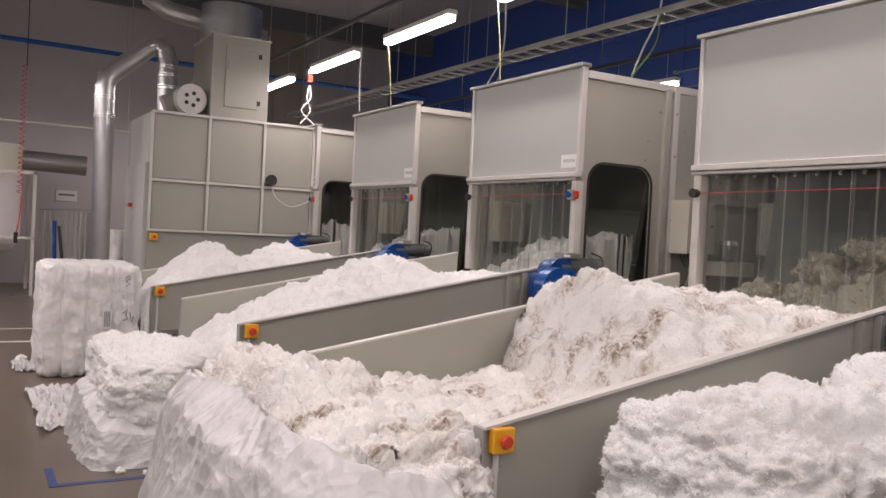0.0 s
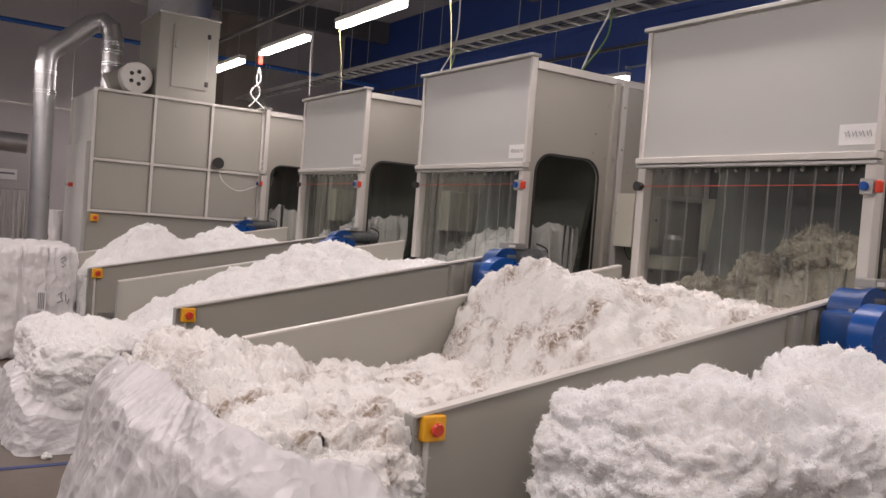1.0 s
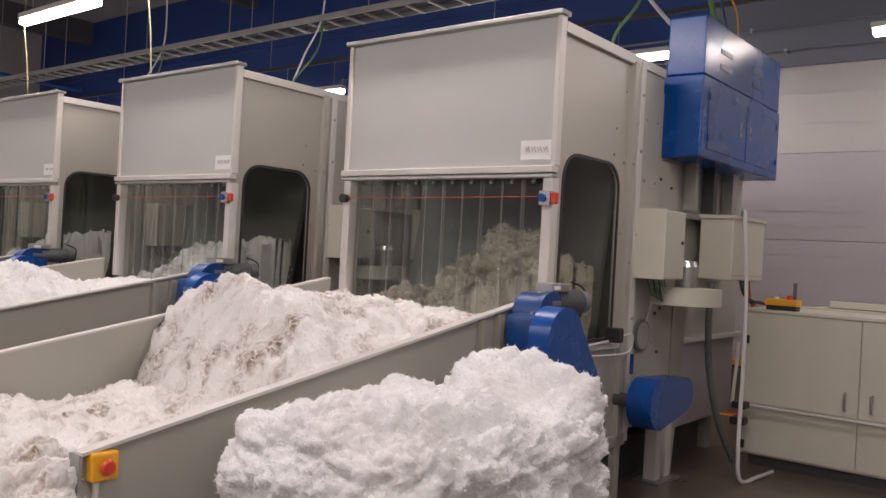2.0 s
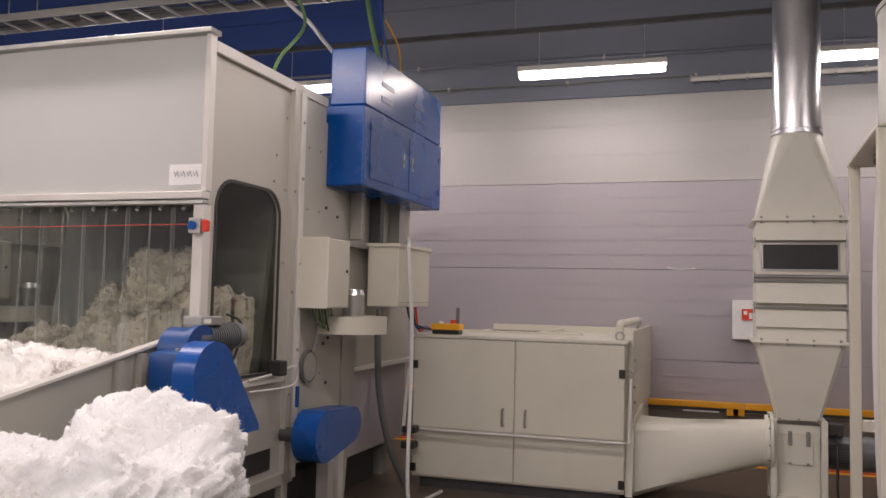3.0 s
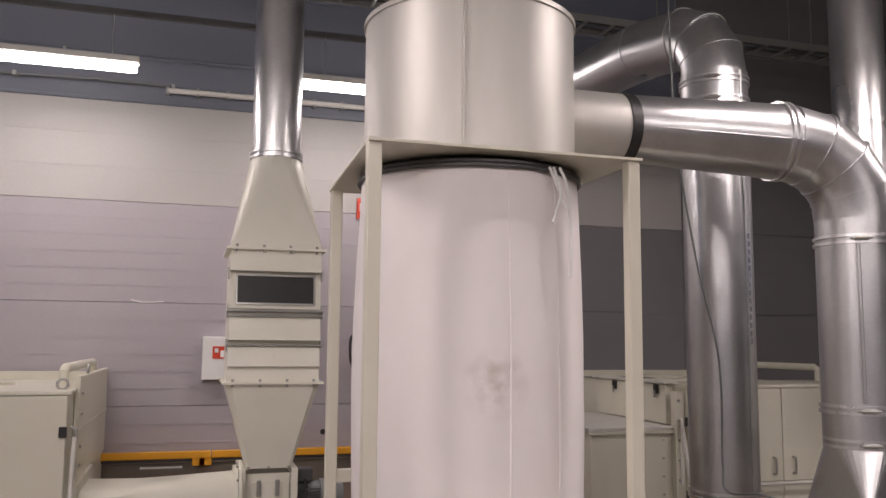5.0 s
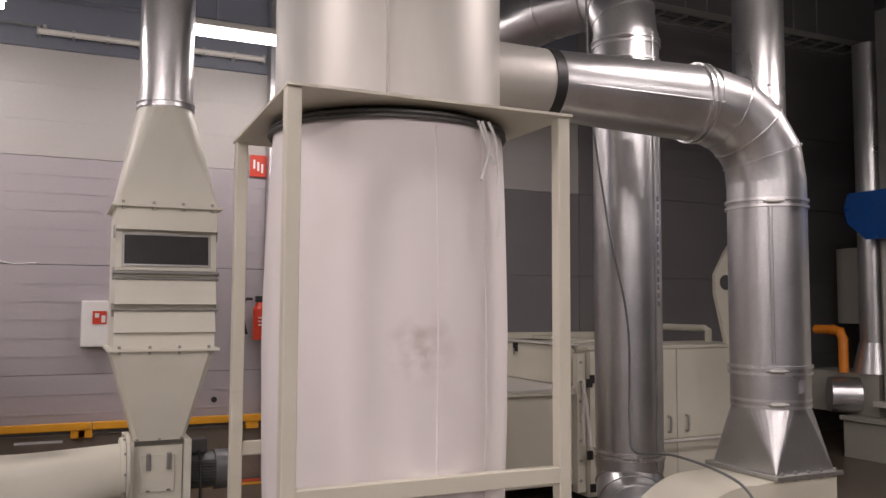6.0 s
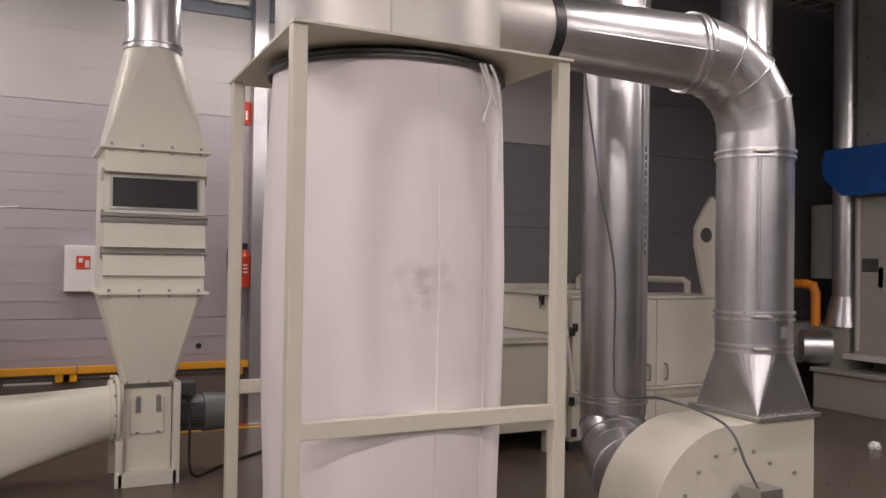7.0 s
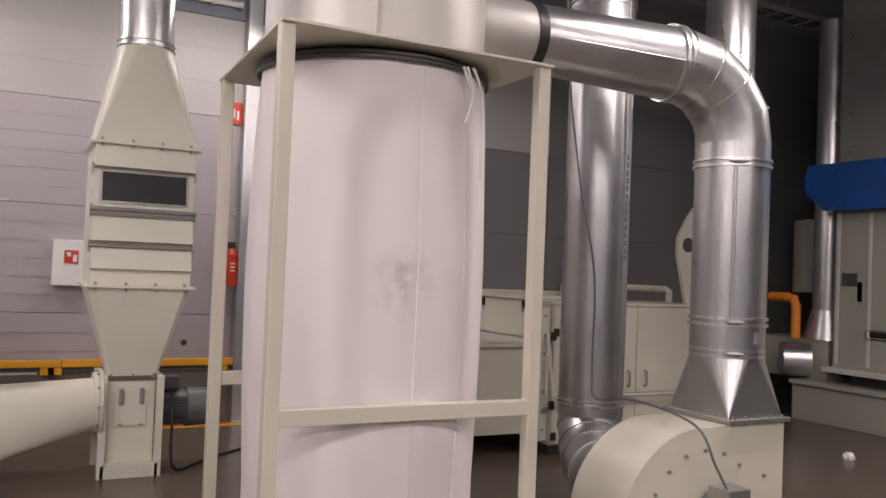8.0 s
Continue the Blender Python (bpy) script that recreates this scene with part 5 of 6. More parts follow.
def bag_filter():
    cx, cy, r = 5.62, -2.20, 0.548
    f = thing("bag_filter", cx, cy, 0, "tall white filter bag under a metal drum in cream frame", "filter")
    for px, py in ((5.01, -1.585), (5.01, -2.80), (6.20, -1.625), (6.20, -2.80)):
        part("post", box(B(), px, py - 0.03, 0, px + 0.06, py + 0.03, 2.55, 0.005), CREAM, f)
    bm = B()
    circ = [(cx + (r - 0.03) * math.cos(2 * math.pi * k / 48), cy + (r - 0.03) * math.sin(2 * math.pi * k / 48)) for k in range(48)]
    prism(bm, [(4.99, -1.552), (6.28, -1.59), (6.28, -2.833), (4.99, -2.833)], "z", 2.54, 2.552, [circ])
    part("top_plate", bm, CREAM, f)
    for a in ((5.012, -2.78, 5.06, -1.61),):
        part("cross_bar", box(B(), a[0], a[1], 0.945, a[2], a[3], 1.015, 0.005), CREAM, f)
    part("cross_bar", box(B(), 6.21, -2.78, 0.945, 6.25, -1.61, 1.015, 0.005), CREAM, f)
    part("drum", rod(B(), (cx, cy, 2.552), (cx, cy, 3.29), 0.535, seg=72), DRUM, f, "brushed sheet metal drum", True)
    part("drum_seam", box(B(), cx - 0.515, cy + 0.19, 2.56, cx - 0.47, cy + 0.20, 3.28), DRUM, f)
    part("drum_lid", rod(B(), (cx, cy, 3.29), (cx, cy, 3.315), 0.545, seg=72), DRUM, f, smooth=True)
    part("top_fan", box(B(), cx - 0.2, cy - 0.38, 3.315, cx + 0.5, cy + 0.30, 3.62, 0.006), CREAM, f)
    part("top_fan_pipe", rod(B(), (cx + 0.1, cy, 3.62), (cx + 0.1, cy, CEIL_Z), 0.2, seg=40), CREAM, f, smooth=True)
    bm = B()
    for z, rr in ((2.508, 0.553), (2.488, 0.556)):
        tube(bm, [(cx + rr * math.cos(2 * math.pi * k / 60), cy + rr * math.sin(2 * math.pi * k / 60), z) for k in range(61)], 0.010, 8)
    part("clamp_ring", bm, DARKSTEEL, f, "dark steel clamp ring", True)
    # bag: long cloth tube, slightly bulging, with soft folds and a rounded foot
    bm, rows, n = B(), [], 120
    for i in range(71):
        v = i / 70
        z = 2.50 - v * 2.38
        g = 0.985 + 0.05 * math.sin(min(1, v * 1.25) * math.pi) + 0.02 * v
        if v > 0.86:
            g *= math.sqrt(max(0.0, 1 - ((v - 0.86) / 0.145) ** 2)) * 0.55 + 0.45
        row = []
        for k in range(n):
            a = 2 * math.pi * k / n
            w = 0.006 * fbm((math.cos(a) * 2, math.sin(a) * 2, z * 0.5), 2.2, 3) + 0.004 * math.sin(14 * a + 2 * z) * math.exp(-v * 9)
            rr = r * g + w
            row.append(bm.verts.new((cx + rr * math.cos(a), cy + rr * math.sin(a), z)))
        rows.append(row)
    for a, b in zip(rows, rows[1:]):
        for k in range(n):
            bm.faces.new((a[k], a[(k + 1) % n], b[(k + 1) % n], b[k]))
    bm.faces.new(rows[-1])
    bag = part("bag", bm, BAG_CLOTH, f, "white cloth filter bag with a faint stain", True)
    for a in (181, 208):
        bm = B()
        pts = []
        for i in range(24):
            v = i / 24 * 0.84
            g = 0.985 + 0.05 * math.sin(min(1, v * 1.25) * math.pi) + 0.02 * v
            pts.append((cx + (r * g + 0.001) * math.cos(radians(a)), cy + (r * g + 0.001) * math.sin(radians(a)), 2.46 - v * 2.38))
        tube(bm, pts, 0.005, 6)
        part("seam", bm, CLOTH, bag, smooth=True)
    a = radians(203)
    bx, by = cx + 0.585 * math.cos(a), cy + 0.585 * math.sin(a)
    for pts in ([(bx, by, 2.50), (bx - 0.03, by - 0.02, 2.38), (bx - 0.02, by, 2.28), (bx - 0.03, by + 0.02, 2.24)], [(bx, by - 0.03, 2.50), (bx - 0.02, by - 0.06, 2.40), (bx - 0.025, by - 0.07, 2.2), (bx - 0.02, by - 0.07, 2.0)], [(bx, by + 0.02, 2.50), (bx - 0.02, by - 0.03, 2.36), (bx - 0.03, by - 0.05, 2.31)]):
        bm = B()
        tube(bm, pts, 0.007, 6, 5)
        part("tie_cord", bm, WHITE_CABLE, bag, "white cord end", True)
    # outlet pipe along -y with elbow down to the fan
    zc = 2.86
    part("outlet_stub", rod(B(), (cx, cy - 0.5, zc), (cx, cy - 0.86, zc), 0.19, seg=48), DRUM, f, smooth=True)
    part("rubber_sleeve", rod(B(), (cx, cy - 0.84, zc), (cx, cy - 0.90, zc), 0.196, seg=48), BLACK, f, "black rubber sleeve", True)
    return f


bag_filter()


# ---- second cabinet, pipes and fan of the filter ----
def inlet_side(c):
    """Inlet casing on the side of the second cabinet, with its lid, bolted flanges, hinges and lever."""
    part("inlet_box", box(B(), 7.97, -4.86, 0.20, 9.4, -4.05, 0.985, 0.006), CREAM, c)
    part("inlet_lid", box(B(), 7.93, -4.86, 0.988, 9.42, -4.01, 1.012, 0.004), PAINT_WHITE, c)
    part("lid_hem", box(B(), 7.93, -4.86, 0.955, 7.955, -4.012, 0.986, 0.003), CREAM, c)
    part("inlet_flange", box(B(), 7.90, -4.885, 0.14, 7.969, -4.80, 1.30, 0.004), CREAM, c)
    for k in range(7):
        part("flange_bolt", rod(B(), (7.885, -4.83, 0.24 + 0.165 * k), (7.90, -4.83, 0.24 + 0.165 * k), 0.012, seg=6), STEEL, c)
    for k in range(5):
        part("box_rivet", rod(B(), (7.958, -4.72, 0.30 + 0.15 * k), (7.97, -4.72, 0.30 + 0.15 * k), 0.009, seg=6), STEEL, c)
    for xx in (8.0, 9.2):
        for yy in (-4.80, -4.16):
            part("box_foot", box(B(), xx, yy, 0.0, xx + 0.07, yy + 0.07, 0.20, 0.004), CREAM, c)
    part("floor_pipe", tube(B(), [(7.9, -4.05, 0.10), (8.6, -4.5, 0.10), (9.3, -4.9, 0.10)], 0.035, 12), MOTORGREY, c, smooth=True)
    for z in (0.42, 1.02):
        part("door_hinge", box(B(), 7.822, -4.905, z, 7.847, -4.855, z + 0.075, 0.004), BLACK, c)
    part("lever", tube(B(), [(7.83, -4.80, 1.08), (7.79, -4.795, 1.05), (7.80, -4.79, 0.80), (7.80, -4.79, 0.56)], 0.012, 8, 4), PAINT_WHITE, c, smooth=True)
    part("upper_side", box(B(), 8.05, -4.888, 1.02, 9.3, -4.80, 1.355, 0.006), CREAM, c)
    part("upper_lid", box(B(), 8.0, -4.888, 1.362, 9.35, -4.76, 1.382, 0.004), PAINT_WHITE, c)
    for xx in (8.15, 8.9):
        lt = part("lid_latch", box(B(), xx, -4.80, 1.27, xx + 0.06, -4.775, 1.35, 0.004), BLACK, c, "black lid latch")
        part("latch_tongue", box(B(), xx + 0.018, -4.774, 1.24, xx + 0.042, -4.768, 1.30, 0.002), STEEL, lt)


inlet_side(blender_box(7.85, -6.75, 1.86))


def bent_pipe(parent, pts, r, material, name="pipe", seg=40, label=""):
    """Mitred sheet pipe: straight sections with a slim bead at every joint."""
    bm = B()
    P = [Vector(p) for p in pts]
    tube(bm, P, r, seg)
    p = part(name, bm, material, parent, label, True)
    for k in range(1, len(P) - 1):
        t = (P[k + 1] - P[k - 1]).normalized()
        part("joint_bead", rod(B(), P[k] - t * 0.006, P[k] + t * 0.006, r + 0.008, seg=seg), material, p, smooth=True)
    return p


def clamp(parent, c, axis, r):
    c, axis = Vector(c), Vector(axis).normalized()
    for o in (-0.018, 0.018):
        part("clamp_band", rod(B(), c + axis * (o - 0.008), c + axis * (o + 0.008), r + 0.012, seg=40), GALV_BRIGHT, parent, smooth=True)
    if axis.z > 0.9 and r > 0.2:
        lug = c + Vector((-0.80, 0.60, 0)) * (r + 0.02)
        along_band = Vector((0.60, 0.80, 0))
        part("clamp_lug", rod(B(), lug - along_band * 0.035, lug + along_band * 0.035, 0.014, seg=8), STEEL, parent)
        part("clamp_bolt", rod(B(), lug - along_band * 0.055, lug + along_band * 0.055, 0.007, seg=6), STEEL, parent)


def filter_fan():
    f = thing("exhaust_fan", 5.43, -4.0, 0, "cream scroll fan with galvanised pipe rising from it", "fan")
    bm = B()
    out = [(-4.03 + 0.54 * math.cos(radians(a)), 0.27 + 0.52 * math.sin(radians(a))) for a in range(-20, 97, 4)]
    out += [(-4.23, 0.80), (-4.66, 0.80), (-4.66, 0.10), (-4.3, 0.04), (-3.5, 0.04)]
    prism(bm, out, "x", 5.20, 5.64)
    sc = part("scroll", bm, CREAM, f, "cream painted scroll casing", True)
    for a in range(10, 131, 20):
        y, z = -4.05 + 0.40 * math.cos(radians(a)), 0.25 + 0.42 * math.sin(radians(a))
        part("bolt", rod(B(), (5.184, y, z), (5.20, y, z), 0.010, seg=6), STEEL, sc)
    for z in (0.2, 0.35, 0.5):
        part("bolt", rod(B(), (5.184, -4.5, z), (5.20, -4.5, z), 0.010, seg=6), STEEL, sc)
    mo = part("motor", rod(B(), (4.93, -4.10, 0.34), (5.20, -4.10, 0.34), 0.10, seg=28), MOTORGREY, f, "grey finned fan motor", True)
    part("terminal_box", box(B(), 4.99, -4.18, 0.43, 5.14, -4.02, 0.50, 0.006), STEEL, mo)
    for k in range(8):
        part("fin", rod(B(), (4.95 + 0.027 * k, -4.10, 0.34), (4.956 + 0.027 * k, -4.10, 0.34), 0.115, seg=28), MOTORGREY, mo)
    part("base_frame", box(B(), 4.85, -4.6, 0.0, 5.7, -3.4, 0.04, 0.004), CREAM, f)
    part("motor_stand", box(B(), 4.88, -4.22, 0.04, 5.18, -4.02, 0.24), CREAM, f)
    fl = part("outlet_flange", box(B(), 5.17, -4.68, 0.80, 5.71, -4.20, 0.825, 0.004), STEEL, f)
    for k in range(5):
        part("flange_bolt", rod(B(), (5.19, -4.25 - 0.095 * k, 0.792), (5.19, -4.25 - 0.095 * k, 0.840), 0.009, seg=6), STEEL, fl)
    soften(part("transition", square_to_round(B(), 5.44, -4.44, 0.825, 0.23, 0.21, 1.17, 0.205), GALV, f, "galvanised square-to-round piece"), 5)
    # riser pipe, elbow and the run to the drum
    up = part("riser_pipe", rod(B(), (5.44, -4.44, 1.16), (5.44, -4.44, 2.42), 0.215, seg=48), GALV, f, "galvanised round pipe", True)
    for deg in (136.5, 140.5):
        sx, sy = 5.44 + 0.217 * math.cos(radians(deg)), -4.44 + 0.217 * math.sin(radians(deg))
        part("pipe_seam", rod(B(), (sx, sy, 1.40), (sx, sy, 2.25), 0.005, seg=6), GALV, up)
    for z in (1.36, 2.28):
        clamp(up, (5.44, -4.44, z), (0, 0, 1), 0.215)
    clamp(up, (5.44, -4.44, 1.18), (0, 0, 1), 0.205)
    part("arrow_mark", box(B(), 5.222, -4.46, 1.24, 5.228, -4.42, 1.31), INK, up)
    bent_pipe(f, [(5.44, -4.44, 2.40), (5.445, -4.42, 2.56), (5.46, -4.33, 2.70), (5.48, -4.19, 2.80), (5.50, -4.02, 2.835)], 0.215, GALV, "elbow")
    bm = B()
    rod(bm, (5.50, -4.03, 2.835), (5.62, -3.10, 2.87), 0.212, 0.182, 48)
    run = part("run_pipe", bm, GALV, f, "galvanised horizontal pipe", True)
    clamp(run, (5.505, -3.98, 2.838), (0.12, 0.93, 0.035), 0.213)
    part("run_seam", tube(B(), [(5.285, -4.0, 2.80), (5.435, -3.14, 2.84)], 0.004, 6), GALV, run)
    bm = B()
    tube(bm, [(5.04, -4.06, 0.49), (5.06, -3.99, 0.62), (5.16, -3.93, 0.82), (5.72, -4.0, 0.86), (6.30, -4.16, 0.78), (6.43, -4.22, 0.95), (6.44, -4.22, 1.6), (6.44, -4.06, 2.3), (6.40, -3.9, 3.2), (6.3, -3.8, 4.6)], 0.0075, 8, 8)
    part("power_cable", bm, MOTORGREY, f, "grey power cable", True)
    return f


filter_fan()


def duct_column():
    d = thing("exhaust_duct", 6.67, -4.40, 0, "tall galvanised exhaust pipe with clamp bands and bends", "duct")
    p = part("pipe", rod(B(), (6.67, -4.40, 0.60), (6.67, -4.40, 3.62), 0.232, seg=48), GALV, d, "dull galvanised pipe with scuff marks", True)
    part("seam", box(B(), 6.432, -4.46, 0.62, 6.442, -4.45, 3.6, 0.002), GALV, p)
    for z in (0.70, 3.40, 3.55):
        clamp(p, (6.67, -4.40, z), (0, 0, 1), 0.232)
    for k in range(14):
        part("print_mark", box(B(), 6.437, -4.487 - 0.002 * (k % 2), 2.42 - k * 0.055, 6.443, -4.475, 2.455 - k * 0.055), INK, p)
    bent_pipe(d, [(6.67, -4.40, 0.62), (6.66, -4.39, 0.52), (6.55, -4.33, 0.40), (6.38, -4.24, 0.33), (6.1, -4.08, 0.32), (5.62, -3.95, 0.32)], 0.225, GALV, "foot_bend")
    bent_pipe(d, [(6.67, -4.40, 3.60), (6.68, -4.39, 3.76), (6.76, -4.36, 3.90), (6.90, -4.32, 3.97), (7.3, -4.2, 4.0), (9.2, -4.0, 4.02), (10.28, -3.95, 4.02)], 0.225, GALV, "top_bend")
    return d


duct_column()
t = thing("vertical_pipe", 6.5, -5.67, 1.36, "shiny vertical pipe above the second cabinet", "duct")
part("pipe", rod(B(), (6.9, -5.9, 1.37), (6.9, -5.9, CEIL_Z), 0.20, seg=40), GALV_BRIGHT, t, smooth=True)


def card_machine():
    """Large carding machine beyond the cabinets: its long side stands at y = -9.1."""
    m = thing("carding_machine", 7.0, -10.0, 0, "tall grey-green carding machine with a blue hood band", "machine")
    part("base", box(B(), 3.0, -11.5, 0.0, 8.78, -9.02, 0.42, 0.008), PAINT, m)
    part("base_cap", box(B(), 3.0, -11.5, 0.42, 8.80, -8.98, 0.47, 0.006), PAINT, m)
    part("body", box(B(), 3.0, -11.5, 0.66, 8.35, -9.16, 2.46, 0.008), PAINT, m)
    part("upper_body", box(B(), 3.0, -11.5, 2.46, 8.36, -9.20, 5.1, 0.008), STEEL, m, "brushed steel upper casing")
    part("skirt", box(B(), 3.0, -11.3, 0.47, 8.2, -9.3, 0.66), DARKSTEEL, m)
    part("ledge", box(B(), 3.0, -9.3, 0.60, 8.42, -9.06, 0.66, 0.006), PAINT_WHITE, m)
    bm = B()
    prism(bm, [(3.0, 2.46), (8.36, 2.46), (8.60, 2.66), (8.64, 2.84), (8.58, 3.0), (3.0, 3.0)], "y", -9.25, -8.95)
    part("hood_band", bm, BLUE, m, "blue hood band")
    for x in (8.30, 7.9, 7.5):
        part("seam_strip", box(B(), x - 0.02, -9.165, 0.7, x + 0.02, -9.150, 2.44, 0.003), PAINT_WHITE, m)
    part("slot", box(B(), 7.55, -9.17, 1.02, 7.92, -9.154, 1.12, 0.03), BLACK, m, "dark oblong slot")
    part("bracket", box(B(), 8.05, -9.22, 1.60, 8.25, -9.15, 1.75, 0.006), DARKSTEEL, m)
    part("knob", rod(B(), (8.15, -9.25, 1.67), (8.15, -9.22, 1.67), 0.05, seg=16), BLACK, m)
    for x in (8.3, 8.15, 8.0, 7.85, 7.7):
        for z in (1.78, 1.38):
            part("rivet", rod(B(), (x, -9.17, z), (x, -9.155, z), 0.012, seg=8), STEEL, m)
    part("side_pipe", rod(B(), (8.62, -9.4, 0.95), (8.62, -9.4, 4.8), 0.17, seg=32), GALV, m, smooth=True)
    cone = B()
    rod(cone, (8.62, -9.4, 0.95), (8.62, -9.4, 1.3), 0.26, 0.18, 32)
    part("pipe_foot", cone, GALV, m, smooth=True)
    part("suction_box", box(B(), 8.45, -9.8, 0.47, 9.5, -9.2, 0.95, 0.008), PAINT, m)
    part("suction_bend", rod(B(), (8.7, -9.2, 0.70), (8.9, -8.95, 0.70), 0.2, seg=28), GALV, m, smooth=True)
    bent_pipe(m, [(9.2, -9.1, 1.44), (8.95, -9.1, 1.44), (8.86, -9.1, 1.42), (8.82, -9.1, 1.34), (8.82, -9.1, 0.95)], 0.055, ORANGE_PIPE, "gas_pipe", 16, "orange painted pipe")
    part("rear_drum", rod(B(), (9.3, -10.3, 1.5), (9.3, -10.3, 2.45), 0.45, seg=40), PAINT, m, smooth=True)
    hd = part("door_handle", box(B(), 8.06, -9.26, 3.30, 8.16, -9.205, 3.55, 0.008), STEEL, m, "dark recessed door handle")
    part("grip", box(B(), 8.09, -9.285, 3.34, 8.13, -9.262, 3.51, 0.006), BLACK, hd)
    for z in (3.15, 3.6, 4.05, 4.5):
        part("rivet", rod(B(), (8.22, -9.215, z), (8.22, -9.20, z), 0.014, seg=8), DARKSTEEL, m)
    part("edge_rail", box(B(), 8.30, -9.23, 3.0, 8.36, -9.20, 5.05, 0.004), STEEL, m)
    part("lever_plate", box(B(), 7.98, -9.20, 1.42, 8.06, -9.16, 1.66, 0.01), MOTORGREY, m)
    return m


card_machine()

damper = thing("damper_plate", 7.83, -6.5, 1.36, "cream lever plate on top of the second cabinet", "bracket")
bm = B()
prism(bm, [(-6.42, 1.36), (-6.60, 1.36), (-6.60, 2.2), (-6.50, 2.3), (-6.42, 2.2), (-6.30, 2.0), (-6.30, 1.82)], "x", 7.86, 7.90)
part("plate", bm, CREAM, damper)
part("hole", rod(B(), (7.855, -6.42, 1.93), (7.859, -6.42, 1.93), 0.07, seg=24), DARKSTEEL, damper)


# ---- fixtures on the east wall ----
def barrier():
    b = thing("guard_rail", WX - 0.1, -0.5, 0, "yellow painted steel guard rail along the wall", "guard rail")
    for y0, y1, z in ((-2.66, -1.1, 0.60), (-1.1, 3.0, 0.60), (3.0, 9.0, 0.60)):
        part("rail", box(B(), WX - 0.14, y0, z - 0.03, WX - 0.06, y1 - 0.01, z + 0.035, 0.006), ORANGE_RAIL, b)
        part("web", box(B(), WX - 0.10, y0, z - 0.065, WX - 0.05, y1 - 0.01, z - 0.03, 0.003), DARKSTEEL, b)
        n = int((y1 - y0) / 1.5)
        for k in range(n + 1):
            yy = y0 + 0.05 + k * 1.5
            part("bracket", box(B(), WX - 0.13, yy, z - 0.10, WX - 0.02, yy + 0.12, z - 0.03, 0.004), ORANGE_RAIL, b)
    return b


def hose_box():
    h = thing("fire_box", WX - 0.1, -1.12, 1.32, "white wall box with a red fire sign", "fire box")
    part("case", box(B(), WX - 0.12, -1.30, 1.315, WX - 0.001, -0.985, 1.735, 0.006), PAPER, h)
    s = part("sign", box(B(), WX - 0.125, -1.20, 1.52, WX - 0.1205, -1.08, 1.64), RED, h, "red sign with white marks")
    part("sign_mark", box(B(), WX - 0.128, -1.19, 1.535, WX - 0.1255, -1.155, 1.60), PAPER, s)
    part("sign_mark", box(B(), WX - 0.128, -1.135, 1.58, WX - 0.1255, -1.10, 1.62), PAPER, s)
    part("lock", box(B(), WX - 0.128, -1.285, 1.53, WX - 0.1205, -1.265, 1.57), BLACK, h)


def column_and_extinguisher():
    c = tagged(part("column_1", box(B(), WX - 0.16, -2.80, 0, WX - 0.022, -2.66, CEIL_Z, 0.004), GALV), "slim galvanised steel wall column", "column", "", "structure")
    part("base_plate", box(B(), WX - 0.22, -2.84, 0, WX - 0.162, -2.62, 0.015), STEEL, c)
    s = thing("fire_sign", WX - 0.02, -2.56, 3.0, "red fire equipment sign with white marks", "sign")
    part("plate", box(B(), WX - 0.03, -2.655, 2.99, WX - 0.008, -2.50, 3.21, 0.002), RED, s)
    for k in range(3):
        part("flame_mark", box(B(), WX - 0.034, -2.63 + 0.04 * k, 3.03 + 0.02 * k, WX - 0.0305, -2.61 + 0.04 * k, 3.12 + 0.02 * k), PAPER, s)
    e = thing("fire_extinguisher", WX - 0.12, -2.60, 1.36, "red fire extinguisher hung on the wall", "extinguisher")
    bm = B()
    rod(bm, (WX - 0.12, -2.60, 1.36), (WX - 0.12, -2.60, 1.66), 0.062, seg=28)
    rod(bm, (WX - 0.12, -2.60, 1.66), (WX - 0.12, -2.60, 1.73), 0.062, 0.025, 28)
    part("bottle", bm, RED, e, smooth=True)
    part("valve", box(B(), WX - 0.15, -2.63, 1.73, WX - 0.09, -2.56, 1.79, 0.006), BLACK, e)
    bm = B()
    tube(bm, [(WX - 0.14, -2.52, 1.76), (WX - 0.18, -2.44, 1.74), (WX - 0.2, -2.43, 1.55), (WX - 0.16, -2.47, 1.42)], 0.014, 8, 6)
    part("hose", bm, BLACK, e, smooth=True)
    for k in range(3):
        part("print_bar", box(B(), WX - 0.186, -2.622, 1.50 + 0.035 * k, WX - 0.1805, -2.578, 1.512 + 0.035 * k), PAPER, e)


barrier()
hose_box()
column_and_extinguisher()
structure("floor_marking_1", box(B(), WX - 0.30, -9.0, 0.0, WX - 0.20, 9.0, 0.004), ORANGE_RAIL, "yellow painted line on the floor along the wall", "floor marking")
structure("floor_marking_2", box(B(), WX - 0.16, -9.0, 0.0, WX - 0.06, 9.0, 0.004), RED, "worn red painted line on the floor", "floor marking")


def wall_line(name, y0, y1, z, r, material, label, sag=0.0):
    t = thing(name, WX - 0.08, (y0 + y1) / 2, z, label, "pipe", "wall pipes")
    n = 14
    bm = B()
    tube(bm, [(WX - 0.09, y0 + (y1 - y0) * k / n, z + sag * math.sin(k * 2.1)) for k in range(n + 1)], r, 8)
    part("line", bm, material, t, smooth=True)
    for k in range(0, n + 1, 2):
        yy = y0 + (y1 - y0) * k / n
        part("clip", box(B(), WX - 0.11, yy - 0.015, z - r - 0.01, WX, yy + 0.015, z + r + 0.01, 0.003), STEEL, t)


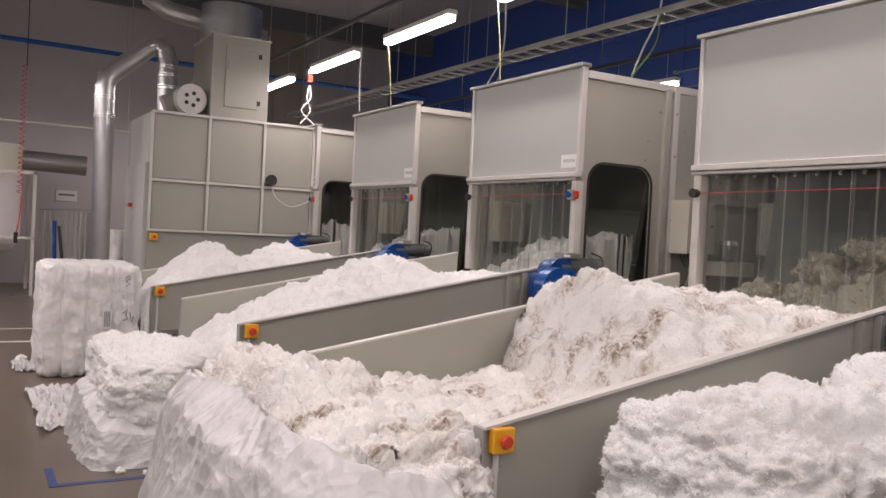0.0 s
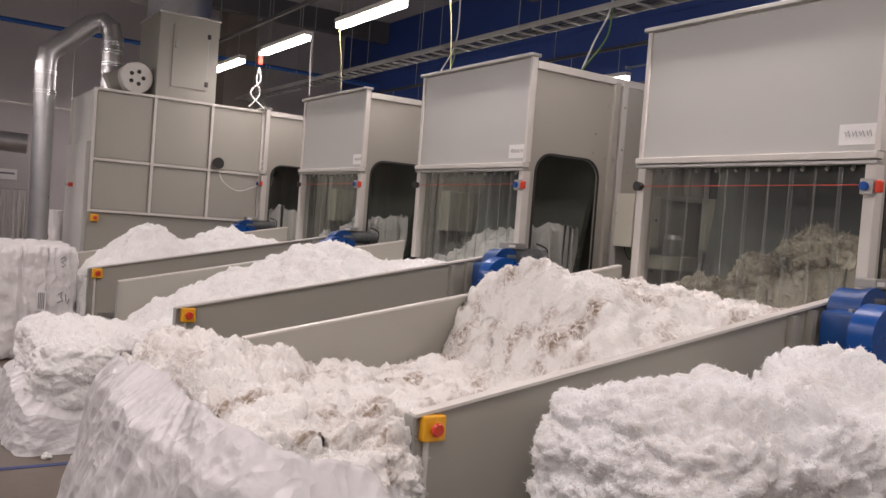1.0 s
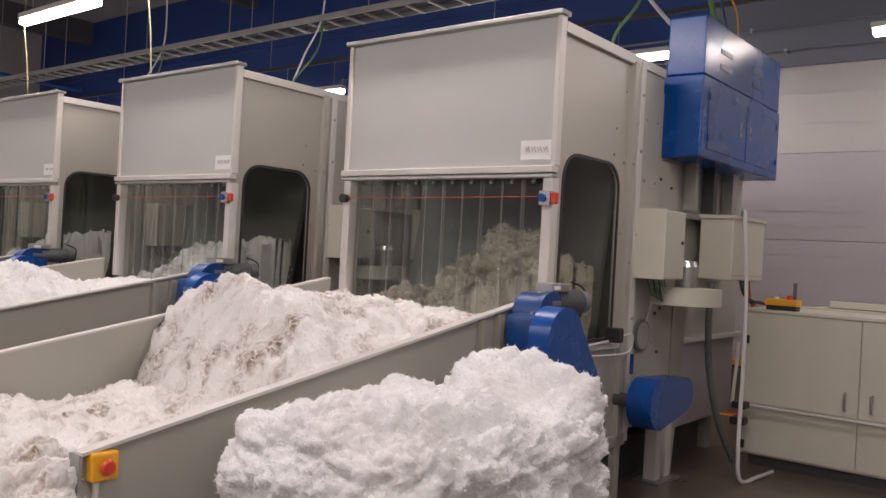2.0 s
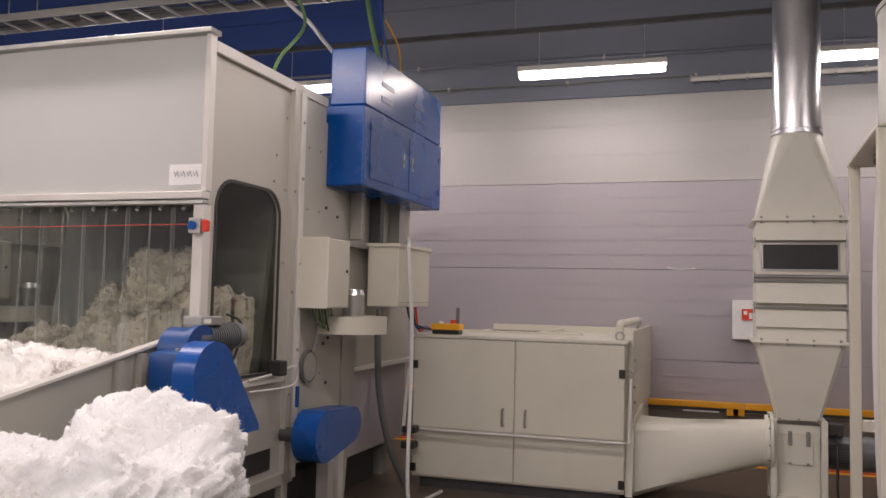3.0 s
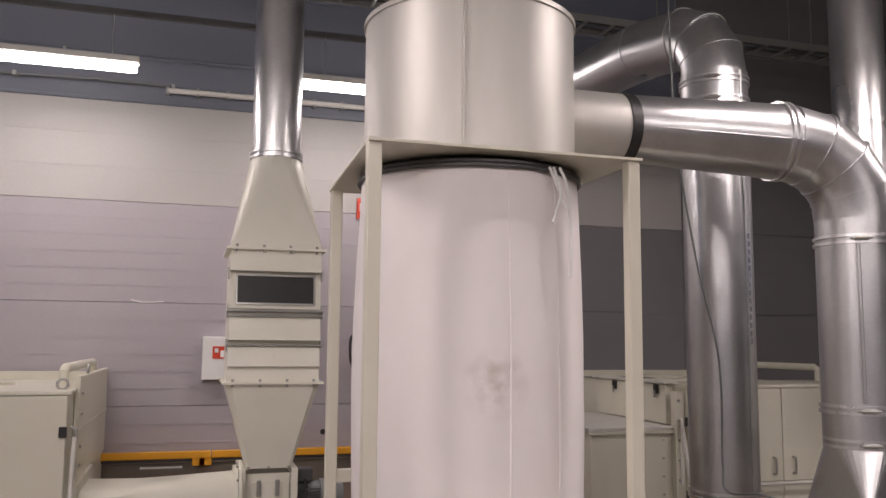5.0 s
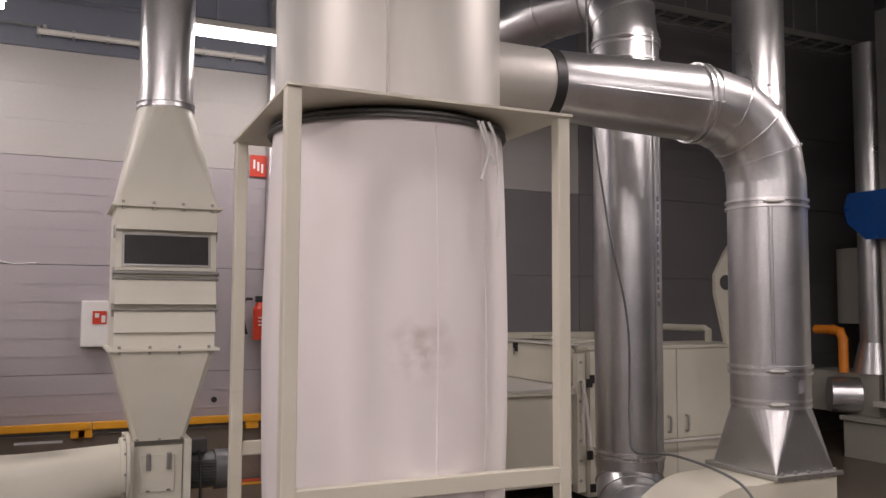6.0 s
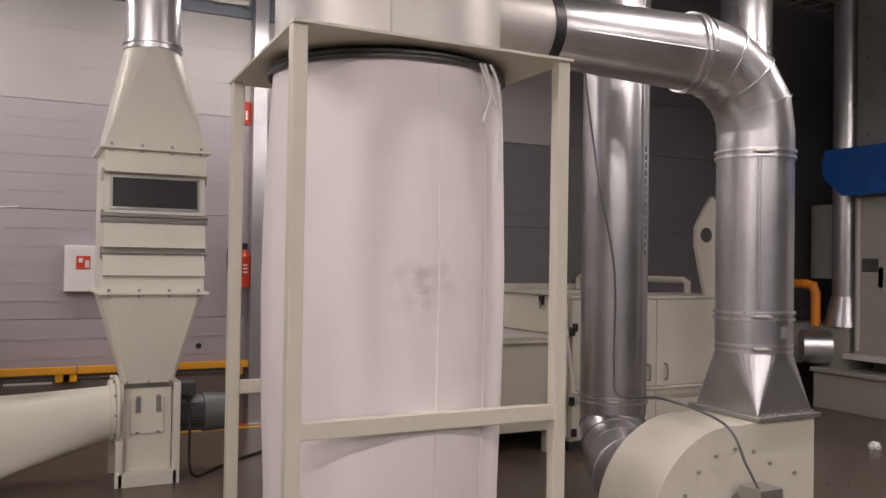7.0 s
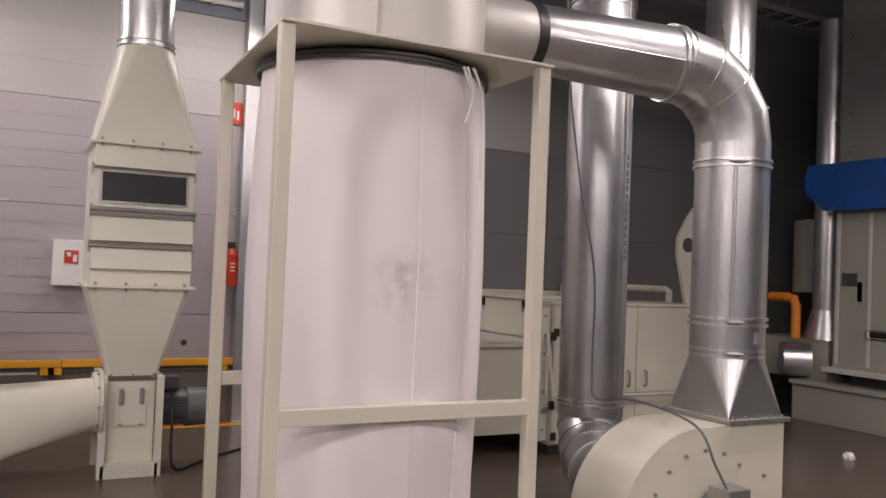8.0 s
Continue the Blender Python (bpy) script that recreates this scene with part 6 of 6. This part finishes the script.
wall_line("wall_conduit", -0.6, 9.5, 4.22, 0.012, MOTORGREY, "thin grey conduit clipped along the wall", 0.012)
wall_line("wall_pipe", -2.6, -0.55, 4.18, 0.028, PAINT_WHITE, "short pale pipe along the wall")
wall_line("wall_cable", -6.4, 9.5, 4.50, 0.016, WALL_UPPER, "grey-blue cable pipe high on the wall", 0.006)
hole = thing("wall_hole", WX, -2.20, 0.78, "small dark drill hole in the grey wall panel", "hole")
part("hole", rod(B(), (WX - 0.008, -2.20, 0.78), (WX - 0.0005, -2.20, 0.78), 0.028, seg=20), BLACK, hole)
crack = thing("panel_dent", WX - 0.004, -0.5, 2.06, "pale scuff mark on the wall panel", "scuff mark")
part("scuff", tube(B(), [(WX - 0.004, -0.30, 2.085), (WX - 0.006, -0.40, 2.06), (WX - 0.005, -0.52, 2.065), (WX - 0.004, -0.60, 2.075)], 0.005, 6), PAPER, crack)


# ---- overhead: cable tray, hanging cables, roof steel ----
def cable_tray(x, z, y0, y1):
    t = thing("cable_tray", x, (y0 + y1) / 2, z, "long grey cable tray hung below the roof", "cable tray", "cable trays")
    for xx in (x - 0.16, x + 0.16):
        part("side_rail", box(B(), xx - 0.012, y0, z, xx + 0.012, y1, z + 0.07, 0.003), STEEL, t)
    n = int((y1 - y0) / 0.3)
    for k in range(n):
        yy = y0 + 0.1 + k * 0.3
        part("rung", box(B(), x - 0.15, yy, z - 0.012, x + 0.15, yy + 0.03, z + 0.01), STEEL, t)
    for k in range(5):
        bm = B()
        tube(bm, [(x - 0.11 + 0.05 * k + 0.015 * math.sin(i * 1.7 + k), y0 + (y1 - y0) * i / 30, z + 0.03 + 0.012 * math.sin(i * 2.3 + k * 2)) for i in range(31)], 0.011, 6)
        part("cable", bm, DARKSTEEL if k % 2 else MOTORGREY, t, smooth=True)
    for k in range(7):
        yy = y0 + (y1 - y0) * (k + 0.5) / 7
        for xx in (x - 0.17, x + 0.17):
            part("drop_rod", rod(B(), (xx, yy, z), (xx, yy, CEIL_Z), 0.006, seg=6), STEEL, t)


cable_tray(6.98, 4.25, 2.0, 19.0)
cable_tray(9.0, 4.86, -13.0, -1.3)


def hanging_cable(pts, r, material, label):
    t = thing("hanging_cable", *pts[0], label, "cable", "hanging cables")
    bm = B()
    tube(bm, pts, r, 8, 8)
    part("cable", bm, material, t, smooth=True)


hanging_cable([(6.9, 2.6, 4.27), (6.7, 2.4, 3.9), (6.3, 2.4, 3.5), (6.0, 2.3, 3.17)], 0.014, GREEN_CABLE, "green cable dropping from a cable tray")
hanging_cable([(7.0, 3.0, 6.5), (6.98, 2.9, 4.6), (7.05, 2.5, 4.0), (7.2, 2.2, 3.62)], 0.018, WHITE_CABLE, "white hose hanging from the roof")
hanging_cable([(7.4, 2.3, 6.5), (7.42, 2.2, 4.6), (7.45, 2.0, 3.62)], 0.022, GREEN_CABLE, "green cable bundle hanging to the control cabinet")
hanging_cable([(7.5, 2.2, 6.5), (7.55, 2.1, 4.4), (7.6, 1.95, 3.62)], 0.010, PIPE_BLUE, "blue air hose hanging to the control cabinet")
hanging_cable([(7.7, 2.1, 4.25), (7.8, 2.0, 4.0), (7.75, 1.95, 3.62)], 0.008, ORANGE_RAIL, "orange cable dropping to the control cabinet")
for yy in (HY[1] + 1.05, HY[2] + 1.05):
    hanging_cable([(6.9, yy + 0.2, 4.27), (6.75, yy + 0.1, 3.9), (6.4, yy + 0.05, 3.5), (6.1, yy, 3.17)], 0.010, GREEN_CABLE, "green cables dropping from a cable tray")
    hanging_cable([(6.95, yy + 0.3, 5.4), (6.9, yy + 0.2, 4.4), (6.6, yy + 0.15, 3.8), (6.4, yy + 0.1, 3.4), (6.35, yy, 3.17)], 0.011, WHITE_CABLE, "pale cable loop above a hopper")
for yy in (6.45, 8.9):
    hanging_cable([(4.62, yy - 0.15, 4.4), (4.60, yy - 0.14, 4.0), (4.66, yy - 0.12, 3.6), (4.7, yy - 0.1, 3.22)], 0.0065, YELLOW_CABLE, "thin yellow-green cable hanging from the lamp rail")
hanging_cable([(4.62, 9.6, 4.05), (4.61, 9.6, 3.7), (4.63, 9.6, 3.22)], 0.010, WHITE_CABLE, "white cable hanging from the lamp rail")
plug = thing("hanging_socket", 4.62, 11.5, 3.8, "red and grey socket block on white cables", "socket")
part("socket", box(B(), 4.58, 11.46, 3.84, 4.66, 11.54, 3.96, 0.01), RED, plug)
part("grey_top", box(B(), 4.57, 11.45, 3.96, 4.67, 11.55, 4.04, 0.01), STEEL, plug)
for k in (-1, 1):
    bm = B()
    tube(bm, [(4.62, 11.5, 3.80), (4.62 + 0.03 * k, 11.5, 3.6), (4.58 - 0.07 * k, 11.5, 3.4), (4.62 + 0.12 * k, 11.5, 3.2)], 0.012, 8, 6)
    part("cord", bm, WHITE_CABLE, plug, smooth=True)


def air_pipe(pts, r, material, label):
    t = thing("air_pipe", *pts[0], label, "pipe", "air pipes")
    for x in (-5.0, -1.0, 3.0, 7.0):
        part("drop_rod", rod(B(), (x, pts[0][1], pts[0][2]), (x, pts[0][1], CEIL_Z), 0.008, seg=6), STEEL, t)
    part("pipe", tube(B(), pts, r, 12), material, t, smooth=True)


air_pipe([(-6.9, 18.2, 5.10), (10.2, 18.2, 5.02)], 0.05, PIPE_BLUE, "blue compressed air pipe across the hall")
air_pipe([(-6.9, 17.6, 3.40), (10.2, 17.6, 3.36)], 0.022, PAINT_WHITE, "thin white pipe across the hall")
for k in range(6):
    structure("beam_%d" % (k + 1), box(B(), WEST_X, -12.0 + 6 * k, CEIL_Z - 0.5, WX, -11.75 + 6 * k, CEIL_Z), BEAM, "dark roof beam", "beam")
structure("column_2", box(B(), 6.7, 19.6, 0, 7.5, 20.3, CEIL_Z, 0.01), CONCRETE, "brown-grey concrete hall column", "column")


# ---- the tall box machine at the far end ----
def box_machine():
    Y = HY[3]
    m = thing("box_machine", 3.5, Y, 0, "long beige panelled fibre box with fan and duct on top", "fibre machine")
    x0, x1, y1 = 2.36, 4.78, Y + 1.85
    part("body", box(B(), x0, Y + 0.015, 1.48, x1, y1, 3.15, 0.006), PAINT, m)
    part("lower_side", box(B(), x0, Y + 0.03, 0.0, x1, Y + 0.06, 1.48), PAINT, m)
    part("front_lower", box(B(), x0 - 0.06, Y + 0.06, 0.0, x0, y1 - 0.3, 2.43, 0.006), PAINT_LIGHT, m)
    part("front_upper", box(B(), x0 - 0.015, Y + 0.02, 2.44, x0, y1 - 0.3, 3.15, 0.004), PAINT_LIGHT, m)
    cols = (2.37, 3.17, 3.99, 4.77)
    for a, b in zip(cols, cols[1:]):
        for z0, z1 in ((1.50, 2.18), (2.21, 3.14)):
            part("panel", box(B(), a + 0.03, Y + 0.002, z0 + 0.02, b - 0.03, Y + 0.0145, z1 - 0.02, 0.003), PAINT, m)
    for a in cols:
        part("upright", box(B(), a - 0.02, Y - 0.03, 1.47, a + 0.02, Y + 0.0, 3.17, 0.004), PAINT_WHITE, m)
    for z in (1.47, 2.18, 3.14):
        part("cross_rail", box(B(), x0, Y - 0.028, z, x1, Y - 0.001, z + 0.035, 0.004), PAINT_WHITE, m)
    es = part("stop_switch", box(B(), 2.40, Y - 0.06, 1.34, 2.50, Y + 0.029, 1.44, 0.008), YELLOW, m, "yellow emergency stop box")
    part("push_button", rod(B(), (2.45, Y - 0.08, 1.39), (2.45, Y - 0.06, 1.39), 0.025, seg=16), RED, es)
    kn = part("round_knob", rod(B(), (4.105, Y - 0.08, 2.31), (4.105, Y - 0.03, 2.31), 0.085, 0.08, 24), BLACK, m, "black round housing", True)
    bm = B()
    tube(bm, [(4.12, Y - 0.05, 2.24), (4.2, Y - 0.05, 2.05), (4.45, Y - 0.05, 1.93), (4.76, Y - 0.05, 2.05)], 0.007, 6, 6)
    part("knob_cable", bm, WHITE_CABLE, kn, smooth=True)
    hd = part("door_latch", box(B(), x0 - 0.12, Y + 0.9, 1.80, x0 - 0.06, Y + 0.96, 1.86, 0.006), RED, m, "red door latch")
    part("lever", rod(B(), (x0 - 0.10, Y + 0.93, 1.83), (x0 - 0.16, Y + 0.95, 1.83), 0.012, seg=8), STEEL, hd)
    # fan house on the roof
    bx = part("roof_box", box(B(), 3.20, Y + 0.17, 3.17, 4.07, Y + 1.3, 4.40, 0.01), PAINT, m)
    dr = part("roof_door", box(B(), 3.40, Y + 0.15, 3.36, 3.92, Y + 0.168, 4.26, 0.006), PAINT, bx)
    for z in (3.42, 4.12):
        part("door_hinge", box(B(), 3.89, Y + 0.138, z, 3.94, Y + 0.151, z + 0.07, 0.003), BLACK, dr)
    part("door_lock", box(B(), 3.43, Y + 0.135, 3.92, 3.47, Y + 0.151, 4.04, 0.003), STEEL, dr)
    part("rim", box(B(), 3.18, Y + 0.15, 4.40, 4.09, Y + 1.32, 4.42, 0.004), PAINT_WHITE, bx)
    for x in (3.24, 4.03):
        bm = B()
        tube(bm, [(x + 0.035 * math.cos(t * math.pi / 6), Y + 0.2, 4.455 + 0.035 * math.sin(t * math.pi / 6)) for t in range(13)], 0.009, 8)
        part("lifting_eye", bm, STEEL, bx, smooth=True)
    part("roof_drum", rod(B(), (3.62, Y + 0.75, 4.42), (3.62, Y + 0.75, 4.95), 0.46, seg=48), GALV, m, smooth=True)
    fan = part("side_fan", rod(B(), (2.95, Y + 0.25, 3.42), (2.95, Y + 0.9, 3.42), 0.22, seg=32), PAINT_WHITE, m, "round fan end with vent slots", True)
    for k in range(5):
        a = 2 * math.pi * k / 5
        part("vent_slot", rod(B(), (2.95 + 0.09 * math.cos(a), Y + 0.245, 3.42 + 0.09 * math.sin(a)), (2.95 + 0.09 * math.cos(a), Y + 0.2505, 3.42 + 0.09 * math.sin(a)), 0.03, seg=12), BLACK, fan)
    part("fan_neck", rod(B(), (2.62, Y + 0.6, 3.30), (2.95, Y + 0.6, 3.42), 0.17, seg=28), PAINT, m, smooth=True)
    side = bent_pipe(m, [(2.70, Y + 0.75, 3.2), (2.70, Y + 0.78, 4.0), (2.67, Y + 0.82, 4.15), (2.57, Y + 0.88, 4.24), (2.44, Y + 0.93, 4.20), (2.22, Y + 0.97, 4.00), (2.0, Y + 1.0, 3.80), (1.89, Y + 1.0, 3.69), (1.86, Y + 1.0, 3.53), (1.86, Y + 1.0, 3.30), (1.87, Y + 1.0, 2.75), (1.88, Y + 1.0, 1.2), (1.88, Y + 1.0, 0.0)], 0.14, GALV, "side_duct", 28)
    for xx, yy, zz in ((2.70, Y + 0.77, 3.92), (2.70, Y + 0.77, 3.80), (2.70, Y + 0.77, 3.62), (1.86, Y + 1.0, 3.40), (1.865, Y + 1.0, 3.12)):
        clamp(side, (xx, yy, zz), (0, 0, 1), 0.14)
    bent_pipe(m, [(3.4, Y + 1.0, 4.75), (3.0, Y + 1.0, 4.78), (2.7, Y + 1.0, 4.82), (2.45, Y + 1.0, 4.95), (2.3, Y + 1.0, 5.3), (2.3, Y + 1.0, CEIL_Z)], 0.14, GALV, "roof_duct", 28)
    return m


box_machine()


def far_filter():
    cx, cy = 0.40, 18.2
    f = thing("bag_filter", cx, cy, 0, "far white filter bag hung in a light frame", "filter")
    bm, rows = B(), []
    for i in range(30):
        v = i / 29
        g = 1.0 if v < 0.72 else math.sqrt(max(0.02, 1 - ((v - 0.72) / 0.285) ** 2))
        rows.append([bm.verts.new((cx + 0.72 * g * math.cos(2 * math.pi * k / 40), cy + 0.72 * g * math.sin(2 * math.pi * k / 40), 2.40 - v * 1.7)) for k in range(40)])
    for a, b in zip(rows, rows[1:]):
        for k in range(40):
            bm.faces.new((a[k], a[(k + 1) % 40], b[(k + 1) % 40], b[k]))
    bm.faces.new(rows[-1])
    part("bag", bm, CLOTH, f, smooth=True)
    part("drum", rod(B(), (cx, cy, 2.40), (cx, cy, 2.95), 0.72, seg=48), CREAM, f, smooth=True)
    part("outlet", rod(B(), (cx + 0.6, cy, 2.68), (cx + 1.9, cy, 2.64), 0.20, seg=32), GALV, f, smooth=True)
    for dx in (-0.9, 0.87):
        for dy in (-0.85, 0.85):
            part("post", box(B(), cx + dx, cy + dy - 0.03, 0, cx + dx + 0.06, cy + dy + 0.03, 2.42, 0.004), PAINT_WHITE, f)
    part("top_bar", box(B(), cx - 0.9, cy - 0.88, 2.36, cx + 0.93, cy - 0.82, 2.42, 0.004), PAINT_WHITE, f)
    part("low_bar", box(B(), cx - 0.9, cy - 0.88, 1.10, cx + 0.93, cy - 0.82, 1.15, 0.004), PAINT_WHITE, f)


far_filter()
hose = thing("coiled_hose", 1.05, 16.6, 1.2, "red coiled air hose hanging from above", "hose")
bm = B()
tube(bm, [(1.0 + 0.045 * math.cos(k * 0.9), 16.6 + 0.045 * math.sin(k * 0.9), 4.35 - k * 0.0127) for k in range(190)], 0.007, 6)
part("coil", bm, RED, hose, smooth=True)
part("drop", tube(B(), [(1.04, 16.6, 1.93), (1.0, 16.6, 1.4), (0.97, 16.6, 1.25)], 0.012, 6), RED, hose, smooth=True)
part("feed_hose", rod(B(), (1.04, 16.6, 4.3), (1.04, 16.6, CEIL_Z), 0.01, seg=6), BLACK, hose)
part("air_gun", box(B(), 0.93, 16.57, 1.05, 1.0, 16.63, 1.25, 0.01), BLACK, hose)
rack = thing("hanging_cloths", 2.0, 18.6, 0.6, "row of pale cloths hanging from a rail", "cloths")
part("rail", rod(B(), (1.50, 18.6, 1.70), (2.56, 18.6, 1.72), 0.012, seg=8), STEEL, rack)
part("rail_post", rod(B(), (1.50, 18.6, 0), (1.50, 18.6, 1.70), 0.012, seg=8), STEEL, rack)
part("rail_post", rod(B(), (2.56, 18.6, 0), (2.56, 18.6, 1.72), 0.012, seg=8), STEEL, rack)
for k in range(9):
    bm, rows = B(), []
    xk = 1.53 + 0.115 * k
    for i in range(9):
        z = 1.68 - i * 0.135
        rows.append([bm.verts.new((xk + 0.105 * j / 6, 18.6 + 0.03 * math.sin(j * 1.6 + k) + 0.01 * i * math.sin(k), z)) for j in range(7)])
    for a, b in zip(rows, rows[1:]):
        for j in range(6):
            bm.faces.new((a[j], a[j + 1], b[j + 1], b[j]))
    part("cloth", bm, GREY_CLOTH, rack, smooth=True)
sign = thing("wall_sign", 2.0, FAR_Y - 0.02, 1.9, "small white notice on the far wall", "sign")
part("plate", box(B(), 1.95, FAR_Y - 0.03, 1.92, 2.40, FAR_Y - 0.004, 2.16, 0.002), PAPER, sign)
part("text_bar", box(B(), 2.0, FAR_Y - 0.034, 2.04, 2.35, FAR_Y - 0.0305, 2.08), INK, sign)
carton = thing("carton", 2.05, 15.0, 0, "brown carton standing on the floor", "carton")
part("box", box(B(), 2.08, 14.8, 0, 2.36, 15.3, 1.35, 0.01), CARTON, carton)
broom = thing("broom", 1.75, 16.2, 0, "blue-handled brush leaning at the far wall", "broom")
part("stick", rod(B(), (1.62, 16.2, 0.0), (1.58, 16.3, 1.5), 0.035, seg=10), BLUE, broom, smooth=True)
part("dark_stick", rod(B(), (1.80, 16.1, 0.0), (1.66, 16.3, 1.4), 0.03, seg=10), BLACK, broom, smooth=True)
sack = thing("waste_sack", 2.32, 14.2, 0, "white sack with a crumpled top", "sack")
bm = B()
rows = []
for i in range(14):
    z = i / 13 * 1.42
    rows.append([bm.verts.new((2.34 + (0.14 + 0.03 * math.sin(z * 5)) * math.cos(2 * math.pi * k / 24) * (1 + 0.2 * math.sin(k * 3 + z * 8)), 14.0 + 0.2 * math.sin(2 * math.pi * k / 24), z)) for k in range(24)])
for a, b in zip(rows, rows[1:]):
    for k in range(24):
        bm.faces.new((a[k], a[(k + 1) % 24], b[(k + 1) % 24], b[k]))
bm.faces.new(rows[-1])
part("bag", bm, FILM, sack, smooth=True)

# ---- small things on machine one and on the floor ----
st = thing("button_station", 7.85, 1.45, 1.36, "yellow and black button box with red button on a cabinet", "switch box")
part("base", box(B(), 7.78, 1.35, 1.36, 7.90, 1.60, 1.40, 0.006), BLACK, st)
part("cap", box(B(), 7.77, 1.34, 1.40, 7.91, 1.61, 1.455, 0.008), YELLOW, st)
part("push_button", rod(B(), (7.84, 1.42, 1.455), (7.84, 1.42, 1.49), 0.025, seg=16), RED, st, smooth=True)
part("white_button", rod(B(), (7.84, 1.53, 1.455), (7.84, 1.53, 1.475), 0.02, seg=16), PAPER, st, smooth=True)
part("antenna", box(B(), 7.88, 1.38, 1.455, 7.90, 1.41, 1.60, 0.003), MOTORGREY, st)
hz = thing("air_hose", 7.25, 1.55, 0, "white hose hanging down beside a control box to the floor", "hose")
bm = B()
tube(bm, [(7.30, 1.68, 2.14), (7.18, 1.62, 2.16), (7.10, 1.58, 2.0), (7.14, 1.56, 1.5), (7.10, 1.54, 0.9), (7.02, 1.52, 0.3), (7.05, 1.50, 0.03), (7.3, 1.45, 0.02), (7.6, 1.42, 0.02)], 0.016, 8, 8)
part("hose", bm, WHITE_CABLE, hz, smooth=True)
for k in range(4):
    bm = B()
    tube(bm, [(7.45 + 0.07 * k, 1.72, 1.60), (7.50 + 0.07 * k, 1.70, 1.48 - 0.03 * k), (7.72 + 0.04 * k, 1.68, 1.42), (7.82, 1.62, 1.40)], 0.010, 8, 6)
    part("control_cable", bm, (BLACK, PIPE_BLUE, BLACK, RED)[k], hz, smooth=True)
for k, (x, z) in enumerate(((7.5, 0.55), (7.48, 0.42))):
    part("plug", box(B(), x - 0.06, 1.62, z - 0.03, x + 0.06, 1.74, z + 0.03, 0.012), BLACK, hz)

structure("floor_marking_3", box(B(), 0.62, 4.88, 0.0, 1.30, 4.93, 0.003), TAPE_BLUE, "blue floor tape strip", "floor marking")
structure("floor_marking_4", box(B(), 0.62, 4.88, 0.0, 0.67, 5.3, 0.0028), TAPE_BLUE, "blue floor tape strip", "floor marking")
structure("floor_marking_5", box(B(), -3.0, 11.1, 0.0, 1.1, 11.2, 0.003), TAPE_WHITE, "worn white floor line", "floor marking")
structure("floor_marking_6", box(B(), -3.0, 12.4, 0.0, 1.1, 12.46, 0.003), TAPE_WHITE, "worn white floor line", "floor marking")
for k, (x, y, r) in enumerate(((6.95, -7.6, 0.05), (1.05, 5.05, 0.03), (0.72, 9.6, 0.06), (1.2, 4.98, 0.02))):
    bm = B()
    bmesh.ops.create_icosphere(bm, subdivisions=3, radius=r, matrix=Matrix.Translation((x, y, r * 0.6)))
    for v in bm.verts:
        d = v.co - Vector((x, y, r * 0.6))
        v.co += d * 0.5 * noise.noise(v.co * 40)
        v.co.z = max(v.co.z * 0.8, 0.001)
    ob = part("fibre_tuft", bm, FIBRE_CLEAN, smooth=True)
    tagged(ob, "small tuft of white fibre lying on the floor", "fibre tuft", "floor tufts")

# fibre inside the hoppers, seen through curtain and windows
for i, (top, mt) in enumerate(((1.68, FIBRE_TAN), (1.74, FIBRE_CLEAN), (1.70, FIBRE_CLEAN), (1.70, FIBRE_CLEAN))):
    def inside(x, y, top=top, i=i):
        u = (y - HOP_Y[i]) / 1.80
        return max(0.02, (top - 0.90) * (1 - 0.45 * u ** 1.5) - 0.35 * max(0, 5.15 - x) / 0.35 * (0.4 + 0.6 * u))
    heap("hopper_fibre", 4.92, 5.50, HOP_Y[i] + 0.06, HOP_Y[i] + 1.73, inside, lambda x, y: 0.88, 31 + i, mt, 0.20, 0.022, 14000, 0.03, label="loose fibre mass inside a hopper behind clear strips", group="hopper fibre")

tumble = []
for i, (y, z, r, mt) in enumerate(((2.55, 1.62, 0.20, FIBRE_TAN), (2.95, 1.48, 0.22, FIBRE_TAN), (2.28, 1.52, 0.16, FIBRE_TAN))):
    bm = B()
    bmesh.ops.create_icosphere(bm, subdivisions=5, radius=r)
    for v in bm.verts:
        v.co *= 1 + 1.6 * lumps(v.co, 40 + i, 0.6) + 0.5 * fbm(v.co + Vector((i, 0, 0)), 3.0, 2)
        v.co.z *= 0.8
    o = fluffy("tumbling_fibre", bm, 6000, 0.03, 50 + i, mt, 0, 0, 0, "clump of grey-tan fibre tumbling inside a hopper", "fibre clump", "tumbling fibre", "")
    o.location = (5.22, y, z)
    tumble.append((o, y, z))


def motions():
    """The clumps in the first hopper roll slowly on the rising lattice."""
    for k, (o, y, z) in enumerate(tumble):
        rows = []
        for s in range(9):
            a = s * 0.55 + k * 2.0
            rows.append((float(s), pose(5.22 + 0.03 * math.cos(a), y, z + 0.045 * math.sin(a), 0, -22 * s, 4 * math.sin(a))))
        walk(o, rows)


motions()
